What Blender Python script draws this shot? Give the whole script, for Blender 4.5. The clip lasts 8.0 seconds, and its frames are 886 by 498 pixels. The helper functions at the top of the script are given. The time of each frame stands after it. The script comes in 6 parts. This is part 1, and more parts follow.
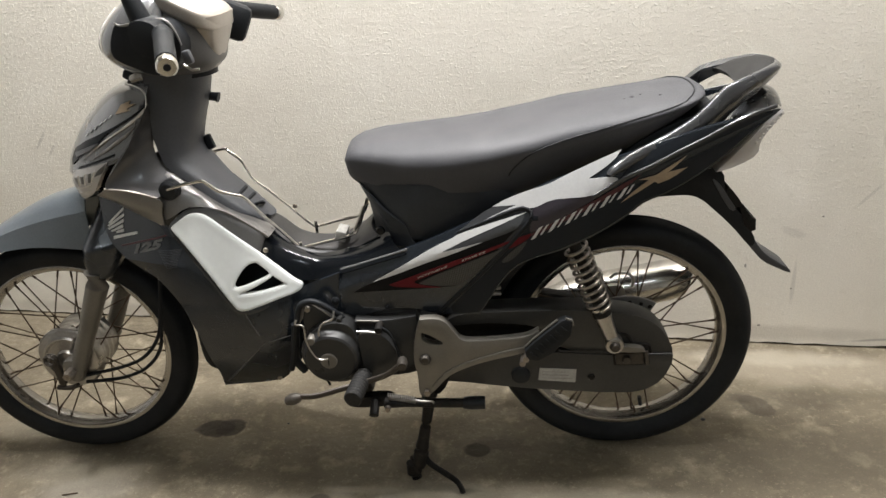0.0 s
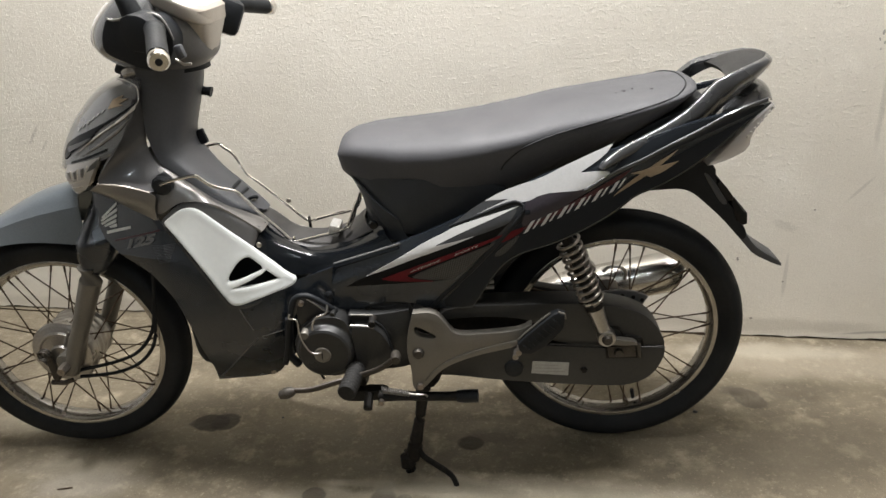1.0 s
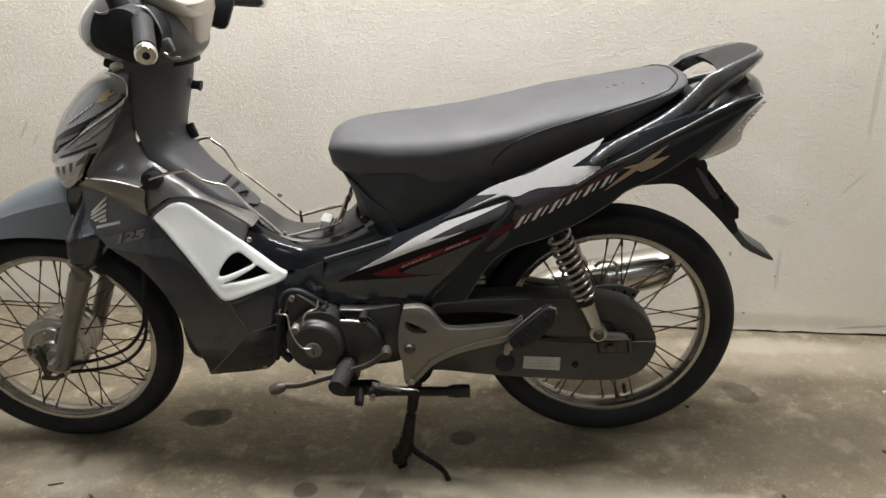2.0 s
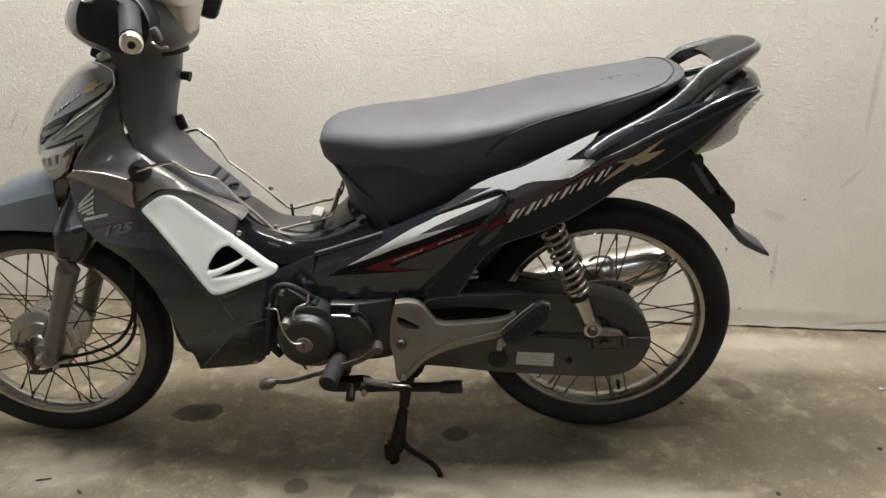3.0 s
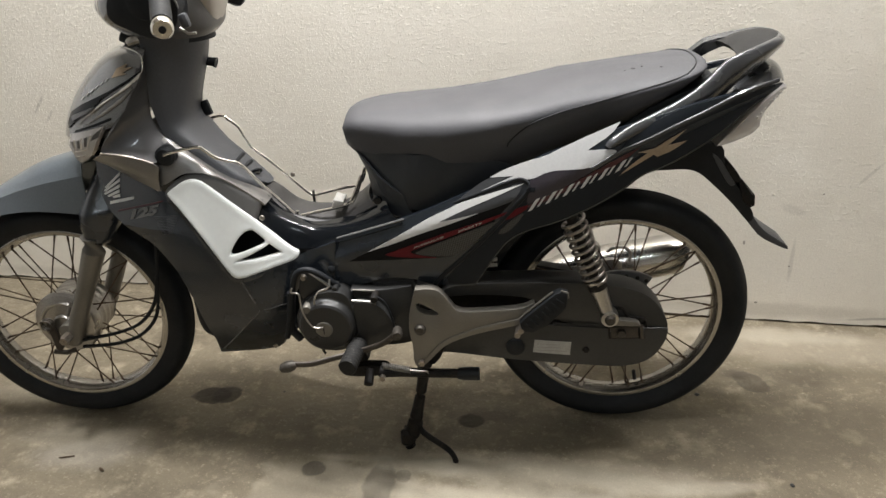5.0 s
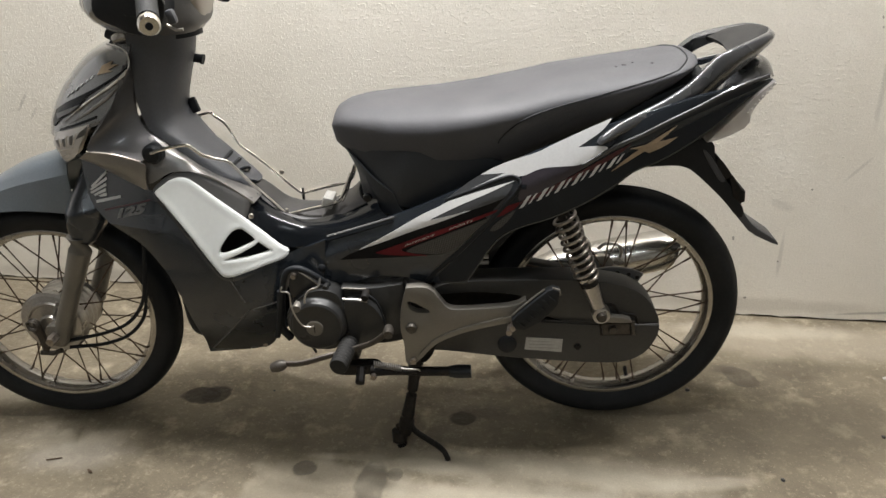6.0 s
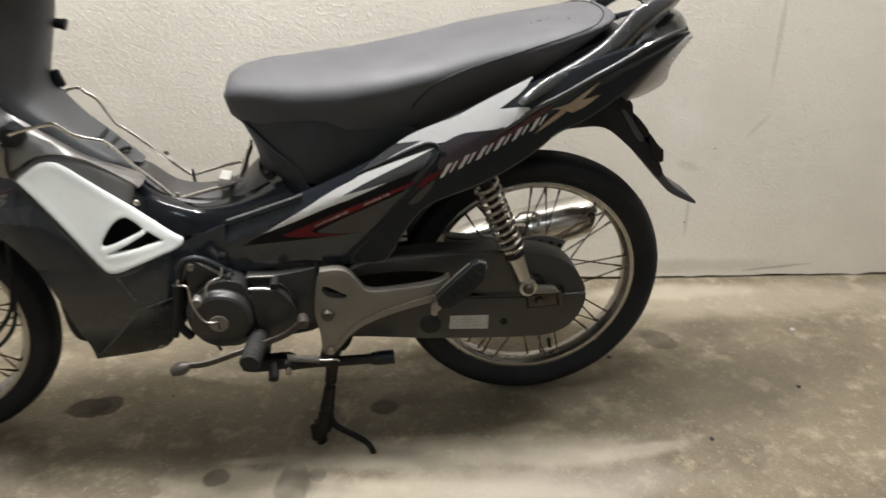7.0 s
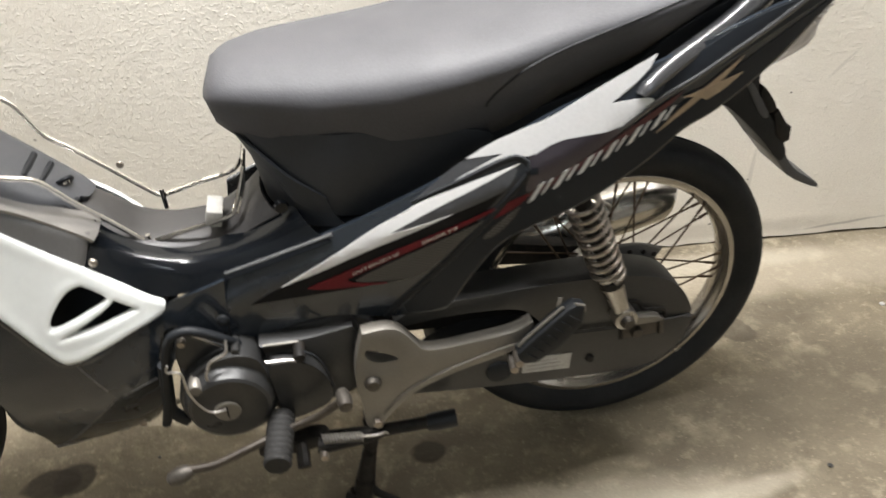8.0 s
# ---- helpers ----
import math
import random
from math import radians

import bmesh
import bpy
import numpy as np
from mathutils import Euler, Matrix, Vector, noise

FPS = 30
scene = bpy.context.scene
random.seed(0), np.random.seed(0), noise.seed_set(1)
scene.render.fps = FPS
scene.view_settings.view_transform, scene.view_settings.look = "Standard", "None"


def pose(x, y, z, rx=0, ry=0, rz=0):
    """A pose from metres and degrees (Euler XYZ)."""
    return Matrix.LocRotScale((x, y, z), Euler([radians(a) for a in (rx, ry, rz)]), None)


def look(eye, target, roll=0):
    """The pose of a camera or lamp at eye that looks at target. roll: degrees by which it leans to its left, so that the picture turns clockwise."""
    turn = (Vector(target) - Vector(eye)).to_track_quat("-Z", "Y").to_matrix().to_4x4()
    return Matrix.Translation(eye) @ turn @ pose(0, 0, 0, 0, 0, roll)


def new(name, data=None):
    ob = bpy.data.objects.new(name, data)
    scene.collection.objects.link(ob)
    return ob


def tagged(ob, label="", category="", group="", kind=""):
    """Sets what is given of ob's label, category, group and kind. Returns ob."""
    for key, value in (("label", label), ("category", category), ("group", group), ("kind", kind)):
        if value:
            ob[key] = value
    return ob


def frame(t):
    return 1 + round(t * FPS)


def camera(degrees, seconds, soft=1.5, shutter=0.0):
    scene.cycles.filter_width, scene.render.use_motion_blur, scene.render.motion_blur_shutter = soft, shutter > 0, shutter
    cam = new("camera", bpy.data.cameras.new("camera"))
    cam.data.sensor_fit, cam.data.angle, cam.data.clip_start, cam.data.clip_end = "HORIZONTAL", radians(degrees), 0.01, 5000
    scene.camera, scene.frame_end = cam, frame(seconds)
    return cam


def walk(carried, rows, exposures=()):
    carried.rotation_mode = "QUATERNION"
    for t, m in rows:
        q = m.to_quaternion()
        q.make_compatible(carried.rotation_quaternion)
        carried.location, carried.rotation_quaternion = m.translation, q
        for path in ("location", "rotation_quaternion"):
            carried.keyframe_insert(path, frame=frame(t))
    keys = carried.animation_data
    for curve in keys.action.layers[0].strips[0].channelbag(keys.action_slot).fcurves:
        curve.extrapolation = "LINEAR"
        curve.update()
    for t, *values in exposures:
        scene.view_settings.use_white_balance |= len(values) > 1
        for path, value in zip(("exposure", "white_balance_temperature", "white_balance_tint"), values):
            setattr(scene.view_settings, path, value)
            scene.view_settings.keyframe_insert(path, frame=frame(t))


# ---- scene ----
cam = camera(60.9, 8.0, soft=1.5, shutter=0.35)
PATH = [
    (0, (0.221, 0.114, 1.186), (-0.147, 1.902, 0.369), -3.5),
    (0.5, (0.224, 0.113, 1.187), (-0.137, 1.9, 0.364), -3.5),
    (1, (0.227, 0.11, 1.187), (-0.129, 1.894, 0.356), -3.5),
    (1.5, (0.232, 0.109, 1.187), (-0.119, 1.891, 0.349), -3.5),
    (3, (0.243, 0.136, 1.177), (-0.096, 1.91, 0.317), -3.1),
    (3.5, (0.243, 0.125, 1.176), (-0.101, 1.893, 0.306), -2.8),
    (4, (0.236, 0.113, 1.176), (-0.122, 1.876, 0.301), -2.7),
    (4.5, (0.234, 0.113, 1.175), (-0.142, 1.872, 0.301), -2.7),
    (6, (0.222, 0.122, 1.175), (-0.115, 1.883, 0.288), -2.5),
    (6.5, (0.214, 0.125, 1.168), (-0.058, 1.89, 0.267), -2.5),
    (6.8, (0.166, 0.169, 1.142), (0.025, 1.941, 0.226), -2.2),
    (7, (0.150, 0.208, 1.118), (0.113, 1.975, 0.178), -1.6),
    (7.2, (0.125, 0.307, 1.117), (0.170, 2.020, 0.088), -0.6),
    (7.5, (0.088, 0.450, 1.110), (0.157, 2.122, 0.014), -0.7),
    (7.7, (0.053, 0.529, 1.112), (0.108, 2.171, -0.029), -1.4),
    (8, (-0.037, 0.644, 1.119), (0.070, 2.258, -0.057), -2.7),
]
walk(cam, [(t, look(eye, target, roll)) for t, eye, target, roll in PATH],
     [(0, 0.08), (6.4, 0.08), (7.2, 0.22), (7.6, 0.36), (8, 0.50)])

# ---- light ----
world = bpy.data.worlds.new("night")
world.use_nodes = True
world.node_tree.nodes["Background"].inputs[0].default_value = (0.02, 0.022, 0.026, 1)
world.node_tree.nodes["Background"].inputs[1].default_value = 0.3
scene.world = world


def area_lamp(name, place, size_x, size_y, watts, colour, turn=0.0):
    data = bpy.data.lights.new(name, "AREA")
    data.shape, data.size, data.size_y, data.energy, data.color = "RECTANGLE", size_x, size_y, watts, colour
    ob = new(name, data)
    ob.matrix_basis = pose(*place, 0, 0, turn)
    return ob


WARM = (1.0, 0.985, 0.985)
area_lamp("bulb_over_bike", (-0.80, 1.42, 2.84), 0.30, 0.30, 46, WARM, -12)
area_lamp("tube_light_over_bike", (0.15, 1.66, 2.86), 1.9, 0.08, 108, WARM, -12)
# Added fill from behind the viewer; no such lamp is known
area_lamp("fill_light_behind", (0.3, -1.2, 2.86), 1.2, 0.12, 15.5, (0.84, 0.93, 1.0))


# ---- materials ----
def shader(name, colour, rough=0.5, metal=0.0, grain=0.0, grain_scale=60.0, patch=0.0, patch_scale=5.0, bump=0.0, bump_scale=200.0,
           coat=0.0, rough_var=0.0, tint=None):
    """A principled surface with colour varied at two scales, uneven gloss and fine relief. tint: the colour of the patches."""
    m = bpy.data.materials.new(name)
    m.use_nodes = True
    nt = m.node_tree
    b = nt.nodes["Principled BSDF"]
    b.inputs["Roughness"].default_value, b.inputs["Metallic"].default_value = rough, metal
    b.inputs["Coat Weight"].default_value, b.inputs["Coat Roughness"].default_value = coat, 0.045
    co = nt.nodes.new("ShaderNodeTexCoord")

    def noise_node(scale, detail):
        n = nt.nodes.new("ShaderNodeTexNoise")
        n.inputs["Scale"].default_value, n.inputs["Detail"].default_value = scale, detail
        nt.links.new(co.outputs["Object"], n.inputs["Vector"])
        return n

    def ranged(n, low, high):
        r = nt.nodes.new("ShaderNodeMapRange")
        r.inputs["From Min"].default_value, r.inputs["From Max"].default_value = 0.3, 0.7
        r.inputs["To Min"].default_value, r.inputs["To Max"].default_value = low, high
        nt.links.new(n.outputs["Fac"], r.inputs["Value"])
        return r

    fine, wide = noise_node(grain_scale, 4), noise_node(patch_scale, 5)
    mix = nt.nodes.new("ShaderNodeMix")
    mix.data_type = "RGBA"
    mix.inputs[6].default_value = (*colour, 1)
    mix.inputs[7].default_value = (*(tint or [c * 0.55 for c in colour]), 1)
    nt.links.new(ranged(wide, 0.0, patch).outputs[0], mix.inputs[0])
    hsv = nt.nodes.new("ShaderNodeHueSaturation")
    nt.links.new(ranged(fine, 1 - grain, 1 + grain).outputs[0], hsv.inputs["Value"])
    nt.links.new(mix.outputs[2], hsv.inputs["Color"])
    nt.links.new(hsv.outputs[0], b.inputs["Base Color"])
    if rough_var:
        nt.links.new(ranged(wide, max(0.02, rough - rough_var), min(1, rough + rough_var)).outputs[0], b.inputs["Roughness"])
    if bump:
        bn = nt.nodes.new("ShaderNodeBump")
        bn.inputs["Strength"].default_value, bn.inputs["Distance"].default_value = 1.0, bump
        nt.links.new(noise_node(bump_scale, 3).outputs["Fac"], bn.inputs["Height"])
        nt.links.new(bn.outputs[0], b.inputs["Normal"])
    return m


def clear_shader(name, colour, rough=0.05):
    m = bpy.data.materials.new(name)
    m.use_nodes = True
    b = m.node_tree.nodes["Principled BSDF"]
    b.inputs["Base Color"].default_value = (*colour, 1)
    b.inputs["Roughness"].default_value = rough
    b.inputs["Transmission Weight"].default_value = 0.6
    b.inputs["IOR"].default_value = 1.45
    return m


# Graphite again, lightened for the reflections and haze on cowl and handlebar
GRAPHITE_LIT = shader("graphite_paint_lit", (0.28, 0.283, 0.29), 0.24, 0.7, 0.06, 300, 0.25, 6, coat=1.0, rough_var=0.05)
SHIELD_SILVER = shader("dull_silver_paint", (0.235, 0.226, 0.216), 0.38, 0.6, 0.05, 300, 0.3, 7, coat=0.4, rough_var=0.06)
DARK_SILVER = shader("dark_silver_paint", (0.085, 0.083, 0.085), 0.36, 0.5, 0.05, 300, 0.3, 7, coat=0.6, rough_var=0.06)
TUNNEL_GREY = shader("brown_grey_plastic", (0.038, 0.036, 0.035), 0.42, 0.1, 0.08, 250, 0.35, 7, bump=0.0002, bump_scale=700, rough_var=0.1)
SATIN_GREY = shader("satin_grey_plastic", (0.112, 0.108, 0.104), 0.42, 0.2, 0.06, 300, 0.3, 7, rough_var=0.08)
TAIL_PAINT = shader("dark_gloss_paint", (0.056, 0.057, 0.060), 0.26, 0.25, 0.06, 300, 0.3, 6, coat=1.0, rough_var=0.06)
GRAPHITE = shader("graphite_paint", (0.0195, 0.0250, 0.0325), 0.25, 0.15, 0.06, 300, 0.35, 6, coat=0.6, rough_var=0.06)
FENDER_BLUE = shader("blue_grey_paint", (0.155, 0.182, 0.205), 0.30, 0.45, 0.06, 300, 0.3, 6, coat=0.9, rough_var=0.06)
MATTE_BLACK = shader("black_plastic", (0.0090, 0.0105, 0.0125), 0.55, 0, 0.15, 200, 0.4, 9, bump=0.0003, bump_scale=500, rough_var=0.1)
GLOSS_BLACK = shader("gloss_black_plastic", (0.0045, 0.0055, 0.0070), 0.16, 0, 0.1, 200, 0.3, 8, rough_var=0.05)
INNER_GREY = shader("grey_plastic", (0.058, 0.060, 0.066), 0.45, 0, 0.08, 250, 0.35, 7, bump=0.0002, bump_scale=700, rough_var=0.1)
CHAMPAGNE = shader("champagne_silver_paint", (0.40, 0.36, 0.31), 0.34, 0.45, 0.05, 300, 0.3, 7, coat=0.4, rough_var=0.08)
WHITE = shader("white_gloss_plastic", (0.70, 0.72, 0.70), 0.28, 0, 0.02, 100, 0.12, 9, coat=0.3, tint=(0.62, 0.62, 0.58))
UNDERSEAT = shader("underseat_plastic", (0.0165, 0.0195, 0.0240), 0.55, 0, 0.12, 300, 0.35, 9, bump=0.0003, bump_scale=420, rough_var=0.06)
VINYL = shader("seat_vinyl", (0.0585, 0.0585, 0.0635), 0.62, 0, 0.12, 400, 0.35, 9, bump=0.0005, bump_scale=420, rough_var=0.06)
RUBBER = shader("tyre_rubber", (0.0085, 0.0100, 0.0115), 0.62, 0, 0.15, 150, 0.5, 12, bump=0.0005, bump_scale=180, rough_var=0.1)
PEG_RUBBER = shader("grey_rubber", (0.023, 0.0222, 0.0208), 0.7, 0, 0.2, 200, 0.5, 30, bump=0.0004, bump_scale=300)
ALUMINIUM = shader("dull_aluminium", (0.44, 0.42, 0.39), 0.34, 0.9, 0.1, 200, 0.45, 14, bump=0.0002, bump_scale=300, rough_var=0.12)
RIM_METAL = shader("aluminium_rim", (0.47, 0.455, 0.43), 0.22, 0.95, 0.08, 150, 0.45, 10, rough_var=0.10, tint=(0.25, 0.225, 0.19))
CHROME = shader("chrome", (0.75, 0.73, 0.7), 0.1, 1.0, 0.03, 100, 0.3, 10, rough_var=0.05, tint=(0.5, 0.45, 0.36))
SILENCER_CHROME = shader("dull_chrome", (0.62, 0.6, 0.56), 0.20, 0.95, 0.05, 100, 0.35, 9, rough_var=0.06, tint=(0.42, 0.38, 0.32))
SPOKE_METAL = shader("rusty_spoke", (0.12, 0.085, 0.055), 0.5, 0.6, 0.3, 150, 0.8, 25, tint=(0.06, 0.035, 0.02))
STEP_SILVER = shader("silver_painted_metal", (0.185, 0.171, 0.146), 0.42, 0.35, 0.06, 250, 0.35, 12, rough_var=0.1)
ENGINE_GREY = shader("engine_paint", (0.039, 0.039, 0.038), 0.38, 0.4, 0.1, 250, 0.4, 10, bump=0.0002, bump_scale=300, rough_var=0.12)
CASE_GREY = shader("chain_case_paint", (0.040, 0.0388, 0.0360), 0.45, 0.2, 0.1, 250, 0.4, 9, bump=0.0002, bump_scale=300, rough_var=0.1)
DARK_STEEL = shader("dirty_black_steel", (0.0065, 0.0062, 0.006), 0.6, 0.1, 0.3, 120, 0.6, 30, bump=0.0004, bump_scale=200, tint=(0.024, 0.019, 0.014))
BOLT = shader("bolt_steel", (0.35, 0.32, 0.28), 0.4, 0.85, 0.2, 300, 0.6, 60, tint=(0.15, 0.11, 0.08))
DARK_BOLT = shader("dirty_bolt_steel", (0.09, 0.082, 0.070), 0.5, 0.6, 0.3, 300, 0.6, 60, tint=(0.04, 0.03, 0.022))
WORN_STEEL = shader("worn_steel", (0.062, 0.053, 0.043), 0.45, 0.5, 0.2, 250, 0.6, 40, bump=0.0003, bump_scale=300, tint=(0.035, 0.026, 0.019))
TRIM_SILVER = shader("bright_silver_paint", (0.60, 0.57, 0.52), 0.26, 0.25, 0.04, 300, 0.25, 8, coat=0.8)
DECAL_WHITE = shader("silver_white_film", (0.60, 0.60, 0.59), 0.32, 0.0, 0.03, 200, 0.2, 10, coat=0.3)
DECAL_RED = shader("red_film", (0.115, 0.005, 0.010), 0.4, 0, 0.08, 200, 0.5, 12, tint=(0.06, 0.003, 0.006))
DECAL_DARK = shader("dark_film", (0.007, 0.007, 0.008), 0.45, 0, 0.1, 200, 0.3, 12)
PANEL_BLACK = shader("side_black_and_recess", (0.0130, 0.0158, 0.0198), 0.45, 0, 0.08, 250, 0.3, 7)
DECAL_MAROON = shader("maroon_film", (0.06, 0.007, 0.010), 0.35, 0, 0.1, 200, 0.3, 12, coat=0.2)
DECAL_GREY = shader("grey_film", (0.058, 0.060, 0.064), 0.36, 0.2, 0.06, 200, 0.3, 12, coat=0.4)
DECAL_SILVER = shader("silver_film", (0.62, 0.62, 0.615), 0.30, 0.25, 0.04, 250, 0.2, 10, coat=0.5)
DECAL_PURPLE = shader("purple_black_film", (0.052, 0.044, 0.056), 0.30, 0.5, 0.06, 250, 0.3, 12, coat=0.6)
DECAL_GOLD = shader("gold_film", (0.36, 0.275, 0.185), 0.35, 0.2, 0.08, 200, 0.3, 20, coat=0.3)
for m, level in ((DECAL_DARK, 0.12), (DECAL_RED, 0.2), (PANEL_BLACK, 0.18), (MATTE_BLACK, 0.3), (GLOSS_BLACK, 0.35), (DARK_STEEL, 0.25), (RUBBER, 0.3), (PEG_RUBBER, 0.25)):
    m.node_tree.nodes["Principled BSDF"].inputs["Specular IOR Level"].default_value = level
LINE_GREY = shader("faded_print", (0.30, 0.29, 0.27), 0.6, 0, 0.1, 300, 0.4, 60)
DECAL_PALE = shader("pale_grey_film", (0.16, 0.16, 0.157), 0.4, 0.1, 0.05, 250, 0.3, 20)
LENS_GAP = shader("lens_gap", (0.11, 0.108, 0.105), 0.3, 0.2, 0.1, 200, 0.3, 40)
STICKER = shader("worn_sticker", (0.42, 0.41, 0.38), 0.5, 0, 0.1, 300, 0.6, 60, tint=(0.28, 0.27, 0.25))
def weave(name, dark, light, scale):
    """A fine two-tone woven film."""
    m = shader(name, dark, 0.35, 0.1, coat=0.3)
    nt = m.node_tree
    ck = nt.nodes.new("ShaderNodeTexChecker")
    ck.inputs["Scale"].default_value = scale
    ck.inputs["Color1"].default_value, ck.inputs["Color2"].default_value = (*dark, 1), (*light, 1)
    mp = nt.nodes.new("ShaderNodeMapping")
    mp.inputs["Rotation"].default_value = (0, radians(30), 0)
    mp.inputs["Scale"].default_value = (1, 0, 1)
    co = nt.nodes.new("ShaderNodeTexCoord")
    nt.links.new(co.outputs["Object"], mp.inputs["Vector"])
    nt.links.new(mp.outputs[0], ck.inputs["Vector"])
    nt.links.new(ck.outputs[0], nt.nodes["Principled BSDF"].inputs["Base Color"])
    return m


CARBON = weave("carbon_film", (0.010, 0.010, 0.011), (0.050, 0.051, 0.052), 330)
LENS = clear_shader("clear_lens", (0.88, 0.85, 0.82), 0.08)
LENS_INNER = shader("lens_reflector", (0.62, 0.58, 0.54), 0.22, 0.6, 0.05, 100, 0.3, 30)


def stained(name, base, dark, light, rough, stains, relief, coarse, chips=0.0):
    """A mineral surface: clouds of two colours, fine grain, relief, and stains, rows of (x, y, rx, ry, turn, strength, colour) on the plane
    of the texture's first two axes."""
    m = bpy.data.materials.new(name)
    m.use_nodes = True
    nt = m.node_tree
    b = nt.nodes["Principled BSDF"]
    co = nt.nodes.new("ShaderNodeUVMap")

    def node(kind, **values):
        n = nt.nodes.new(kind)
        for key, value in values.items():
            n.inputs[key].default_value = value
        return n

    def link(a, c):
        nt.links.new(a, c)

    def noise_at(scale, detail, rough_=0.5):
        n = node("ShaderNodeTexNoise", Scale=scale, Detail=detail, Roughness=rough_)
        link(co.outputs[0], n.inputs["Vector"])
        return n.outputs["Fac"]

    def ramp(value, a, c, low, high):
        r = node("ShaderNodeMapRange")
        r.interpolation_type = "SMOOTHSTEP"
        for key, v in (("From Min", a), ("From Max", c), ("To Min", low), ("To Max", high)):
            r.inputs[key].default_value = v
        link(value, r.inputs["Value"])
        return r.outputs[0]

    def blend(fac, a, colour):
        x = nt.nodes.new("ShaderNodeMix")
        x.data_type = "RGBA"
        link(fac, x.inputs[0])
        link(a, x.inputs[6])
        x.inputs[7].default_value = (*colour, 1)
        return x.outputs[2]

    start = nt.nodes.new("ShaderNodeRGB")
    start.outputs[0].default_value = (*base, 1)
    c = blend(ramp(noise_at(coarse[0], 6, 0.65), 0.42, 0.64, 0, 0.75), start.outputs[0], dark)
    c = blend(ramp(noise_at(coarse[1], 5, 0.6), 0.52, 0.75, 0, 0.7), c, light)
    c = blend(ramp(noise_at(coarse[2] * 0.55, 4, 0.7), 0.55, 0.72, 0, 0.42), c, light)
    c = blend(ramp(noise_at(coarse[2] * 2.3, 3, 0.7), 0.56, 0.70, 0, 0.55), c, dark)
    if chips:
        c = blend(ramp(noise_at(75, 4, 0.65), 0.60, 0.66, 0, chips), c, light)
        c = blend(ramp(noise_at(28, 5, 0.7), 0.58, 0.64, 0, chips * 0.6), c, light)
        c = blend(ramp(noise_at(160, 3, 0.6), 0.63, 0.68, 0, chips), c, light)
        c = blend(ramp(noise_at(110, 3, 0.6), 0.64, 0.69, 0, chips), c, dark)
    wob = nt.nodes.new("ShaderNodeTexNoise")
    wob.inputs["Scale"].default_value, wob.inputs["Detail"].default_value = 14, 4
    link(co.outputs[0], wob.inputs["Vector"])
    for x, y, rx, ry, turn, strength, colour in stains:
        mp = nt.nodes.new("ShaderNodeMapping")
        mp.vector_type = "TEXTURE"
        mp.inputs["Location"].default_value = (x, y, 0)
        mp.inputs["Rotation"].default_value = (0, 0, radians(turn))
        mp.inputs["Scale"].default_value = (rx, ry, 1)
        link(co.outputs[0], mp.inputs["Vector"])
        ln = nt.nodes.new("ShaderNodeVectorMath")
        ln.operation = "LENGTH"
        link(mp.outputs[0], ln.inputs[0])
        ad = nt.nodes.new("ShaderNodeMath")
        ad.operation = "MULTIPLY_ADD"
        link(wob.outputs["Fac"], ad.inputs[0])
        ad.inputs[1].default_value = 1.1
        link(ln.outputs["Value"], ad.inputs[2])
        soft = 0.35 if strength < 0.55 else 0.0
        c = blend(ramp(ad.outputs[0], 1.38 - soft, 1.64 + soft, strength, 0), c, colour)
    hsv = nt.nodes.new("ShaderNodeHueSaturation")
    link(ramp(noise_at(260, 3, 0.7), 0.25, 0.75, 0.93, 1.07), hsv.inputs["Value"])
    link(c, hsv.inputs["Color"])
    link(hsv.outputs[0], b.inputs["Base Color"])
    link(ramp(noise_at(coarse[1], 4), 0.3, 0.7, rough - 0.12, rough + 0.1), b.inputs["Roughness"])
    last = None
    for scale, detail, depth, *limits in relief:
        bn = nt.nodes.new("ShaderNodeBump")
        bn.inputs["Strength"].default_value, bn.inputs["Distance"].default_value = 1.0, depth
        height = noise_at(scale, detail, 0.55)
        link(ramp(height, *limits, 0, 1) if limits else height, bn.inputs["Height"])
        if last:
            link(last, bn.inputs["Normal"])
        last = bn.outputs[0]
    link(last, b.inputs["Normal"])
    return m


OIL = (0.028, 0.022, 0.015)
# Damp stains, and shade painted on the floor as dark patches
DAMP_AND_SHADE = (0.06, 0.051, 0.037)
# Dust, and paler floor painted in where more light falls
DUST_AND_LIT = (0.40, 0.36, 0.28)


def spot(x, y, rx, ry, turn, strength, colour):
    """One stain, or patch of painted shade or light: its place, half length and half width in metres, turn in degrees,
    strength and colour.
    """
    return x, y, rx, ry, turn, strength, colour


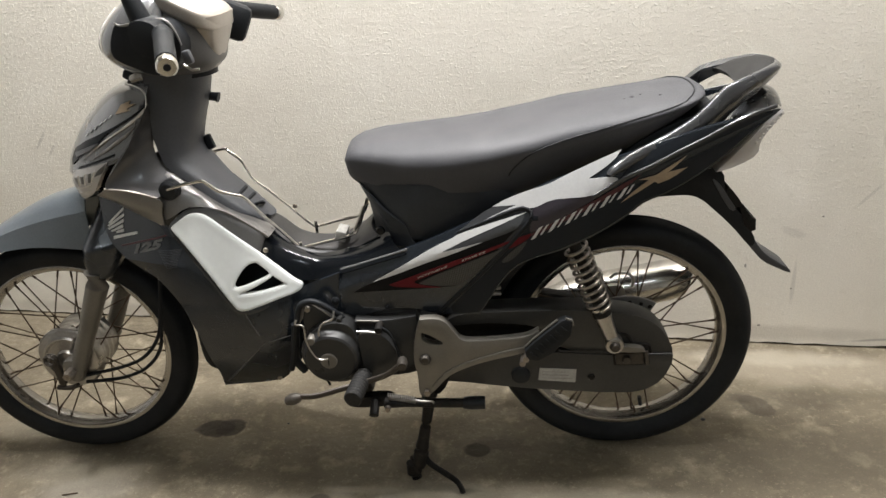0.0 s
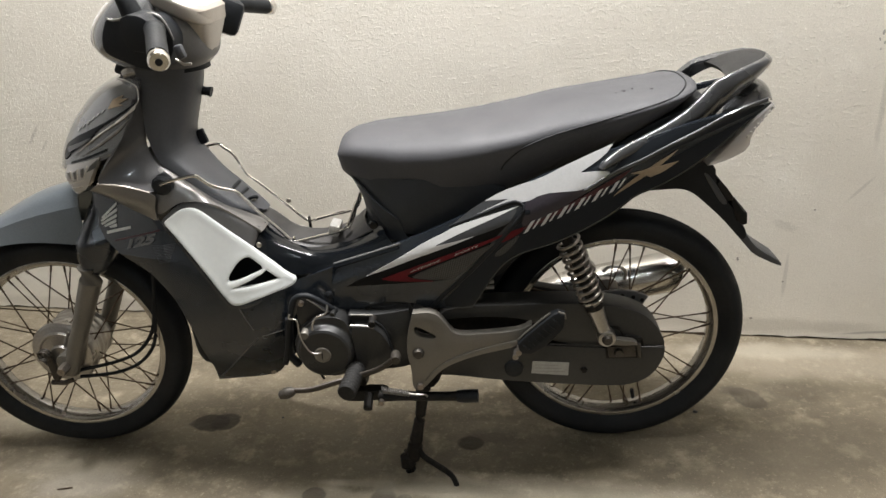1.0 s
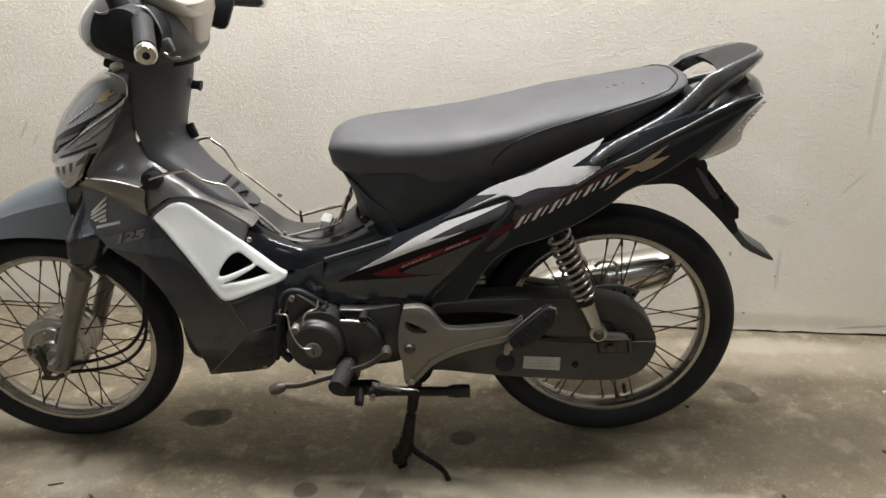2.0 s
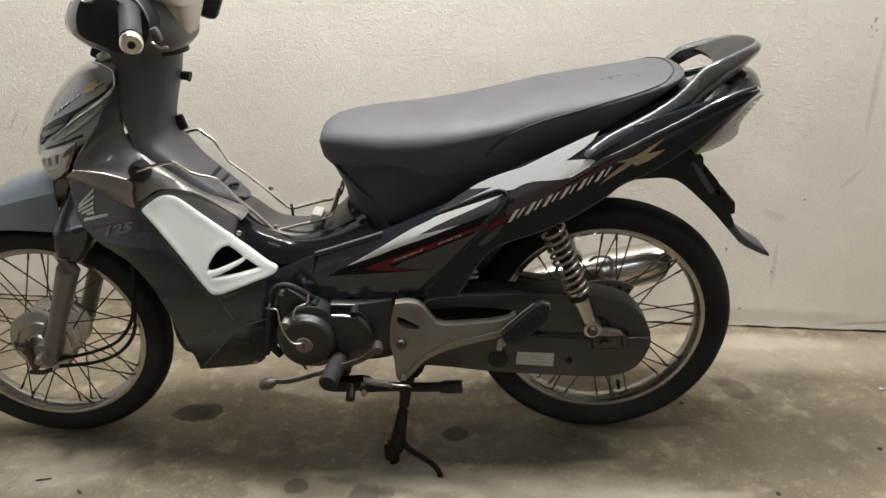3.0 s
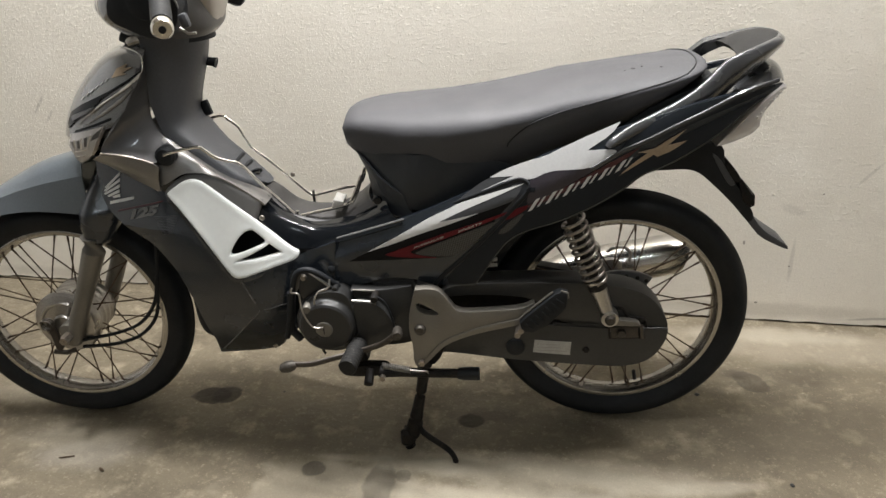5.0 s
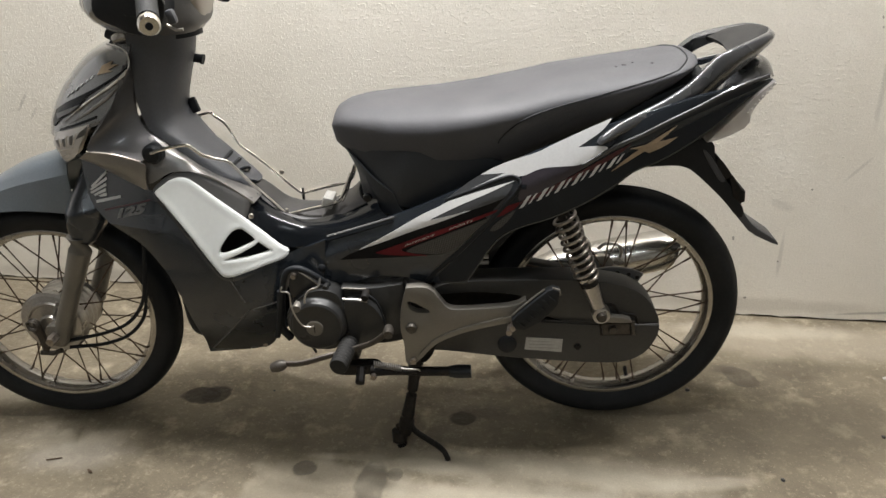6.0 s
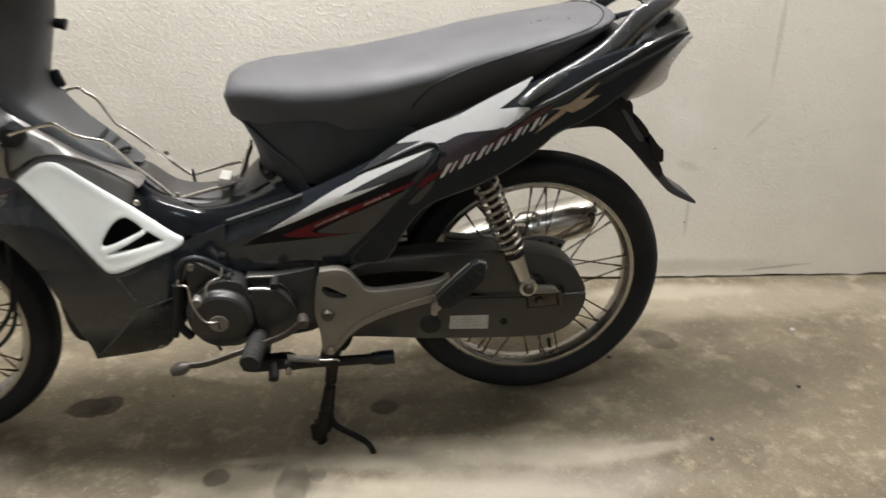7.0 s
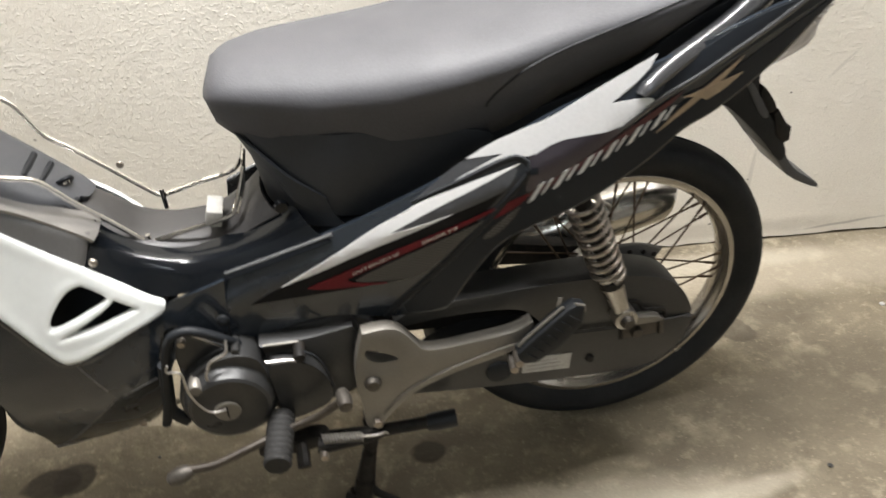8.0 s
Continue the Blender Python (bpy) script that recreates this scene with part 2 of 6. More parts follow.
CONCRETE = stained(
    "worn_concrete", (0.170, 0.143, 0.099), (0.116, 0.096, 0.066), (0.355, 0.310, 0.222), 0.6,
    # Pale dusty ground, partly its lit tone; the last paints the tail's shadow
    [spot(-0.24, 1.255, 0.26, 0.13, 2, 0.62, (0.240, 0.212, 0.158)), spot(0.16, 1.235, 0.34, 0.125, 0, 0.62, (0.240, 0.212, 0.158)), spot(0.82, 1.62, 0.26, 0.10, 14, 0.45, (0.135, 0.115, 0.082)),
     spot(-0.705, 1.562, 0.050, 0.034, 12, 0.85, OIL), spot(-0.664, 1.573, 0.040, 0.036, 20, 0.85, OIL), spot(0.655, 1.80, 0.048, 0.036, -30, 0.6, DAMP_AND_SHADE),
     # Dark blob, stripe and dot: shadows of pedal and footrest painted into the floor
     spot(-0.346, 1.339, 0.026, 0.026, 10, 0.72, DAMP_AND_SHADE), spot(-0.186, 1.300, 0.034, 0.085, 4, 0.72, DAMP_AND_SHADE), spot(-0.14, 1.345, 0.018, 0.02, 0, 0.56, DAMP_AND_SHADE), spot(-0.25, 1.386, 0.10, 0.012, 4, 0.5, DUST_AND_LIT),
     spot(0.625, 1.825, 0.03, 0.022, 0, 0.5, DAMP_AND_SHADE), spot(-0.022, 1.55, 0.034, 0.028, 0, 0.8, OIL), spot(0.02, 1.575, 0.07, 0.03, 10, 0.5, DAMP_AND_SHADE),
     spot(0.78, 1.84, 0.12, 0.05, 10, 0.35, DAMP_AND_SHADE), spot(0.95, 1.98, 0.5, 0.08, 2, 0.45, (0.37, 0.325, 0.25)),
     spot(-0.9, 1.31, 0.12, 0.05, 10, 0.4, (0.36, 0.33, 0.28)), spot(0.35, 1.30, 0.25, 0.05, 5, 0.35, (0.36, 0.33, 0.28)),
     spot(-0.08, 1.395, 0.16, 0.035, 3, 0.5, DUST_AND_LIT), spot(0.36, 1.385, 0.14, 0.03, -6, 0.45, DUST_AND_LIT), spot(0.52, 1.40, 0.10, 0.02, 12, 0.5, DUST_AND_LIT),
     spot(-0.95, 1.37, 0.14, 0.05, 10, 0.4, DUST_AND_LIT), spot(0.74, 2.03, 0.22, 0.04, 2, 0.5, DUST_AND_LIT),
     # The last two paint in light on floor the lamps leave dark
     spot(-1.2, 1.50, 0.12, 0.04, 0, 0.35, DUST_AND_LIT), spot(0.22, 1.40, 0.30, 0.05, 3, 0.45, DUST_AND_LIT), spot(0.10, 1.29, 0.30, 0.04, 0, 0.4, DUST_AND_LIT)],
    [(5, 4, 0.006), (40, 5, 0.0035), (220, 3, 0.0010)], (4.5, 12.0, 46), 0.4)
CONCRETE.node_tree.nodes["Principled BSDF"].inputs["Specular IOR Level"].default_value = 0.2
SCUFF = (0.16, 0.145, 0.12)
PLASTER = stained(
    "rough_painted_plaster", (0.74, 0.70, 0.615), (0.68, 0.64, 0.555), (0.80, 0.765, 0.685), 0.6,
    [spot(0.93, 0.852, 0.0033, 0.0066, -8, 0.6, SCUFF), spot(0.924, 0.836, 0.0022, 0.0044, 20, 0.6, SCUFF), spot(0.936, 0.828, 0.00275, 0.00385, 0, 0.55, SCUFF), spot(0.929, 0.813, 0.0022, 0.00275, 0, 0.5, SCUFF),
     spot(-1.43, 0.612, 0.004, 0.034, -38, 0.3, SCUFF), spot(-1.402, 0.578, 0.004, 0.024, -38, 0.25, SCUFF), spot(0.84, 0.396, 0.00275, 0.0022, 0, 0.9, SCUFF),
     spot(0.944, 0.456, 0.004, 0.04, -40, 0.2, SCUFF), spot(0.774, 0.348, 0.03, 0.012, -20, 0.15, SCUFF), spot(0.66, 0.247, 0.0033, 0.0066, 10, 0.7, SCUFF),
     spot(0.731, 0.129, 0.0066, 0.0022, 0, 0.7, (0.78, 0.75, 0.7)), spot(0.958, 0.7, 0.007, 0.12, 0, 0.2, SCUFF), spot(0.79, 0.2, 0.005, 0.07, 0, 0.2, SCUFF),
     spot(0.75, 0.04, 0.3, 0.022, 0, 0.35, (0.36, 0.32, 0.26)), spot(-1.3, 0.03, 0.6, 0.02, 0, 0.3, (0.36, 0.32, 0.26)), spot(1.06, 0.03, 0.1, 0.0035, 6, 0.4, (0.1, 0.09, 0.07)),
     spot(0.786, 0.18, 0.0022, 0.0022, 0, 0.9, SCUFF), spot(0.715, 0.06, 0.0044, 0.0033, 0, 0.8, SCUFF), spot(-0.77, 0.42, 0.0033, 0.00275, 0, 0.7, SCUFF)],
    [(6, 3, 0.0015), (80, 3, 0.0013), (165, 2, 0.0007, 0.52, 0.74), (380, 3, 0.0004)], (1.3, 3.0, 12))
PLAIN_WALL = shader("painted_wall", (0.58, 0.58, 0.57), 0.6, 0, 0.04, 80, 0.25, 2, bump=0.003, bump_scale=60)


# ---- mesh tools ----
def finish(bm, sharp=38, flat=False):
    bmesh.ops.recalc_face_normals(bm, faces=bm.faces)
    for f in bm.faces:
        f.smooth = not flat
    for e in bm.edges:
        if len(e.link_faces) == 2 and e.calc_face_angle(0) > radians(sharp):
            e.smooth = False


def part(name, bm, material, parent=None, label="", at=None, sharp=38):
    """Links a bmesh as one mesh object under a thing or a part."""
    if isinstance(bm, bmesh.types.BMesh):
        finish(bm, sharp)
        me = bpy.data.meshes.new(name)
        bm.to_mesh(me)
        bm.free()
        me.materials.append(material)
    else:
        me = bm
    ob = new(name, me)
    ob.parent = parent
    if at is not None:
        ob.matrix_basis = at
    return tagged(ob, label)


def glide(points, n, closed=False):
    """n points on a smooth curve through the given ones."""
    p = np.array(points, float)
    if closed:
        p = np.vstack([p[-1], p, p[0], p[1]])
    else:
        p = np.vstack([2 * p[0] - p[1], p, 2 * p[-1] - p[-2]])
    seg = np.linalg.norm(np.diff(p[1:-1], axis=0), axis=1)
    cum = np.r_[0, np.cumsum(seg)]
    out = []
    for s in np.linspace(0, cum[-1], n, endpoint=not closed):
        i = min(int(np.searchsorted(cum, s, "right")) - 1, len(seg) - 1)
        t = (s - cum[i]) / max(seg[i], 1e-9)
        a, b, c, d = p[i:i + 4]
        out.append(0.5 * (2 * b + (c - a) * t + (2 * a - 5 * b + 4 * c - d) * t * t + (3 * b - a - 3 * c + d) * t ** 3))
    return [tuple(v) for v in out]


def cut(outline, times=2):
    """Rounds the corners of a closed outline; a doubled point stays a sharper corner."""
    p = np.array(outline, float)
    for _ in range(times):
        q = np.roll(p, -1, 0)
        p = np.stack([0.75 * p + 0.25 * q, 0.25 * p + 0.75 * q], 1).reshape(-1, p.shape[1])
    keep = [p[0]]
    for v in p[1:]:
        if np.linalg.norm(v - keep[-1]) > 0.0008:
            keep.append(v)
    if np.linalg.norm(keep[0] - keep[-1]) < 0.0008:
        keep.pop()
    return [tuple(v) for v in keep]


def add_loop(bm, loop):
    vs = [bm.verts.new((x, 0, z)) for x, z in loop]
    return [bm.edges.new((vs[i], vs[(i + 1) % len(vs)])) for i in range(len(vs))]


def filled(outline, holes=()):
    bm = bmesh.new()
    edges = add_loop(bm, outline)
    for h in holes:
        edges += add_loop(bm, h)
    bmesh.ops.triangle_fill(bm, use_beauty=True, edges=edges, normal=(0, -1, 0))
    return bm


def edge_distance(p, loops):
    best = 9.0
    for loop in loops:
        a = np.array(loop)
        d = np.roll(a, -1, 0) - a
        s = np.clip(((p - a) * d).sum(1) / np.maximum((d * d).sum(1), 1e-12), 0, 1)
        best = min(best, float(np.linalg.norm(a + s[:, None] * d - p, axis=1).min()))
    return best


def shell(outline, width, thick=0.003, step=0.015, roll=0.0, roll_width=0.012, dish=0.0, dish_width=0.02, holes=(), side=-1, creases=()):
    """A moulded panel: the outline in x and z laid on the surface y = side * width(x, z), its edges rolled inwards."""
    bm = filled(outline, holes)
    xs, zs = [v.co.x for v in bm.verts], [v.co.z for v in bm.verts]
    for axis, low, high in ((0, min(xs), max(xs)), (2, min(zs), max(zs))):
        for k in range(math.floor(low / step) + 1, math.ceil(high / step)):
            co, no = [0, 0, 0], [0, 0, 0]
            co[axis], no[axis] = k * step, 1
            bmesh.ops.bisect_plane(bm, geom=bm.verts[:] + bm.edges[:] + bm.faces[:], plane_co=co, plane_no=no, dist=1e-6)
    for x, z, nx, nz in creases:
        bmesh.ops.bisect_plane(bm, geom=bm.verts[:] + bm.edges[:] + bm.faces[:], plane_co=(x, 0, z), plane_no=(nx, 0, nz), dist=1e-6)
    loops = [outline, *holes]
    for v in bm.verts:
        w = width(v.co.x, v.co.z)
        if roll or dish:
            d = edge_distance(np.array((v.co.x, v.co.z)), loops)
            if roll:
                w -= roll * max(0, 1 - d / roll_width) ** 2
            if dish:
                t = min(1, max(0, d / dish_width - 0.4))
                w -= dish * t * t * (3 - 2 * t)
        v.co.y = side * w
    out = bmesh.ops.extrude_face_region(bm, geom=bm.faces[:], use_keep_orig=True)
    for v in out["geom"]:
        if isinstance(v, bmesh.types.BMVert):
            v.co.y -= side * thick
    return bm


def slab(outline, y0, y1, bevel=0.003, holes=(), segments=2):
    """An outline in x and z with thickness from y0 (towards the viewer) to y1, its rims bevelled."""
    bm = filled(outline, holes)
    for v in bm.verts:
        v.co.y = y0
    front = list(bm.faces)
    out = bmesh.ops.extrude_face_region(bm, geom=front, use_keep_orig=True)
    for v in out["geom"]:
        if isinstance(v, bmesh.types.BMVert):
            v.co.y = y1
    bmesh.ops.recalc_face_normals(bm, faces=bm.faces)
    if bevel:
        rims = [e for e in bm.edges if len(e.link_faces) == 2 and e.calc_face_angle(0) > 1.2
                and abs(e.verts[0].co.y - e.verts[1].co.y) < 1e-6]
        bmesh.ops.bevel(bm, geom=rims, offset=bevel, segments=segments, profile=0.5, affect="EDGES", clamp_overlap=True)
    return bm


def skin(rails, nu=24, nv=4, thick=0.003, across=False, mirror=False):
    """A sheet through rails, curves of (x, y, z); across: it goes on over the middle to the mirrored rails."""
    if mirror:
        rails = [[(x, -y, z) for x, y, z in r] for r in rails]
    rows = [glide(r, nu) for r in rails]
    if across and max(abs(q[1]) for q in rails[0]) < 1e-4:
        rows.reverse()
    if across:
        rows = rows + [[(x, -y, z) for x, y, z in r] for r in rows[::-1] if max(abs(q[1]) for q in r) > 1e-4]
    grid = [glide([row[i] for row in rows], nv * (len(rows) - 1) + 1) for i in range(nu)]
    bm = bmesh.new()
    vs = [[bm.verts.new(c) for c in line] for line in grid]
    for i in range(nu - 1):
        for j in range(len(vs[0]) - 1):
            bm.faces.new((vs[i][j], vs[i + 1][j], vs[i + 1][j + 1], vs[i][j + 1]))
    bmesh.ops.remove_doubles(bm, verts=bm.verts, dist=1e-5)
    bmesh.ops.recalc_face_normals(bm, faces=bm.faces)
    if thick:
        bmesh.ops.solidify(bm, geom=bm.faces[:], thickness=thick)
    return bm


def ring_loft(rings, caps=True, bm=None):
    bm = bm or bmesh.new()
    vs = [[bm.verts.new(c) for c in r] for r in rings]
    n = len(vs[0])
    for a, b in zip(vs, vs[1:]):
        for i in range(n):
            bm.faces.new((a[i], a[(i + 1) % n], b[(i + 1) % n], b[i]))
    if caps:
        bm.faces.new(vs[0][::-1])
        bm.faces.new(vs[-1])
    return bm


def tube(points, radius, n=10, bm=None, flat=1.0, up=(0, 0, 1), radii=None):
    """A rod along points; flat: its thickness across `up` as a share of that along it; radii: one for each point."""
    pts = [Vector(p) for p in points]
    rings = []
    for i, p in enumerate(pts):
        d = (pts[min(i + 1, len(pts) - 1)] - pts[max(i - 1, 0)]).normalized()
        ref = Vector(up) if abs(d.dot(Vector(up))) < 0.98 else Vector((0, 1, 0))
        s = d.cross(ref).normalized()
        u = s.cross(d).normalized()
        r = radii[i] if radii else radius
        rings.append([p + r * (math.cos(a) * u + flat * math.sin(a) * s) for a in np.linspace(0, 2 * math.pi, n, endpoint=False)])
    return ring_loft(rings, True, bm)


def rod(points, radius, n=8, count=40, bm=None):
    return tube(glide(points, count), radius, n, bm)


def lathe(profile, n=48, centre=(0, 0, 0), closed=False, bm=None):
    """A turned shape about the y axis; profile: (radius, y)."""
    bm = bm or bmesh.new()
    cx, cy, cz = centre
    rows = []
    for a in np.linspace(0, 2 * math.pi, n, endpoint=False):
        rows.append([bm.verts.new((cx + r * math.cos(a), cy + y, cz + r * math.sin(a))) for r, y in profile])
    m = len(profile)
    for i in range(n):
        a, b = rows[i], rows[(i + 1) % n]
        for j in range(m if closed else m - 1):
            k = (j + 1) % m
            bm.faces.new((a[j], b[j], b[k], a[k]))
    bmesh.ops.remove_doubles(bm, verts=bm.verts, dist=1e-6)
    if not closed:
        bmesh.ops.holes_fill(bm, edges=[e for e in bm.edges if e.is_boundary])
    return bm


def block(centre, size, bevel=0.003, turn=(0, 0, 0)):
    bm = bmesh.new()
    bmesh.ops.create_cube(bm, size=1)
    bmesh.ops.scale(bm, vec=size, verts=bm.verts)
    bmesh.ops.bevel(bm, geom=bm.edges[:], offset=bevel, segments=2, profile=0.5, affect="EDGES")
    bmesh.ops.transform(bm, matrix=pose(*centre, *turn), verts=bm.verts)
    return bm


# ---- the room ----
def plane_part(name, corners, uv, thick, material, cells=(1, 1), label="", wobble=None):
    """A flat piece of the setting with thickness along its back, textured in metres by uv(x, y, z)."""
    bm = bmesh.new()
    a, b, c, d = [Vector(v) for v in corners]
    nx, ny = cells
    grid = [[bm.verts.new((a.lerp(b, i / nx)).lerp(d.lerp(c, i / nx), j / ny)) for j in range(ny + 1)] for i in range(nx + 1)]
    for i in range(nx):
        for j in range(ny):
            bm.faces.new((grid[i][j], grid[i + 1][j], grid[i + 1][j + 1], grid[i][j + 1]))
    if wobble:
        wobble(grid)
    normal = (b - a).cross(d - a).normalized()
    out = bmesh.ops.extrude_face_region(bm, geom=bm.faces[:], use_keep_orig=True)
    for v in out["geom"]:
        if isinstance(v, bmesh.types.BMVert):
            v.co -= normal * thick
    layer = bm.loops.layers.uv.new("UVMap")
    for f in bm.faces:
        for lo in f.loops:
            lo[layer].uv = uv(*lo.vert.co)
    ob = part(name, bm, material, None, label)
    return tagged(ob, kind="structure")


X0, X1, Y0, Y1, TOP = -3.0, 3.2, -3.8, 2.105, 2.95
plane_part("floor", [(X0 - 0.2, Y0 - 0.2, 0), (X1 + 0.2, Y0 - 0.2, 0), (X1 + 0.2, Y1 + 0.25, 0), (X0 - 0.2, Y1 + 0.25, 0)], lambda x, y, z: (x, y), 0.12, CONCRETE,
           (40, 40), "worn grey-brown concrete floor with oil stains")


def ragged_foot(grid):
    for i, column in enumerate(grid):
        v = column[0]
        v.co.z = 0.006 + 0.006 * noise.noise(Vector((i * 0.35, 3.1, 0))) + 0.004 * noise.noise(Vector((i * 1.7, 7.7, 0)))
        v.co.y += 0.003 * noise.noise(Vector((i * 0.6, 1.2, 5)))


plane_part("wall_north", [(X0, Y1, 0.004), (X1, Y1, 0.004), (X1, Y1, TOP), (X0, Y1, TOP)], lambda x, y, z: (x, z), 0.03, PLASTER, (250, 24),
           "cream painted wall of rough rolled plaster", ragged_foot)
plane_part("wall_core", [(X0, Y1 + 0.034, 0), (X1, Y1 + 0.034, 0), (X1, Y1 + 0.034, TOP), (X0, Y1 + 0.034, TOP)], lambda x, y, z: (x, z), 0.15, PLAIN_WALL,
           label="masonry core of the plastered wall")
plane_part("wall_south", [(X1, Y0, 0), (X0, Y0, 0), (X0, Y0, TOP), (X1, Y0, TOP)], lambda x, y, z: (x, z), 0.15, PLAIN_WALL, label="plain painted wall")
plane_part("wall_west", [(X0, Y0, 0), (X0, Y1, 0), (X0, Y1, TOP), (X0, Y0, TOP)], lambda x, y, z: (y, z), 0.15, PLAIN_WALL, label="plain painted wall")
plane_part("wall_east", [(X1, Y1, 0), (X1, Y0, 0), (X1, Y0, TOP), (X1, Y1, TOP)], lambda x, y, z: (y, z), 0.15, PLAIN_WALL, label="plain painted wall")
plane_part("ceiling", [(X0 - 0.2, Y1 + 0.2, TOP), (X1 + 0.2, Y1 + 0.2, TOP), (X1 + 0.2, Y0 - 0.2, TOP), (X0 - 0.2, Y0 - 0.2, TOP)], lambda x, y, z: (x, y), 0.12,
           PLAIN_WALL, label="plain painted ceiling")

# ---- the motorcycle: x to its rear, y to its right side, z up, from the ground under the rear axle ----
bike = new("motorcycle")
bike.matrix_basis = pose(0.304, 1.637, 0, 0, 0, 6.73)
tagged(bike, "dark grey underbone motorcycle with white leg panels on its stand", "motorcycle")

BODY_X = [-1.15, -1.05, -0.95, -0.9, -0.8, -0.75, -0.68, -0.6, -0.5, -0.4, -0.2, 0, 0.15, 0.3, 0.4]
BODY_Y = [0.08, 0.115, 0.15, 0.15, 0.14, 0.13, 0.105, 0.135, 0.15, 0.165, 0.19, 0.17, 0.13, 0.08, 0.05]


BODY_LINE = np.array(glide([(x, y, 0) for x, y in zip(BODY_X, BODY_Y)], 300))


def body(x, z=0.57):
    """Half the width of the bodywork at x, z: ahead of the engine it spreads downwards and tucks in at its foot."""
    ahead = min(1.0, max(0.0, (-0.575 - x) / 0.125))
    eased = 0.435 + 0.5 * ((z - 0.435) + math.sqrt((z - 0.435) ** 2 + 0.004))
    return float(np.interp(x, BODY_LINE[:, 0], BODY_LINE[:, 1])) - ahead * (0.33 * (min(eased, 0.72) - 0.57) + 1.2 * max(0.0, 0.47 - z) ** 2)


def raised(extra):
    return lambda x, z: body(x, z) + extra


# -- wheels
def wheel(name, centre, turn, radius, rim_radius, half_width, hub):
    s = rim_radius
    rim = part(name, lathe([(s, -0.0235), (s, -0.0215), (s - 0.008, -0.0195), (s - 0.010, -0.014), (s - 0.0145, -0.010), (s - 0.0160, 0), (s - 0.0145, 0.010), (s - 0.010, 0.014),
                            (s - 0.008, 0.0195), (s, 0.0215), (s, 0.0235), (s - 0.003, 0.0245), (s - 0.009, 0.0235), (s - 0.012, 0.0175), (s - 0.0170, 0.012), (s - 0.0190, 0),
                            (s - 0.0170, -0.012), (s - 0.012, -0.0175), (s - 0.009, -0.0235), (s - 0.003, -0.0245)], 96, closed=True), RIM_METAL, bike,
               "spoked wheel with a dull aluminium rim", pose(*centre, *turn))
    h, r = half_width, radius
    bm = lathe([(s - 0.006, -0.020), (s + 0.006, -0.027), (s + 0.020, -h * 0.97), (s + 0.034, -h), (r - 0.016, -h * 0.92), (r - 0.010, -h * 0.76), (r - 0.0035, -h * 0.45),
                (r, -h * 0.12), (r - 0.0025, -h * 0.10), (r - 0.0025, h * 0.10), (r, h * 0.12), (r - 0.0035, h * 0.45), (r - 0.010, h * 0.76), (r - 0.016, h * 0.92),
                (s + 0.034, h), (s + 0.020, h * 0.97), (s + 0.006, 0.027), (s - 0.006, 0.020)], 128, closed=True)
    part("tyre", bm, RUBBER, rim, "black rubber tyre", sharp=50)
    hub_r, hub_w = hub
    drum = [(0.012, -hub_w), (hub_r * 0.55, -hub_w), (hub_r * 0.62, -hub_w * 0.82), (hub_r, -hub_w * 0.78)]
    for k in range(4):
        y = -hub_w * 0.72 + k * hub_w * 0.4
        drum += [(hub_r, y), (hub_r, y + hub_w * 0.12), (hub_r - 0.0015, y + hub_w * 0.16), (hub_r - 0.0015, y + hub_w * 0.36)]
    drum += [(hub_r, hub_w * 0.82), (hub_r * 0.6, hub_w * 0.9), (0.012, hub_w)]
    part("hub", lathe(drum, 48), ALUMINIUM, rim, "finned aluminium hub")
    for side in (-1, 1):
        for lean in (-1, 1):
            a0, a1 = 0.0, lean * radians(42)
            foot = Vector((hub_r * 0.96 * math.cos(a0), side * (hub_w * 0.86 + 0.002 * lean), hub_r * 0.96 * math.sin(a0)))
            tip = Vector(((s - 0.0155) * math.cos(a1 * 0.62), side * 0.009, (s - 0.0155) * math.sin(a1 * 0.62)))
            bm = tube([foot, foot.lerp(tip, 0.9)], 0.0017, 6)
            tube([foot.lerp(tip, 0.895), foot.lerp(tip, 0.93), tip], 0.0026, 6, bm)
            first = part("spoke", bm, SPOKE_METAL, rim)
            for k in range(9):
                at = pose(0, 0, 0, 0, 40 * k + (20 if lean > 0 else 0) + (10 if side > 0 else 0) + 4, 0)
                if k:
                    part("spoke", first.data, None, rim, at=at)
                else:
                    first.matrix_basis = at
    return rim


REAR, FRONT = (0, 0, 0.289), (-1.277, 0, 0.279)
rear = wheel("rear_wheel", REAR, (0, 0, 0), 0.288, 0.2295, 0.039, (0.058, 0.045))
front = wheel("front_wheel", FRONT, (-1.0, 0, 3.4), 0.279, 0.2225, 0.034, (0.072, 0.052))
part("valve_stem", tube([(0.055, -0.008, -0.19), (0.05, -0.012, -0.165)], 0.0045, 8), MATTE_BLACK, rear)

# -- front brake and fork
bx, bz = FRONT[0], FRONT[2]
part("brake_panel", lathe([(0.008, -0.068), (0.024, -0.068), (0.028, -0.061), (0.050, -0.059), (0.053, -0.063), (0.057, -0.063), (0.060, -0.058), (0.073, -0.054), (0.078, -0.048), (0.078, -0.038)], 56, (bx, 0, bz)), ALUMINIUM, bike, "dull aluminium brake backing plate", sharp=25)
part("axle_nut", lathe([(0.001, -0.128), (0.010, -0.128), (0.012, -0.122), (0.012, -0.10), (0.001, -0.10)], 6, (bx + 0.03, 0, bz - 0.005)), BOLT, bike)
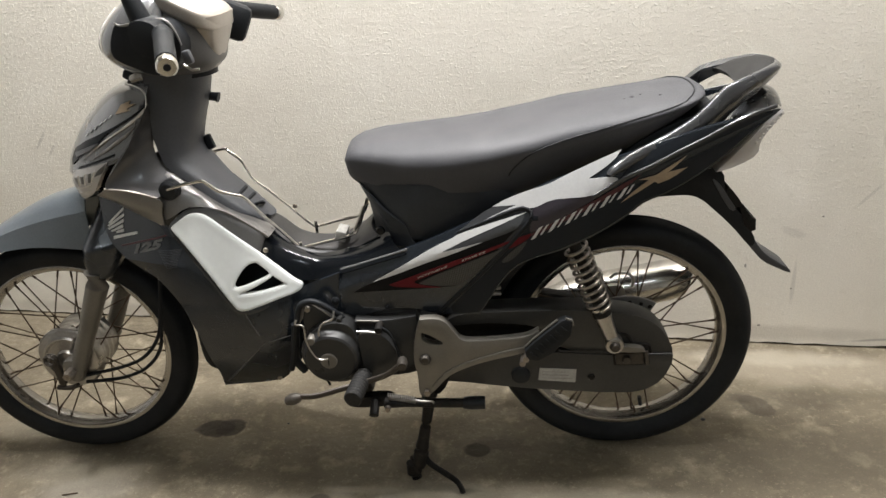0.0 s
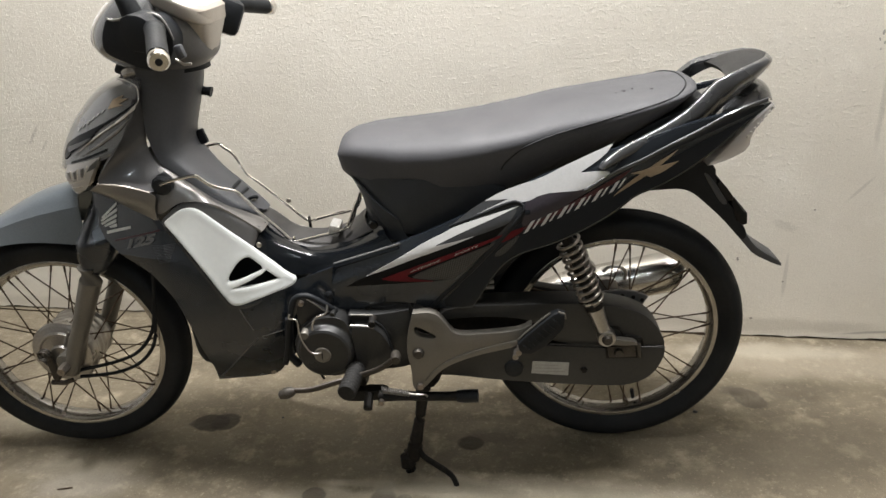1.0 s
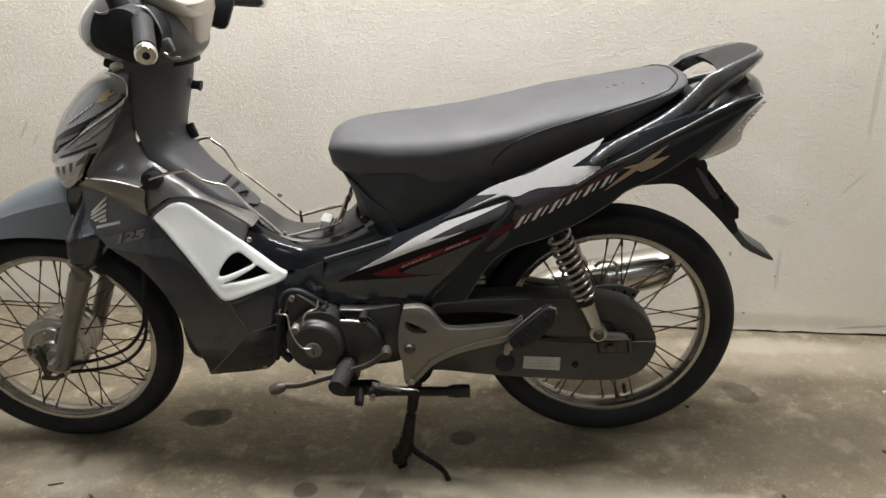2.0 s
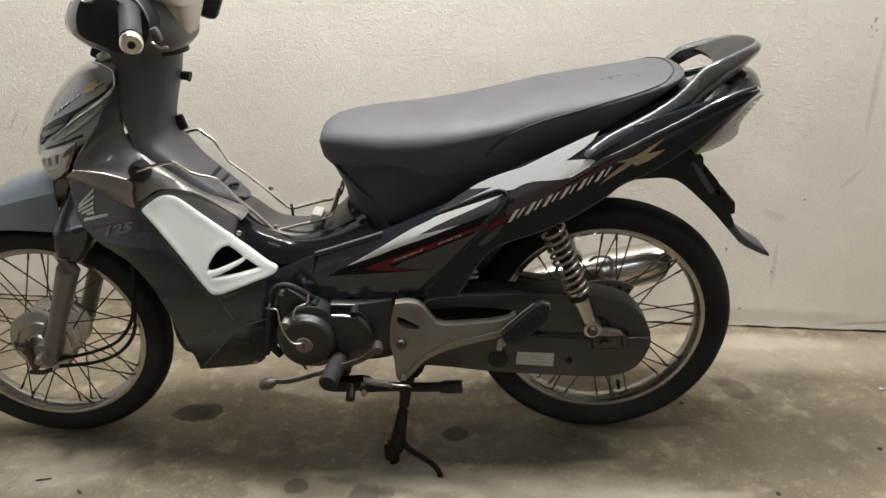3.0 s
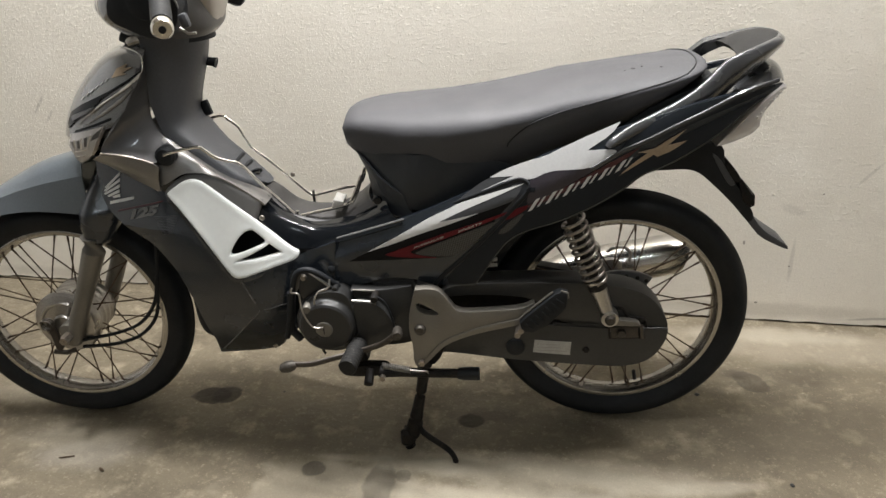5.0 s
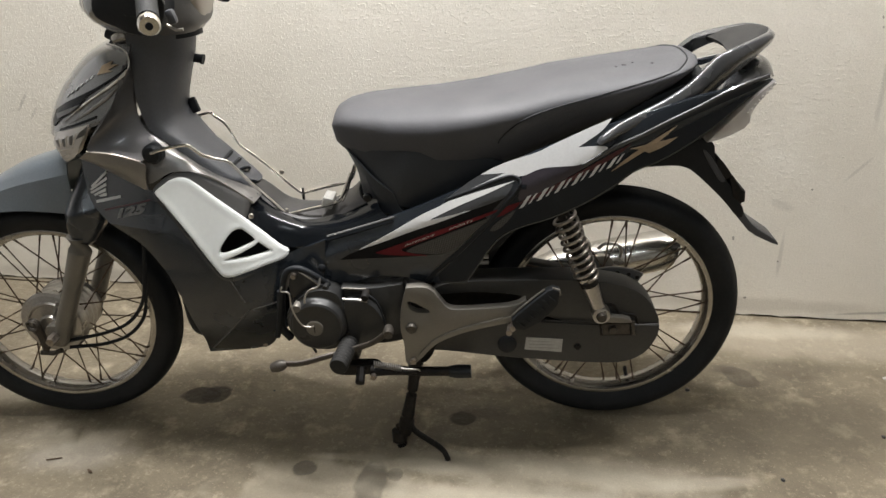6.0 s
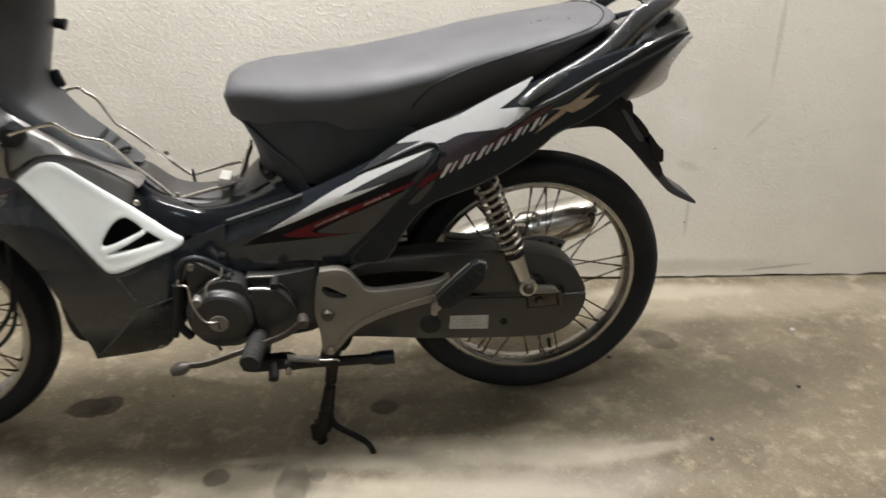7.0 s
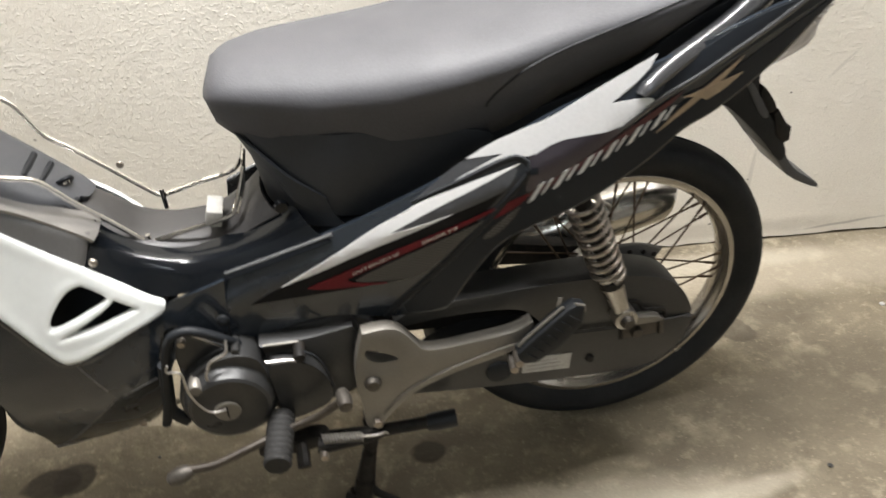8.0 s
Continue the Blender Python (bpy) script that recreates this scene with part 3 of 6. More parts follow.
for turn in (12, 38, 64):
    c, d = math.cos(radians(turn)), math.sin(radians(turn))
    part("brake_rib", tube([(bx + r * c, -0.0575 - 0.006 * (0.07 - r) / 0.04, bz + r * d) for r in (0.032, 0.045, 0.058, 0.067)], 0.004, 8), ALUMINIUM, bike, "cast rib of the brake plate")
for turn in (25, 52, 190):
    part("brake_bolt", lathe([(0.001, -0.064), (0.005, -0.064), (0.006, -0.061), (0.006, -0.054), (0.001, -0.054)], 8, (bx + 0.055 * math.cos(radians(turn)), 0, bz + 0.055 * math.sin(radians(turn)))), DARK_BOLT, bike)
arm = part("brake_arm", slab(cut([(bx - 0.032, 0.30), (bx - 0.015, 0.30), (bx - 0.008, 0.25), (bx - 0.006, 0.222), (bx - 0.024, 0.222), (bx - 0.024, 0.25)], 2), -0.085, -0.075, 0.002), WORN_STEEL, bike, "dirty steel brake arm")
part("arm_spring", tube([(bx - 0.02 + 0.013 * math.cos(a), -0.088 - 0.001 * a, 0.30 + 0.013 * math.sin(a)) for a in np.linspace(0, 15, 50)], 0.002, 6), DARK_BOLT, arm)
part("arm_link", tube([(bx - 0.03, -0.082, 0.218), (bx + 0.0, -0.082, 0.216), (bx + 0.02, -0.08, 0.222)], 0.006, 8), WORN_STEEL, arm)
part("torque_lug", slab(cut([(bx + 0.035, 0.335), (bx + 0.075, 0.33), (bx + 0.085, 0.275), (bx + 0.06, 0.245), (bx + 0.035, 0.26)], 2), -0.075, -0.045, 0.006), ALUMINIUM, bike)
for side in (-1, 1):
    y = side * 0.085
    leg = part("fork_leg", tube([(-1.139, y, 0.517), (-1.143, y, 0.483), (-1.196, y, 0.367), (-1.240, y, 0.272), (-1.251, y, 0.249)], 0.02, 20, radii=[0.0245, 0.0240, 0.0195, 0.0195, 0.018]),
               STEP_SILVER, bike, "silver-grey painted fork leg")
    part("fork_tube", tube([(-1.04, y * 0.35, 0.70), (-1.11, y * 0.6, 0.60), (-1.139, y, 0.517)], 0.013, 16), DARK_STEEL, leg)
    part("fork_foot", slab(cut([(-1.275, 0.30), (-1.225, 0.30), (-1.222, 0.252), (-1.262, 0.247)], 2), y - 0.014, y + 0.014, 0.005), STEP_SILVER, leg)
for k, drop in enumerate((0.0, 0.028)):
    part("brake_cable", rod([(-1.01, -0.06, 0.50), (-1.028, -0.065, 0.40 - drop * 0.3), (-1.045, -0.068, 0.34 - drop), (-1.085, -0.072, 0.292 - drop), (-1.14, -0.075, 0.268 - drop),
                             (-1.2, -0.078, 0.255 - drop * 0.8), (-1.235, -0.08, 0.248 - drop * 0.6)], 0.0042), MATTE_BLACK, bike, "black rubber brake hose")

# -- front mudguard and fork covers
RIDGE = [(-1.585, 0, 0.43), (-1.52, 0, 0.515), (-1.45, 0, 0.564), (-1.385, 0, 0.60), (-1.322, 0, 0.633), (-1.246, 0, 0.667), (-1.15, 0, 0.692)]
BULGE = [(-1.584, -0.022, 0.43), (-1.516, -0.026, 0.515), (-1.446, -0.028, 0.563), (-1.38, -0.030, 0.598), (-1.314, -0.032, 0.628), (-1.24, -0.036, 0.657), (-1.145, -0.038, 0.68)]
FOLD_LINE = [(-1.578, -0.040, 0.428), (-1.508, -0.044, 0.506), (-1.438, -0.047, 0.554), (-1.37, -0.050, 0.586), (-1.30, -0.053, 0.611), (-1.23, -0.058, 0.630), (-1.14, -0.062, 0.648)]
HEM = [(-1.545, -0.050, 0.415), (-1.48, -0.055, 0.49), (-1.42, -0.058, 0.535), (-1.36, -0.060, 0.556), (-1.295, -0.062, 0.566), (-1.23, -0.066, 0.567), (-1.14, -0.070, 0.56)]
fender = part("front_mudguard", skin([RIDGE, BULGE, FOLD_LINE], 30, 4, 0.003, across=True), FENDER_BLUE, bike, "blue-grey glossy front mudguard")
for mirror in (False, True):
    part("mudguard_side", skin([FOLD_LINE, HEM], 30, 5, 0.003, mirror=mirror), FENDER_BLUE, fender, "blue-grey side of the mudguard")
for side in (-1, 1):
    part("fork_cover", shell(cut([(-1.115, 0.72), (-1.122, 0.655), (-1.158, 0.560), (-1.157, 0.518), (-1.138, 0.492), (-1.10, 0.500), (-1.068, 0.565), (-1.045, 0.66), (-1.03, 0.72)], 2),
                             lambda x, z: 0.110 - 0.8 * max(0.0, z - 0.575) - 0.45 * max(0.0, x + 1.115 + 0.3 * (0.6 - z)) - 0.2 * max(0.0, -1.115 - x), 0.02, 0.008, roll=0.014, roll_width=0.018, side=side), GRAPHITE, bike, "dark grey plastic fork cover")

# -- leg shield
SHIELD = cut([(-1.106, 0.700), (-1.106, 0.700), (-1.010, 0.667), (-0.943, 0.638), (-0.930, 0.630), (-0.879, 0.555), (-0.822, 0.476), (-0.792, 0.460), (-0.738, 0.471), (-0.681, 0.486),
              (-0.594, 0.526), (-0.594, 0.526), (-0.604, 0.442), (-0.604, 0.442), (-0.659, 0.452), (-0.686, 0.458), (-0.698, 0.433), (-0.726, 0.305), (-0.707, 0.228), (-0.707, 0.228),
              (-0.722, 0.262), (-0.736, 0.274), (-0.753, 0.238), (-0.782, 0.214), (-0.906, 0.216), (-0.906, 0.216), (-0.894, 0.272), (-0.898, 0.302), (-0.906, 0.426), (-0.959, 0.520), (-1.024, 0.549), (-1.060, 0.572), (-1.092, 0.600)], 2)


def beyond(x, z, a, b):
    """How far x, z lies to the left of the line from a to b."""
    dx, dz = b[0] - a[0], b[1] - a[1]
    return ((z - a[1]) * dx - (x - a[0]) * dz) / math.hypot(dx, dz)


FOLD_TOP, FOLD, FOLD_FRONT, FOLD_REAR = (-0.800, 0.475), (-0.763, 0.378), (-0.904, 0.222), (-0.705, 0.385)
FRONT_SLOPE = 0.2
LOW_SLOPE = FRONT_SLOPE * beyond(*FOLD_FRONT, FOLD, FOLD_TOP) / beyond(*FOLD_FRONT, FOLD_REAR, FOLD)


def shield_width(x, z):
    """The leg shield: a facet turned forwards and one turned under, which meet the flat side at two folds."""
    fade = min(1.0, max(0.0, (0.56 - z) / 0.09))
    return body(x, z) - max(0.0, fade * FRONT_SLOPE * beyond(x, z, FOLD, FOLD_TOP), LOW_SLOPE * beyond(x, z, FOLD_REAR, FOLD))


def fold_plane(a, b):
    return a[0], a[1], a[1] - b[1], b[0] - a[0]


SHIELD_CREASES = [fold_plane(FOLD_TOP, FOLD), fold_plane(FOLD, FOLD_FRONT), fold_plane(FOLD, FOLD_REAR)]
SHIELD_EDGE = cut([(-0.913, 0.455), (-0.915, 0.389), (-0.926, 0.302), (-0.917, 0.272), (-0.878, 0.270), (-0.872, 0.40), (-0.885, 0.46)], 2)
for side in (-1, 1):
    shield = part("leg_shield", shell(SHIELD, shield_width, 0.006, 0.010, side=side, creases=SHIELD_CREASES), GRAPHITE, bike, "dark grey plastic leg shield with a folded lower edge", sharp=12)
    part("shield_edge", shell(SHIELD_EDGE, lambda x, z: shield_width(x, z) - 0.010, 0.012, 0.012, 0.006, 0.010, side=side), MATTE_BLACK, shield, "black inner lip")
    # Pale tubes paint in the highlight along the shield's worn folds
    for a, b in (((-0.792, 0.452), (-0.770, 0.398)), ((-0.765, 0.378), (-0.895, 0.232)), ((-0.757, 0.379), (-0.712, 0.384))):
        pts = [(a[0] + (b[0] - a[0]) * q, a[1] + (b[1] - a[1]) * q) for q in np.linspace(0, 1, 12)]
        part("fold_highlight", tube([(x, side * (shield_width(x, z) - 0.0006), z) for x, z in pts], 0.0016, 6), SATIN_GREY, shield, "pale line for the highlight on the worn fold")
    part("shield_screw", lathe([(0.001, -0.003), (0.005, -0.002), (0.006, 0.0), (0.001, 0.002)], 12, (-0.777, side * (shield_width(-0.777, 0.231) + 0.001), 0.231)), BOLT, shield)
    insert = part("leg_panel", shell(cut([(-0.924, 0.637), (-0.913, 0.644), (-0.893, 0.657), (-0.874, 0.660), (-0.855, 0.655), (-0.815, 0.623), (-0.756, 0.577), (-0.731, 0.550), (-0.691, 0.508), (-0.675, 0.500), (-0.675, 0.490), (-0.688, 0.482), (-0.726, 0.4755), (-0.758, 0.469),
                                          (-0.783, 0.462), (-0.800, 0.463), (-0.810, 0.474), (-0.854, 0.540), (-0.896, 0.597), (-0.924, 0.632)], 2), raised(0.011), 0.010, 0.004, 0.0012, 0.0030, dish=0.0007, dish_width=0.012,
                                     holes=[cut([(-0.766, 0.557), (-0.757, 0.555), (-0.734, 0.531), (-0.742, 0.5255), (-0.777, 0.5135), (-0.800, 0.508), (-0.808, 0.511), (-0.800, 0.528), (-0.781, 0.551)], 1),
                                            cut([(-0.730, 0.525), (-0.730, 0.525), (-0.708, 0.503), (-0.708, 0.503), (-0.724, 0.500), (-0.756, 0.497), (-0.797, 0.4965), (-0.797, 0.4965), (-0.770, 0.506), (-0.739, 0.519)], 1)], side=side), WHITE, bike,
                  "white plastic leg panel with two dark slots")
    part("panel_rim", shell(cut([(-0.936, 0.630), (-0.905, 0.590), (-0.864, 0.534), (-0.820, 0.468), (-0.806, 0.452), (-0.785, 0.449), (-0.745, 0.458), (-0.745, 0.470), (-0.785, 0.465), (-0.800, 0.468), (-0.808, 0.478), (-0.850, 0.543), (-0.892, 0.600), (-0.922, 0.640)], 1), raised(0.005), 0.006, 0.005, 0.004, 0.008, side=side), GRAPHITE, shield, "raised rim round the white panel")
    if side > 0:
        shield.matrix_basis = insert.matrix_basis = pose(0, -0.03, -0.03)
        continue
    part("panel_surround", shell(cut([(-0.935, 0.638), (-0.894, 0.667), (-0.860, 0.671), (-0.821, 0.659), (-0.739, 0.608), (-0.739, 0.608), (-0.754, 0.567), (-0.754, 0.567), (-0.850, 0.640), (-0.88, 0.645), (-0.925, 0.628)], 2),
                                 raised(0.003), 0.005, 0.006, 0.003, 0.006, side=side), SATIN_GREY, bike, "dark grey plastic surround")
part("frame_cover", slab(cut([(-1.02, 0.555), (-0.95, 0.60), (-0.86, 0.62), (-0.72, 0.52), (-0.68, 0.47), (-0.70, 0.42), (-0.74, 0.30), (-0.85, 0.27), (-0.88, 0.33), (-0.88, 0.44), (-0.95, 0.52)], 2), -0.085, 0.085, 0.01), MATTE_BLACK, bike, "black plastic frame cover")

# -- front cowl, signals
def bow(z, x_front, x_back, width, n=17):
    """A level section of a nose, from one side round the front to the other."""
    return [(x_back - (x_back - x_front) * math.cos(a) ** 0.8, -width * math.sin(a), z) for a in np.linspace(math.pi / 2 - 0.01, -math.pi / 2 + 0.01, n)]


def nose(sections, thick=0.004, count=20):
    rows = [bow(*s) for s in sections]
    cols = [glide([r[i] for r in rows], count) for i in range(len(rows[0]))]
    bm = bmesh.new()
    vs = [[bm.verts.new(c) for c in col] for col in cols]
    for i in range(len(vs) - 1):
        for j in range(count - 1):
            bm.faces.new((vs[i][j], vs[i + 1][j], vs[i + 1][j + 1], vs[i][j + 1]))
    bmesh.ops.recalc_face_normals(bm, faces=bm.faces)
    bmesh.ops.solidify(bm, geom=bm.faces[:], thickness=thick)
    return bm


COWL = [(0.742, -1.165, -1.0, 0.135), (0.78, -1.150, -0.985, 0.135), (0.835, -1.112, -0.955, 0.13), (0.885, -1.060, -0.93, 0.12), (0.908, -1.020, -0.925, 0.105), (0.918, -0.985, -0.93, 0.08)]


def cowl_width(extra):
    """Half the width of the front cowl at x, z, plus a little."""
    def at(x, z):
        xf, xb, w = (float(np.interp(z, [s[0] for s in COWL], [s[k] for s in COWL])) for k in (1, 2, 3))
        q = min(1.0, max(0.0, (xb - x) / (xb - xf))) ** 1.25
        return w * math.sqrt(max(0.0, 1 - q * q)) + extra
    return at


cowl_mesh = nose(COWL)
for v in cowl_mesh.verts:
    v.co.z += 0.30 * max(0.0, v.co.x + 1.113) * min(1.0, max(0.0, (0.80 - v.co.z) / 0.058))
cowl = part("front_cowl", cowl_mesh, GRAPHITE_LIT, bike, "glossy dark grey front cowl with vents")
for side in (-1, 1):
    part("cowl_slot", shell([(-1.107, 0.795), (-1.073, 0.813), (-1.033, 0.829), (-0.999, 0.843), (-0.961, 0.862), (-0.930, 0.880), (-0.931, 0.875), (-0.968, 0.855), (-1.020, 0.828), (-1.035, 0.815), (-1.057, 0.803), (-1.082, 0.787), (-1.118, 0.763), (-1.119, 0.772)], cowl_width(0.004), 0.006, 0.006, side=side), GLOSS_BLACK, cowl, "black vent slot")
    part("slot_fin", shell([(-1.103, 0.789), (-1.049, 0.809), (-1.036, 0.812), (-1.058, 0.799), (-1.098, 0.781)], cowl_width(0.007), 0.006, 0.006, side=side), DARK_SILVER, cowl, "grey fin in the slot")
    part("cowl_trim", shell([(-1.083, 0.776), (-1.028, 0.815), (-0.981, 0.841), (-0.950, 0.861), (-0.931, 0.877), (-0.936, 0.865), (-0.963, 0.847), (-1.008, 0.823), (-1.051, 0.797)], cowl_width(0.007), 0.006, 0.004, 0.002, 0.003, side=side), TRIM_SILVER, cowl, "silver trim wing")
    part("cowl_blade", shell([(-1.065, 0.776), (-1.012, 0.808), (-0.975, 0.831), (-0.950, 0.848), (-0.978, 0.822), (-1.020, 0.797)], cowl_width(0.006), 0.005, 0.004, 0.002, 0.003, side=side), SHIELD_SILVER, cowl, "dull silver blade")
    part("cowl_groove", shell([(-1.095, 0.763), (-1.047, 0.778), (-1.007, 0.792), (-1.008, 0.787), (-1.048, 0.773), (-1.099, 0.758)], cowl_width(0.004), 0.006, 0.006, side=side), GLOSS_BLACK, cowl, "dark groove")
    part("cowl_flash", shell([(-0.993, 0.866), (-0.980, 0.883), (-0.959, 0.891), (-0.963, 0.884), (-0.949, 0.885), (-0.969, 0.875), (-0.961, 0.873)], cowl_width(0.003), 0.003, 0.005, side=side), DECAL_GOLD, cowl, "small gold patch")
    for k in range(6):
        x, z = -1.073 + 0.0125 * k, 0.821 + 0.0072 * k
        part("name_strip", shell([(x, z), (x + 0.004, z + 0.002), (x + 0.010, z + 0.0085), (x + 0.006, z + 0.0065)], cowl_width(0.003), 0.003, 0.005, side=side), DECAL_WHITE, cowl)
for s in (-1, 1):
    part("cowl_edge", rod([(-0.987, 0.069 * s, 0.914), (-0.955, 0.096 * s, 0.913), (-0.932, 0.110 * s, 0.903), (-0.929, 0.121 * s, 0.88), (-0.935, 0.125 * s, 0.872)], 0.0014, 6, 20), TRIM_SILVER, cowl, "bright edge of the cowl")
part("cowl_mount", block((-0.985, -0.03, 0.922), (0.035, 0.03, 0.02), 0.006, (0, 25, 0)), MATTE_BLACK, cowl)
part("cowl_mount", block((-0.955, -0.07, 0.925), (0.03, 0.03, 0.02), 0.006, (0, -20, 0)), ALUMINIUM, cowl)
LENS_ROWS = [(0.688, -1.125, -1.108, 0.100), (0.70, -1.135, -1.092, 0.116), (0.716, -1.145, -1.067, 0.130), (0.745, -1.154, -1.046, 0.138), (0.778, -1.15, -1.020, 0.138)]


def brow(bm):
    """Slants the top of a lens down to its front."""
    for v in bm.verts:
        v.co.z = 0.688 + (v.co.z - 0.688) * min(1.0, (0.0545 + 0.26 * (v.co.x + 1.155)) / 0.09)
    return bm


sig = part("indicator_lens", brow(nose(LENS_ROWS, 0.003, 12)), LENS, bike, "clear front indicator lens")
part("reflector", brow(nose([(a + 0.004, b + 0.018, c + 0.002, w - 0.020) for a, b, c, w in LENS_ROWS], 0.003, 10)), LENS_INNER, sig)


def lens_width(x, z):
    xf, xb, w = (float(np.interp(z, [s[0] for s in LENS_ROWS], [s[k] for s in LENS_ROWS])) for k in (1, 2, 3))
    q = min(1.0, max(0.0, (xb - x) / (xb - xf))) ** 1.25
    return w * math.sqrt(max(0.0, 1 - q * q)) + 0.0012


for side in (-1, 1):
    for window in ([(-1.109, 0.742), (-1.099, 0.744), (-1.100, 0.727), (-1.108, 0.724)], [(-1.089, 0.746), (-1.081, 0.749), (-1.084, 0.731), (-1.092, 0.728)], [(-1.069, 0.753), (-1.061, 0.756), (-1.067, 0.736), (-1.074, 0.734)], [(-1.047, 0.760), (-1.026, 0.774), (-1.037, 0.755), (-1.057, 0.747)]):
        part("lens_window", shell(window, lens_width, 0.001, 0.006, side=side), LENS_GAP, sig, "dark gap between the lens ribs")
    for a, c in (((-1.110, 0.718), (-1.068, 0.730)), ((-1.110, 0.708), (-1.078, 0.716)), ((-1.104, 0.697), (-1.088, 0.702)), ((-1.094, 0.748), (-1.099, 0.724)), ((-1.074, 0.754), (-1.083, 0.730)), ((-1.052, 0.760), (-1.066, 0.736))):
        part("lens_rib", tube([(a[0] + (c[0] - a[0]) * q, side * (lens_width(a[0] + (c[0] - a[0]) * q, a[1] + (c[1] - a[1]) * q) + 0.001), a[1] + (c[1] - a[1]) * q) for q in np.linspace(0, 1, 8)], 0.0014, 6), TRIM_SILVER, sig, "bright rib of the lens")

# -- neck, inner shield and tunnel
SPINE = [(-0.838, 0.965), (-0.846, 0.920), (-0.857, 0.876), (-0.875, 0.829), (-0.892, 0.781), (-0.891, 0.754), (-0.866, 0.725), (-0.811, 0.671), (-0.778, 0.634), (-0.752, 0.606)]
SIDE_EDGE = [(-0.930, 0.965), (-0.938, 0.932), (-0.940, 0.869), (-0.944, 0.813), (-0.938, 0.772), (-0.927, 0.742), (-0.882, 0.703), (-0.827, 0.653), (-0.787, 0.630), (-0.762, 0.616)]
EDGE_Y = [0.085, 0.085, 0.085, 0.085, 0.085, 0.085, 0.083, 0.078, 0.066, 0.035]
rails = []
for share, out in ((0.0, 0.0), (0.06, 0.36), (0.24, 0.68), (0.58, 0.92), (1.0, 1.0)):
    rails.append([(a[0] + (b[0] - a[0]) * share, -w * out, a[1] + (b[1] - a[1]) * share) for a, b, w in zip(SPINE, SIDE_EDGE, EDGE_Y)])


def leaned(bm, z0=0.70, z1=0.76, share=0.35):
    """Draws in the far flank of the low tunnel, which falls steeply from its crest."""
    for v in bm.verts:
        if v.co.y > 0:
            v.co.y *= float(np.interp(v.co.z, [z0, z1], [share, 1.0]))
    return bm


part("centre_cover", leaned(skin(rails, 48, 4, 0.006, across=True)), INNER_GREY, bike, "dark grey plastic cover of steering column and tunnel")
for s in (-1,):
    part("cover_seam", tube([(x, s * (y + 0.001), z) for x, y, z in glide([(e[0] + 0.001, w, e[1] + 0.001) for e, w in zip(SIDE_EDGE[3:], EDGE_Y[3:])], 30)], 0.0028, 6), MATTE_BLACK, bike, "black seam round the cover")
part("collar", tube([(-0.885, 0, 0.915), (-0.885, 0, 0.975)], 0.06, 24), MATTE_BLACK, bike, "black steering collar")
for mirror in (False, True):
    part("inner_shield", skin([
        [(-0.935, -0.105, 0.903), (-0.945, -0.088, 0.84), (-0.950, -0.084, 0.78), (-0.930, -0.090, 0.735), (-0.90, -0.105, 0.715)],
        [(-0.934, -0.122, 0.880), (-0.965, -0.118, 0.82), (-0.985, -0.115, 0.765), (-0.955, -0.118, 0.725), (-0.92, -0.122, 0.705)],
        [(-0.938, -0.120, 0.870), (-0.985, -0.133, 0.80), (-1.038, -0.140, 0.728), (-0.985, -0.140, 0.714), (-0.937, -0.138, 0.698)]], 24, 4, 0.004, mirror=mirror), DARK_SILVER, bike, "dark silver inner leg shield")
    part("shield_shoulder", skin([
        [(-1.040, -0.140, 0.722), (-0.985, -0.141, 0.714), (-0.936, -0.139, 0.698), (-0.930, -0.137, 0.69)],
        [(-1.065, -0.125, 0.708), (-1.0, -0.137, 0.690), (-0.948, -0.138, 0.675), (-0.936, -0.136, 0.668)],
        [(-1.088, -0.082, 0.697), (-1.010, -0.112, 0.669), (-0.952, -0.124, 0.642), (-0.940, -0.126, 0.638)]], 16, 4, 0.004, mirror=mirror), SHIELD_SILVER, bike, "dull silver shoulder of the leg shield")
    part("shoulder_edge", tube([(x, -y if mirror else y, z) for x, y, z in glide([(-1.040, -0.142, 0.723), (-0.985, -0.143, 0.7155), (-0.938, -0.141, 0.700)], 12)], 0.0025, 6), CHAMPAGNE, bike)
    slim, drop = (0.45, 0.065) if mirror else (1.0, 0.0)
    part("silver_side_panel", skin([[(x, y * slim, z - drop) for x, y, z in rail] for rail in [
        [(-0.945, -0.080, 0.760), (-0.922, -0.084, 0.740), (-0.879, -0.082, 0.701), (-0.824, -0.078, 0.654), (-0.774, -0.066, 0.624), (-0.735, -0.050, 0.597)],
        [(-0.946, -0.108, 0.728), (-0.916, -0.110, 0.714), (-0.872, -0.105, 0.695), (-0.822, -0.100, 0.660), (-0.757, -0.095, 0.620), (-0.733, -0.085, 0.600)],
        [(-0.955, -0.124, 0.690), (-0.925, -0.124, 0.680), (-0.878, -0.116, 0.682), (-0.822, -0.111, 0.662), (-0.750, -0.108, 0.616), (-0.733, -0.102, 0.600)],
        [(-0.960, -0.122, 0.650), (-0.931, -0.127, 0.650), (-0.885, -0.121, 0.671), (-0.821, -0.117, 0.661), (-0.745, -0.118, 0.611), (-0.735, -0.118, 0.600)]]], 30, 4, 0.004, mirror=mirror), SHIELD_SILVER, bike, "dull silver side panel of the tunnel")
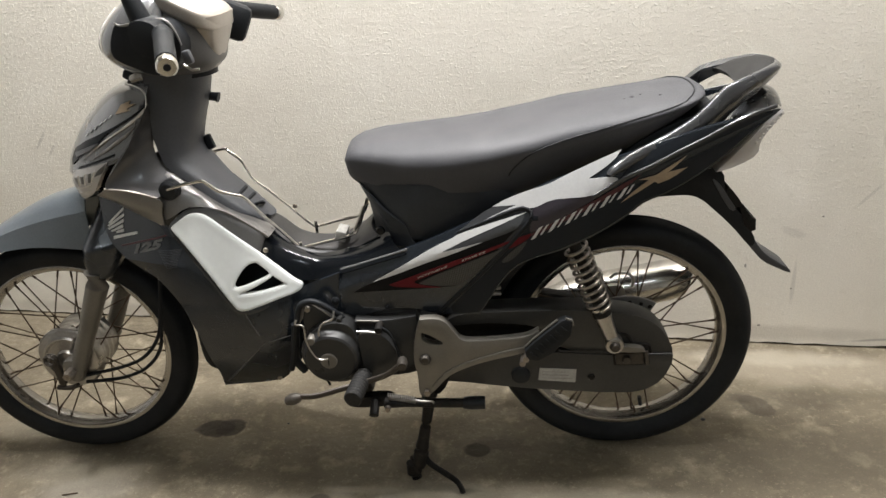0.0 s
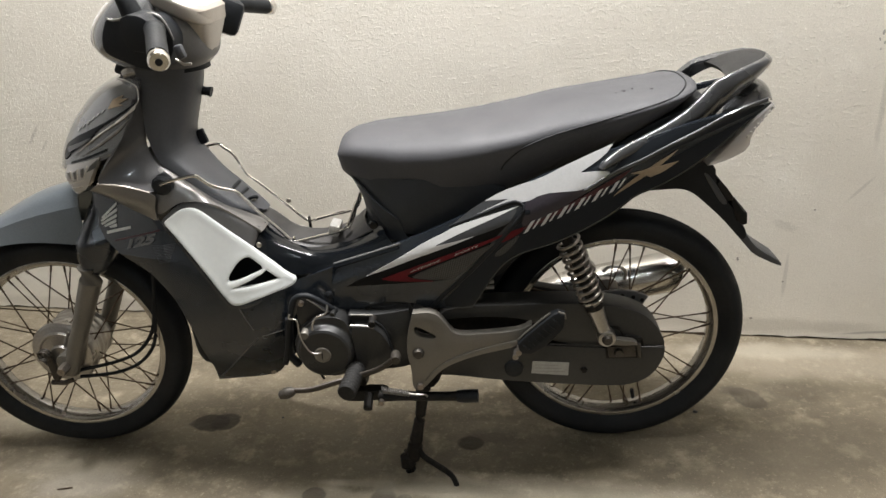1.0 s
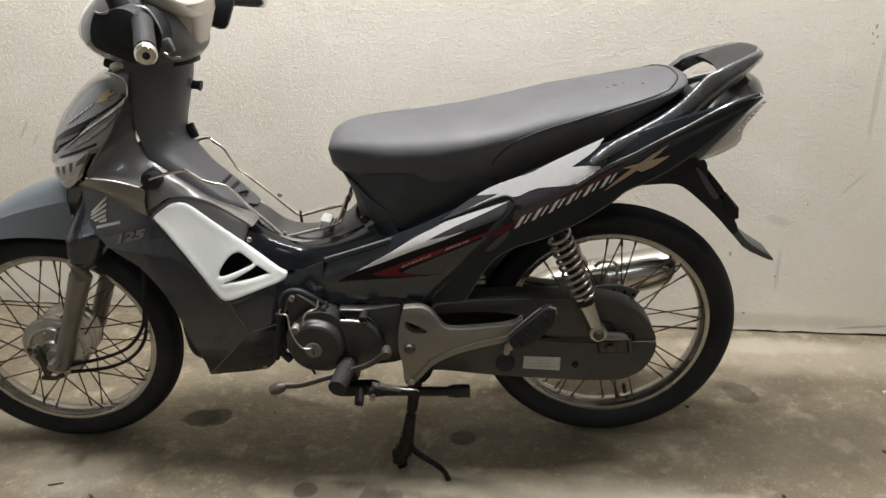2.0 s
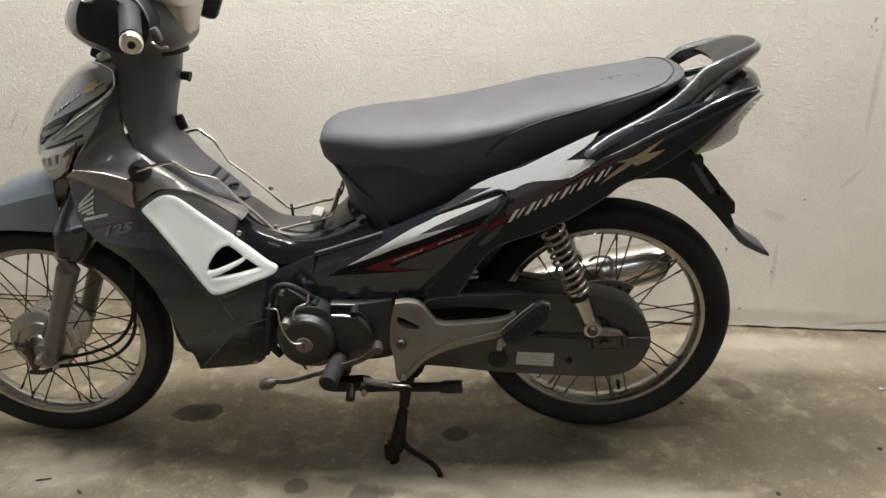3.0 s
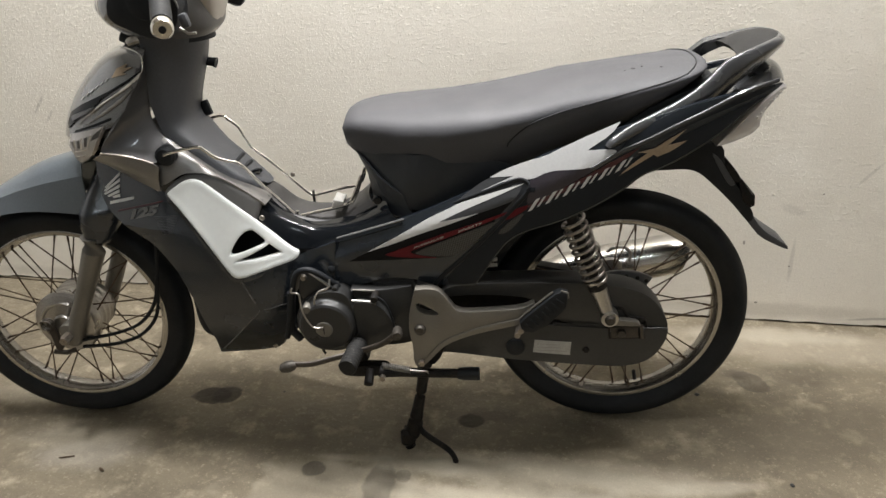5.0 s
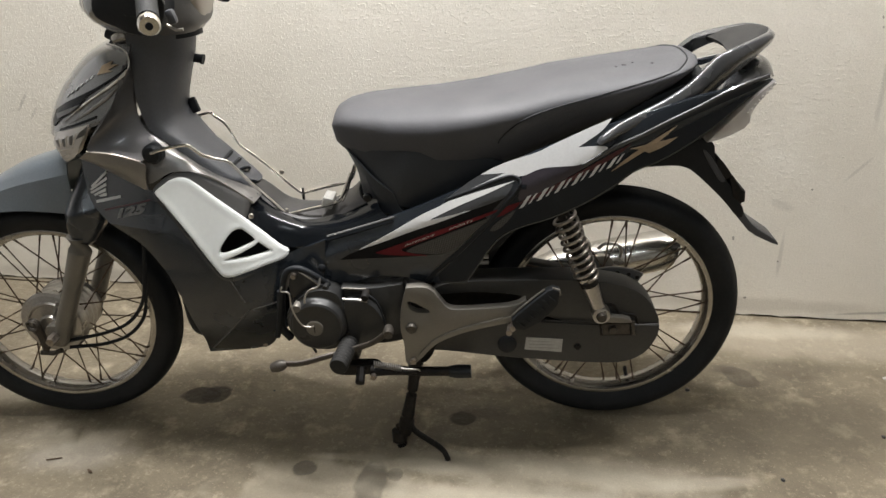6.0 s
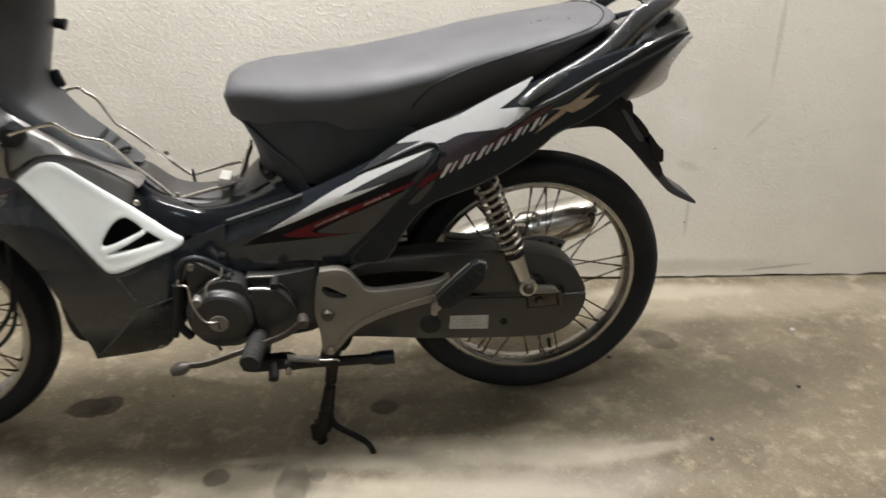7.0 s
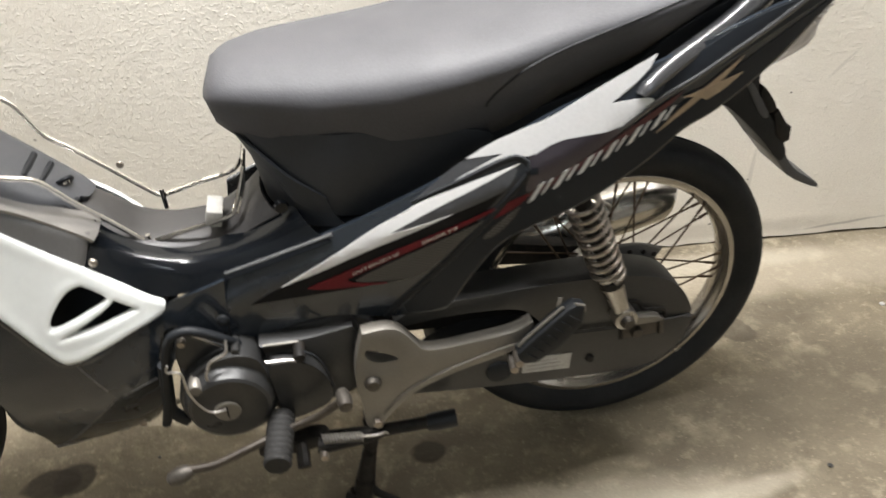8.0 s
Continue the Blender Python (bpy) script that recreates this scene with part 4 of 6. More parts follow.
part("tunnel_top", leaned(skin([
    [(-0.80, 0, 0.630), (-0.775, 0, 0.618), (-0.738, 0, 0.592), (-0.70, 0, 0.556), (-0.65, 0, 0.548), (-0.60, 0, 0.555), (-0.56, 0, 0.575), (-0.53, 0, 0.60)],
    [(-0.80, -0.035, 0.627), (-0.775, -0.035, 0.613), (-0.738, -0.035, 0.589), (-0.70, -0.04, 0.556), (-0.65, -0.045, 0.545), (-0.60, -0.045, 0.550), (-0.56, -0.045, 0.570), (-0.53, -0.045, 0.595)],
    [(-0.80, -0.066, 0.632), (-0.775, -0.062, 0.602), (-0.738, -0.060, 0.578), (-0.70, -0.063, 0.552), (-0.65, -0.066, 0.538), (-0.60, -0.068, 0.542), (-0.56, -0.072, 0.562), (-0.52, -0.08, 0.59)],
    [(-0.80, -0.072, 0.628), (-0.775, -0.070, 0.595), (-0.738, -0.070, 0.570), (-0.70, -0.072, 0.545), (-0.65, -0.074, 0.530), (-0.60, -0.076, 0.536), (-0.56, -0.082, 0.556), (-0.51, -0.09, 0.585)]],
    30, 4, 0.004, across=True)), TUNNEL_GREY, bike, "brownish grey plastic top of the tunnel")
for mirror in (False, True):
    slim, drop = (0.55, 0.045) if mirror else (1.0, 0.0)
    part("footwell_cover", skin([[(x, y * slim, z - drop) for x, y, z in rail] for rail in [
        [(-0.742, -0.074, 0.603), (-0.733, -0.070, 0.586), (-0.700, -0.070, 0.556), (-0.654, -0.070, 0.538), (-0.605, -0.070, 0.542), (-0.554, -0.072, 0.560), (-0.489, -0.09, 0.593)],
        [(-0.745, -0.100, 0.594), (-0.730, -0.097, 0.574), (-0.693, -0.097, 0.550), (-0.650, -0.100, 0.535), (-0.60, -0.105, 0.540), (-0.545, -0.112, 0.556), (-0.475, -0.125, 0.582)],
        [(-0.755, -0.128, 0.570), (-0.730, -0.122, 0.545), (-0.680, -0.118, 0.503), (-0.63, -0.122, 0.507), (-0.585, -0.130, 0.520), (-0.52, -0.140, 0.543), (-0.45, -0.15, 0.568)]]], 30, 5, 0.004, mirror=mirror),
        GLOSS_BLACK, bike, "gloss black footwell cover")
    m = -1 if mirror else 1
    part("cover_screw", lathe([(0.001, -0.004), (0.005, -0.003), (0.006, 0.0), (0.001, 0.001)], 12, (-0.742, -0.126 * m, 0.575)), BOLT, bike)
    if not mirror:
        part("rack_pivot_cap", lathe([(0.001, -0.010), (0.015, -0.009), (0.020, -0.004), (0.020, 0.012), (0.001, 0.014)], 24, (-0.915, -0.130 * m, 0.712)), MATTE_BLACK, bike, "round black rubber cap")
part("tunnel_slot", tube([(-0.804, -0.004, 0.6715), (-0.805, -0.030, 0.6710), (-0.809, -0.052, 0.6670)], 0.0042, 8), MATTE_BLACK, bike, "black moulded slot")
part("tunnel_slot", tube([(-0.789, -0.004, 0.6555), (-0.791, -0.029, 0.6550), (-0.795, -0.050, 0.6525)], 0.0042, 8), MATTE_BLACK, bike, "black moulded slot")
recess = part("screw_recess", lathe([(0.0003, -0.0015), (0.011, -0.0015), (0.0135, 0.0), (0.0135, 0.003), (0.0003, 0.003)], 24), MATTE_BLACK, bike, "dark round screw recess", pose(-0.774, -0.026, 0.6375, 48, 0, 38))
part("hatch_screw", lathe([(0.0003, -0.005), (0.006, -0.004), (0.007, -0.001), (0.0003, -0.001)], 12), CHROME, recess)

# -- luggage rack over the tunnel
rack = part("tunnel_rack", rod([(-0.914, -0.145, 0.718), (-0.895, -0.132, 0.721), (-0.857, -0.11, 0.722), (-0.845, -0.105, 0.713), (-0.830, -0.10, 0.698), (-0.81, -0.095, 0.688), (-0.785, -0.09, 0.679), (-0.768, -0.085, 0.658), (-0.753, -0.08, 0.635),
                                (-0.721, -0.066, 0.590), (-0.692, -0.056, 0.550), (-0.684, -0.055, 0.548), (-0.635, -0.06, 0.561), (-0.580, -0.068, 0.577), (-0.566, -0.06, 0.590), (-0.550, -0.03, 0.628)], 0.0034, 8, 90), CHROME, bike, "thin chromed wire rack")
part("rack_rod", rod([(-0.93, 0.09, 0.715), (-0.905, 0.085, 0.724), (-0.866, 0.075, 0.734), (-0.854, 0.07, 0.727), (-0.833, 0.07, 0.709), (-0.822, 0.07, 0.685), (-0.811, 0.07, 0.663), (-0.801, 0.07, 0.653), (-0.775, 0.07, 0.631), (-0.731, 0.07, 0.588), (-0.694, 0.07, 0.552), (-0.684, 0.07, 0.546), (-0.674, 0.07, 0.547), (-0.63, 0.07, 0.558), (-0.578, 0.07, 0.570), (-0.558, 0.05, 0.60), (-0.550, 0.03, 0.628)], 0.0034, 8, 80), CHROME, rack)
part("rack_rod", rod([(-0.566, -0.068, 0.580), (-0.556, -0.04, 0.60), (-0.550, 0.0, 0.628), (-0.549, 0.03, 0.629)], 0.003, 8, 16), CHROME, rack)
part("rack_plate", block((-0.598, -0.045, 0.575), (0.022, 0.045, 0.024), 0.003, (0, 15, 0)), STICKER, rack, "small pale plate clip")
for x, y, z in ((-0.688, -0.056, 0.548), (-0.679, 0.055, 0.552)):
    part("rack_stub", tube([(x, y, z - 0.02), (x, y, z + 0.012)], 0.0034, 8), CHROME, rack)
part("bag_hook", block((-0.880, 0.03, 0.764), (0.018, 0.012, 0.032), 0.003, (0, -15, 0)), MATTE_BLACK, bike, "black plastic bag hook")
part("lock_knob", tube([(-0.87, 0.02, 0.866), (-0.845, 0.02, 0.862), (-0.838, 0.02, 0.860)], 0.011, 14, radii=[0.009, 0.009, 0.011]), MATTE_BLACK, bike, "small black knob")

# -- handlebar and its cover
def oval(z, xa, xb, w, n=32, power=0.75, tilt=0.0):
    mid, half = (xa + xb) / 2, (xb - xa) / 2
    out = []
    for a in np.linspace(0, 2 * math.pi, n, endpoint=False):
        c, s = math.cos(a), math.sin(a)
        x = half * math.copysign(abs(c) ** power, c)
        out.append((mid + x, w * math.copysign(abs(s) ** power, s), z + tilt * x))
    return out


def pod(sections, count=18, power=0.75):
    rings = [oval(*s[:4], 32, power, s[4] if len(s) > 4 else 0) for s in sections]
    cols = [glide([r[i] for r in rings], count) for i in range(32)]
    return ring_loft([[cols[i][k] for i in range(32)] for k in range(count)])


cover = part("handlebar_cover", pod([(0.925, -0.935, -0.87, 0.08), (0.945, -0.985, -0.868, 0.115), (0.975, -1.015, -0.866, 0.132), (1.01, -1.012, -0.864, 0.135), (1.045, -0.985, -0.864, 0.122), (1.075, -0.95, -0.87, 0.095), (1.092, -0.93, -0.88, 0.06)]),
             GRAPHITE_LIT, bike, "glossy dark grey handlebar cover")
part("rear_cover", pod([(0.925, -0.93, -0.825, 0.07), (0.945, -0.94, -0.808, 0.088), (0.985, -0.94, -0.804, 0.098), (1.02, -0.935, -0.815, 0.098), (1.045, -0.925, -0.84, 0.085)]), SATIN_GREY, cover, "dark grey rear half of the cover")
part("headlight", nose([(0.955, -1.022, -0.97, 0.085), (0.985, -1.036, -0.965, 0.105), (1.02, -1.026, -0.95, 0.10), (1.05, -1.0, -0.93, 0.08)], 0.003, 10), LENS, cover, "clear headlight lens")
bezel = part("meter_bezel", pod([(1.040, -0.94, -0.796, 0.086, -0.55), (1.046, -0.944, -0.790, 0.091, -0.55), (1.066, -0.944, -0.790, 0.092, -0.55), (1.072, -0.940, -0.794, 0.088, -0.55), (1.071, -0.932, -0.804, 0.077, -0.55), (1.066, -0.930, -0.806, 0.075, -0.55)], 22, 0.5),
             CHAMPAGNE, cover, "silver instrument surround")
part("bezel_tongue", pod([(0.928, -0.838, -0.820, 0.02), (0.945, -0.843, -0.809, 0.036), (0.975, -0.843, -0.799, 0.056), (1.005, -0.848, -0.790, 0.071), (1.03, -0.858, -0.787, 0.081)], 14, 0.6), CHAMPAGNE, cover, "silver tongue below the instruments")
part("meter_dial", pod([(1.062, -0.927, -0.803, 0.075, -0.55), (1.0665, -0.927, -0.803, 0.075, -0.55)], 3, 0.5), SATIN_GREY, bezel, "grey instrument dial")
part("dial_face", pod([(1.0672, -0.91, -0.84, 0.03, -0.55), (1.0682, -0.91, -0.84, 0.03, -0.55)], 3, 0.8), STICKER, bezel, "pale dial face")
part("meter_glass", pod([(1.0695, -0.928, -0.802, 0.076, -0.55), (1.0715, -0.926, -0.804, 0.074, -0.55)], 3, 0.5), LENS, bezel)


for side in (-1, 1):
    s = side
    handle = part("handlebar", rod([(-0.905, 0.02 * s, 1.025), (-0.875, 0.12 * s, 1.026), (-0.838, 0.19 * s, 1.017), (-0.785, 0.319 * s, 0.991)], 0.011, 14, 20), DARK_STEEL, bike, "black steel handlebar")
    part("switch_block", slab(cut([(-0.905, 1.045), (-0.85, 1.04), (-0.838, 0.99), (-0.86, 0.975), (-0.9, 0.985)], 2), min(0.115 * s, 0.185 * s), max(0.115 * s, 0.185 * s), 0.008), MATTE_BLACK, handle, "black switch housing")
    rim = [(-0.946, 1.036), (-0.935, 1.030), (-0.892, 1.036), (-0.876, 1.038), (-0.850, 1.034), (-0.836, 1.012), (-0.830, 0.991)]
    part("grip_hood", tube([(x, s * 0.138, z) for x, _, z in glide([(x, 0, z) for x, z in rim], 30)], 0.0045, 8, radii=[0.0015 + 0.002 * math.sin(math.pi * k / 29) for k in range(30)]), SHIELD_SILVER, cover, "bright lip over the recess")
    part("hood_well", slab(cut([(-0.946, 1.036), (-0.935, 1.029), (-0.892, 1.035), (-0.876, 1.037), (-0.850, 1.033), (-0.836, 1.011), (-0.830, 0.991), (-0.839, 0.960), (-0.863, 0.935), (-0.907, 0.942), (-0.925, 0.953), (-0.951, 0.964), (-0.966, 0.977), (-0.963, 1.004)], 1),
                           min(0.06 * s, 0.137 * s), max(0.06 * s, 0.137 * s), 0.006), MATTE_BLACK, cover, "black recess behind the grip")
    d = Vector((0.0574, 0.1383 * s, -0.0277))
    a = Vector((-0.838, 0.19 * s, 1.017))
    steps = np.linspace(0, 0.93, 30)
    part("grip", tube([a + d * float(q) for q in steps], 0.017, 18, radii=[0.0185 if q < 0.06 else 0.0165 + 0.0008 * (i % 2) for i, q in enumerate(steps)]), MATTE_BLACK, handle, "ribbed black rubber grip")
    e = a + d * 0.94
    n = d.normalized()
    weight = part("bar_end", tube([e, e + n * 0.004, e + n * 0.018, e + n * 0.022], 0.017, 20, radii=[0.015, 0.0175, 0.0175, 0.0145]), CHROME, handle, "chromed bar-end weight")
    part("end_screw", tube([e + n * 0.0215, e + n * 0.0235], 0.006, 12), MATTE_BLACK, weight)
    part("mirror_boss", tube([(-0.90, 0.125 * s, 1.03), (-0.912, 0.128 * s, 1.075), (-0.915, 0.13 * s, 1.10)], 0.016, 14, radii=[0.02, 0.016, 0.012]), MATTE_BLACK, handle, "black mirror mount")
part("brake_lever", tube(glide([(-0.90, 0.15, 1.0), (-0.885, 0.19, 0.995), (-0.86, 0.26, 0.99), (-0.83, 0.33, 0.99)], 16), 0.006, 10, flat=1.4), ALUMINIUM, bike, "aluminium front brake lever")
part("lever_bracket", block((-0.828, 0.15, 0.998), (0.072, 0.07, 0.075), 0.014, (0, 25, 20)), MATTE_BLACK, bike)
part("switch_knob", block((-0.815, -0.155, 0.972), (0.016, 0.016, 0.026), 0.005, (0, -15, 0)), INNER_GREY, bike, "small grey switch")
part("choke_lever", tube([(-0.828, -0.150, 0.958), (-0.812, -0.155, 0.949), (-0.798, -0.155, 0.950)], 0.0026, 8), ALUMINIUM, bike)

# -- seat
SEAT_X = [-0.580, -0.576, -0.567, -0.548, -0.511, -0.45, -0.36, -0.28, -0.20, -0.13, -0.04, 0.04, 0.09, 0.118, 0.132, 0.136]
SEAT_T = [0.733, 0.751, 0.763, 0.773, 0.780, 0.784, 0.789, 0.797, 0.811, 0.826, 0.838, 0.848, 0.853, 0.854, 0.852, 0.848]
SEAT_B = [0.725, 0.712, 0.702, 0.69, 0.665, 0.615, 0.618, 0.642, 0.672, 0.708, 0.742, 0.782, 0.812, 0.832, 0.84, 0.845]
SEAT_W = [0.026, 0.052, 0.070, 0.087, 0.106, 0.126, 0.142, 0.149, 0.150, 0.146, 0.138, 0.126, 0.112, 0.092, 0.06, 0.02]
HALF = [(0.0, 1.0), (0.26, 0.988), (0.50, 0.955), (0.71, 0.90), (0.86, 0.83), (0.95, 0.755), (0.99, 0.68), (1.0, 0.62), (0.985, 0.53), (0.945, 0.41), (0.87, 0.24), (0.70, 0.0)]


def seat_section(x):
    t, b, w = (float(np.interp(x, SEAT_X, v)) for v in (SEAT_T, SEAT_B, SEAT_W))
    k = min(1.0, max(0.0, (t - b - 0.05) / 0.10))
    pts = []
    for q, h in HALF:
        pts.append((q * w, b + (t - b) * (1 - (1 - h) * (1 - 0.45 * k * h))))
    return pts


def seat_side(x, z):
    """Half the width of the seat at x, z, outside its shoulder."""
    p = seat_section(x)[4:]
    return float(np.interp(-z, [-q[1] for q in p], [q[0] for q in p]))


rings = []
for x in glide([(v, 0, 0) for v in SEAT_X], 60):
    p = seat_section(x[0])
    rings.append([(x[0], -y, z) for y, z in p] + [(x[0], y, z) for y, z in p[:0:-1]])
seat = part("seat", ring_loft(rings), VINYL, bike, "black vinyl dual seat, dusty on top", sharp=60)
LINE = [(-0.244, 0.722), (-0.239, 0.733), (-0.218, 0.754), (-0.191, 0.772), (-0.139, 0.790), (-0.088, 0.802), (-0.037, 0.814), (0.013, 0.825), (0.060, 0.836), (0.085, 0.843)]
for s in (-1, 1):
    pts = [(x, s * (seat_side(x, z) + 0.0004), z) for x, _, z in glide([(x, 0, z) for x, z in LINE], 40)]
    part("piping", tube(pts, 0.0015, 6), MATTE_BLACK, seat, "thin black seam piping")
end_x = [0.085, 0.098, 0.108, 0.113, 0.114]
end_y = [seat_side(0.085, 0.843), 0.085, 0.060, 0.032, 0.0]


def seat_top(x, y):
    """The height of the seat's upper surface at x, y."""
    p = seat_section(x)
    return float(np.interp(abs(y), [q[0] for q in p[:7]], [q[1] for q in p[:7]]))


end_run = glide([(x, -y, 0) for x, y in zip(end_x, end_y)] + [(x, y, 0) for x, y in zip(end_x[-2::-1], end_y[-2::-1])], 40)
part("piping", tube([(x, y, seat_top(x, y) + 0.0004) for x, y, _ in end_run], 0.0015, 6), MATTE_BLACK, seat)
for x, y, r in ((-0.005, -0.045, 0.0045), (0.012, -0.04, 0.002), (0.045, -0.06, 0.003), (-0.02, -0.05, 0.002)):
    part("vinyl_nick", lathe([(0.0003, -0.0006), (r, -0.0002), (r * 0.8, 0.0006), (0.0003, 0.0004)], 10), DECAL_DARK, seat, "small dark nick in the vinyl", pose(x, y, seat_top(x, y) + 0.0005, 90, 0, 25))
for mirror in (False, True):
    part("seat_skirt", skin([
        [(-0.565, 0, 0.704), (-0.556, -0.05, 0.700), (-0.53, -0.085, 0.682), (-0.49, -0.108, 0.645), (-0.45, -0.122, 0.618)],
        [(-0.542, 0, 0.65), (-0.535, -0.04, 0.645), (-0.515, -0.072, 0.625), (-0.485, -0.102, 0.602), (-0.44, -0.124, 0.590)],
        [(-0.530, 0, 0.59), (-0.525, -0.04, 0.585), (-0.507, -0.07, 0.578), (-0.475, -0.105, 0.570), (-0.43, -0.130, 0.575)]], 20, 4, 0.004, mirror=mirror), UNDERSEAT, bike, "dark plastic cover under the seat")
def nosed(bm):
    """Narrows the front of a mesh to follow the seat's nose."""
    for v in bm.verts:
        v.co.y *= float(np.interp(v.co.x, [-0.56, -0.53, -0.49, -0.43], [0.45, 0.62, 0.80, 1.0]))
    return bm


part("seat_box", nosed(slab(cut([(-0.556, 0.712), (-0.532, 0.695), (-0.515, 0.660), (-0.503, 0.625), (-0.482, 0.596), (-0.404, 0.585), (-0.330, 0.603), (-0.270, 0.650), (-0.215, 0.680), (-0.32, 0.700), (-0.40, 0.705), (-0.47, 0.705), (-0.52, 0.708)], 2), -0.128, 0.128, 0.016)), UNDERSEAT, bike, "black box under the seat")
part("skirt_cap", lathe([(0.001, -0.006), (0.008, -0.005), (0.010, 0), (0.001, 0.002)], 16, (-0.507, -0.098, 0.60)), GLOSS_BLACK, bike)

# -- side covers, from the footwell to the tail
SIDE = cut([(-0.595, 0.527), (-0.595, 0.527), (-0.448, 0.580), (-0.350, 0.625), (-0.268, 0.668), (-0.183, 0.714), (-0.101, 0.742), (-0.050, 0.758), (0.0, 0.772), (0.114, 0.803), (0.200, 0.813), (0.255, 0.821), (0.262, 0.818),
            (0.206, 0.781), (0.165, 0.746), (0.112, 0.713), (0.049, 0.683), (0.005, 0.672), (-0.024, 0.646), (-0.087, 0.610), (-0.150, 0.584), (-0.205, 0.570), (-0.240, 0.550), (-0.266, 0.515), (-0.296, 0.462), (-0.310, 0.439), (-0.310, 0.439),
            (-0.389, 0.435), (-0.435, 0.449), (-0.482, 0.450), (-0.53, 0.436), (-0.565, 0.420), (-0.604, 0.413), (-0.604, 0.413)], 2)


def side_width(x, z):
    """The side cover bellies out along a line that climbs to the tail."""
    ridge = 0.60 + (x + 0.3) * 0.42
    return body(x, z) - 0.55 * (z - ridge) ** 2 - 0.34 * max(0.0, z - ridge - 0.012)


def on_side(extra):
    return lambda x, z: side_width(x, z) + extra


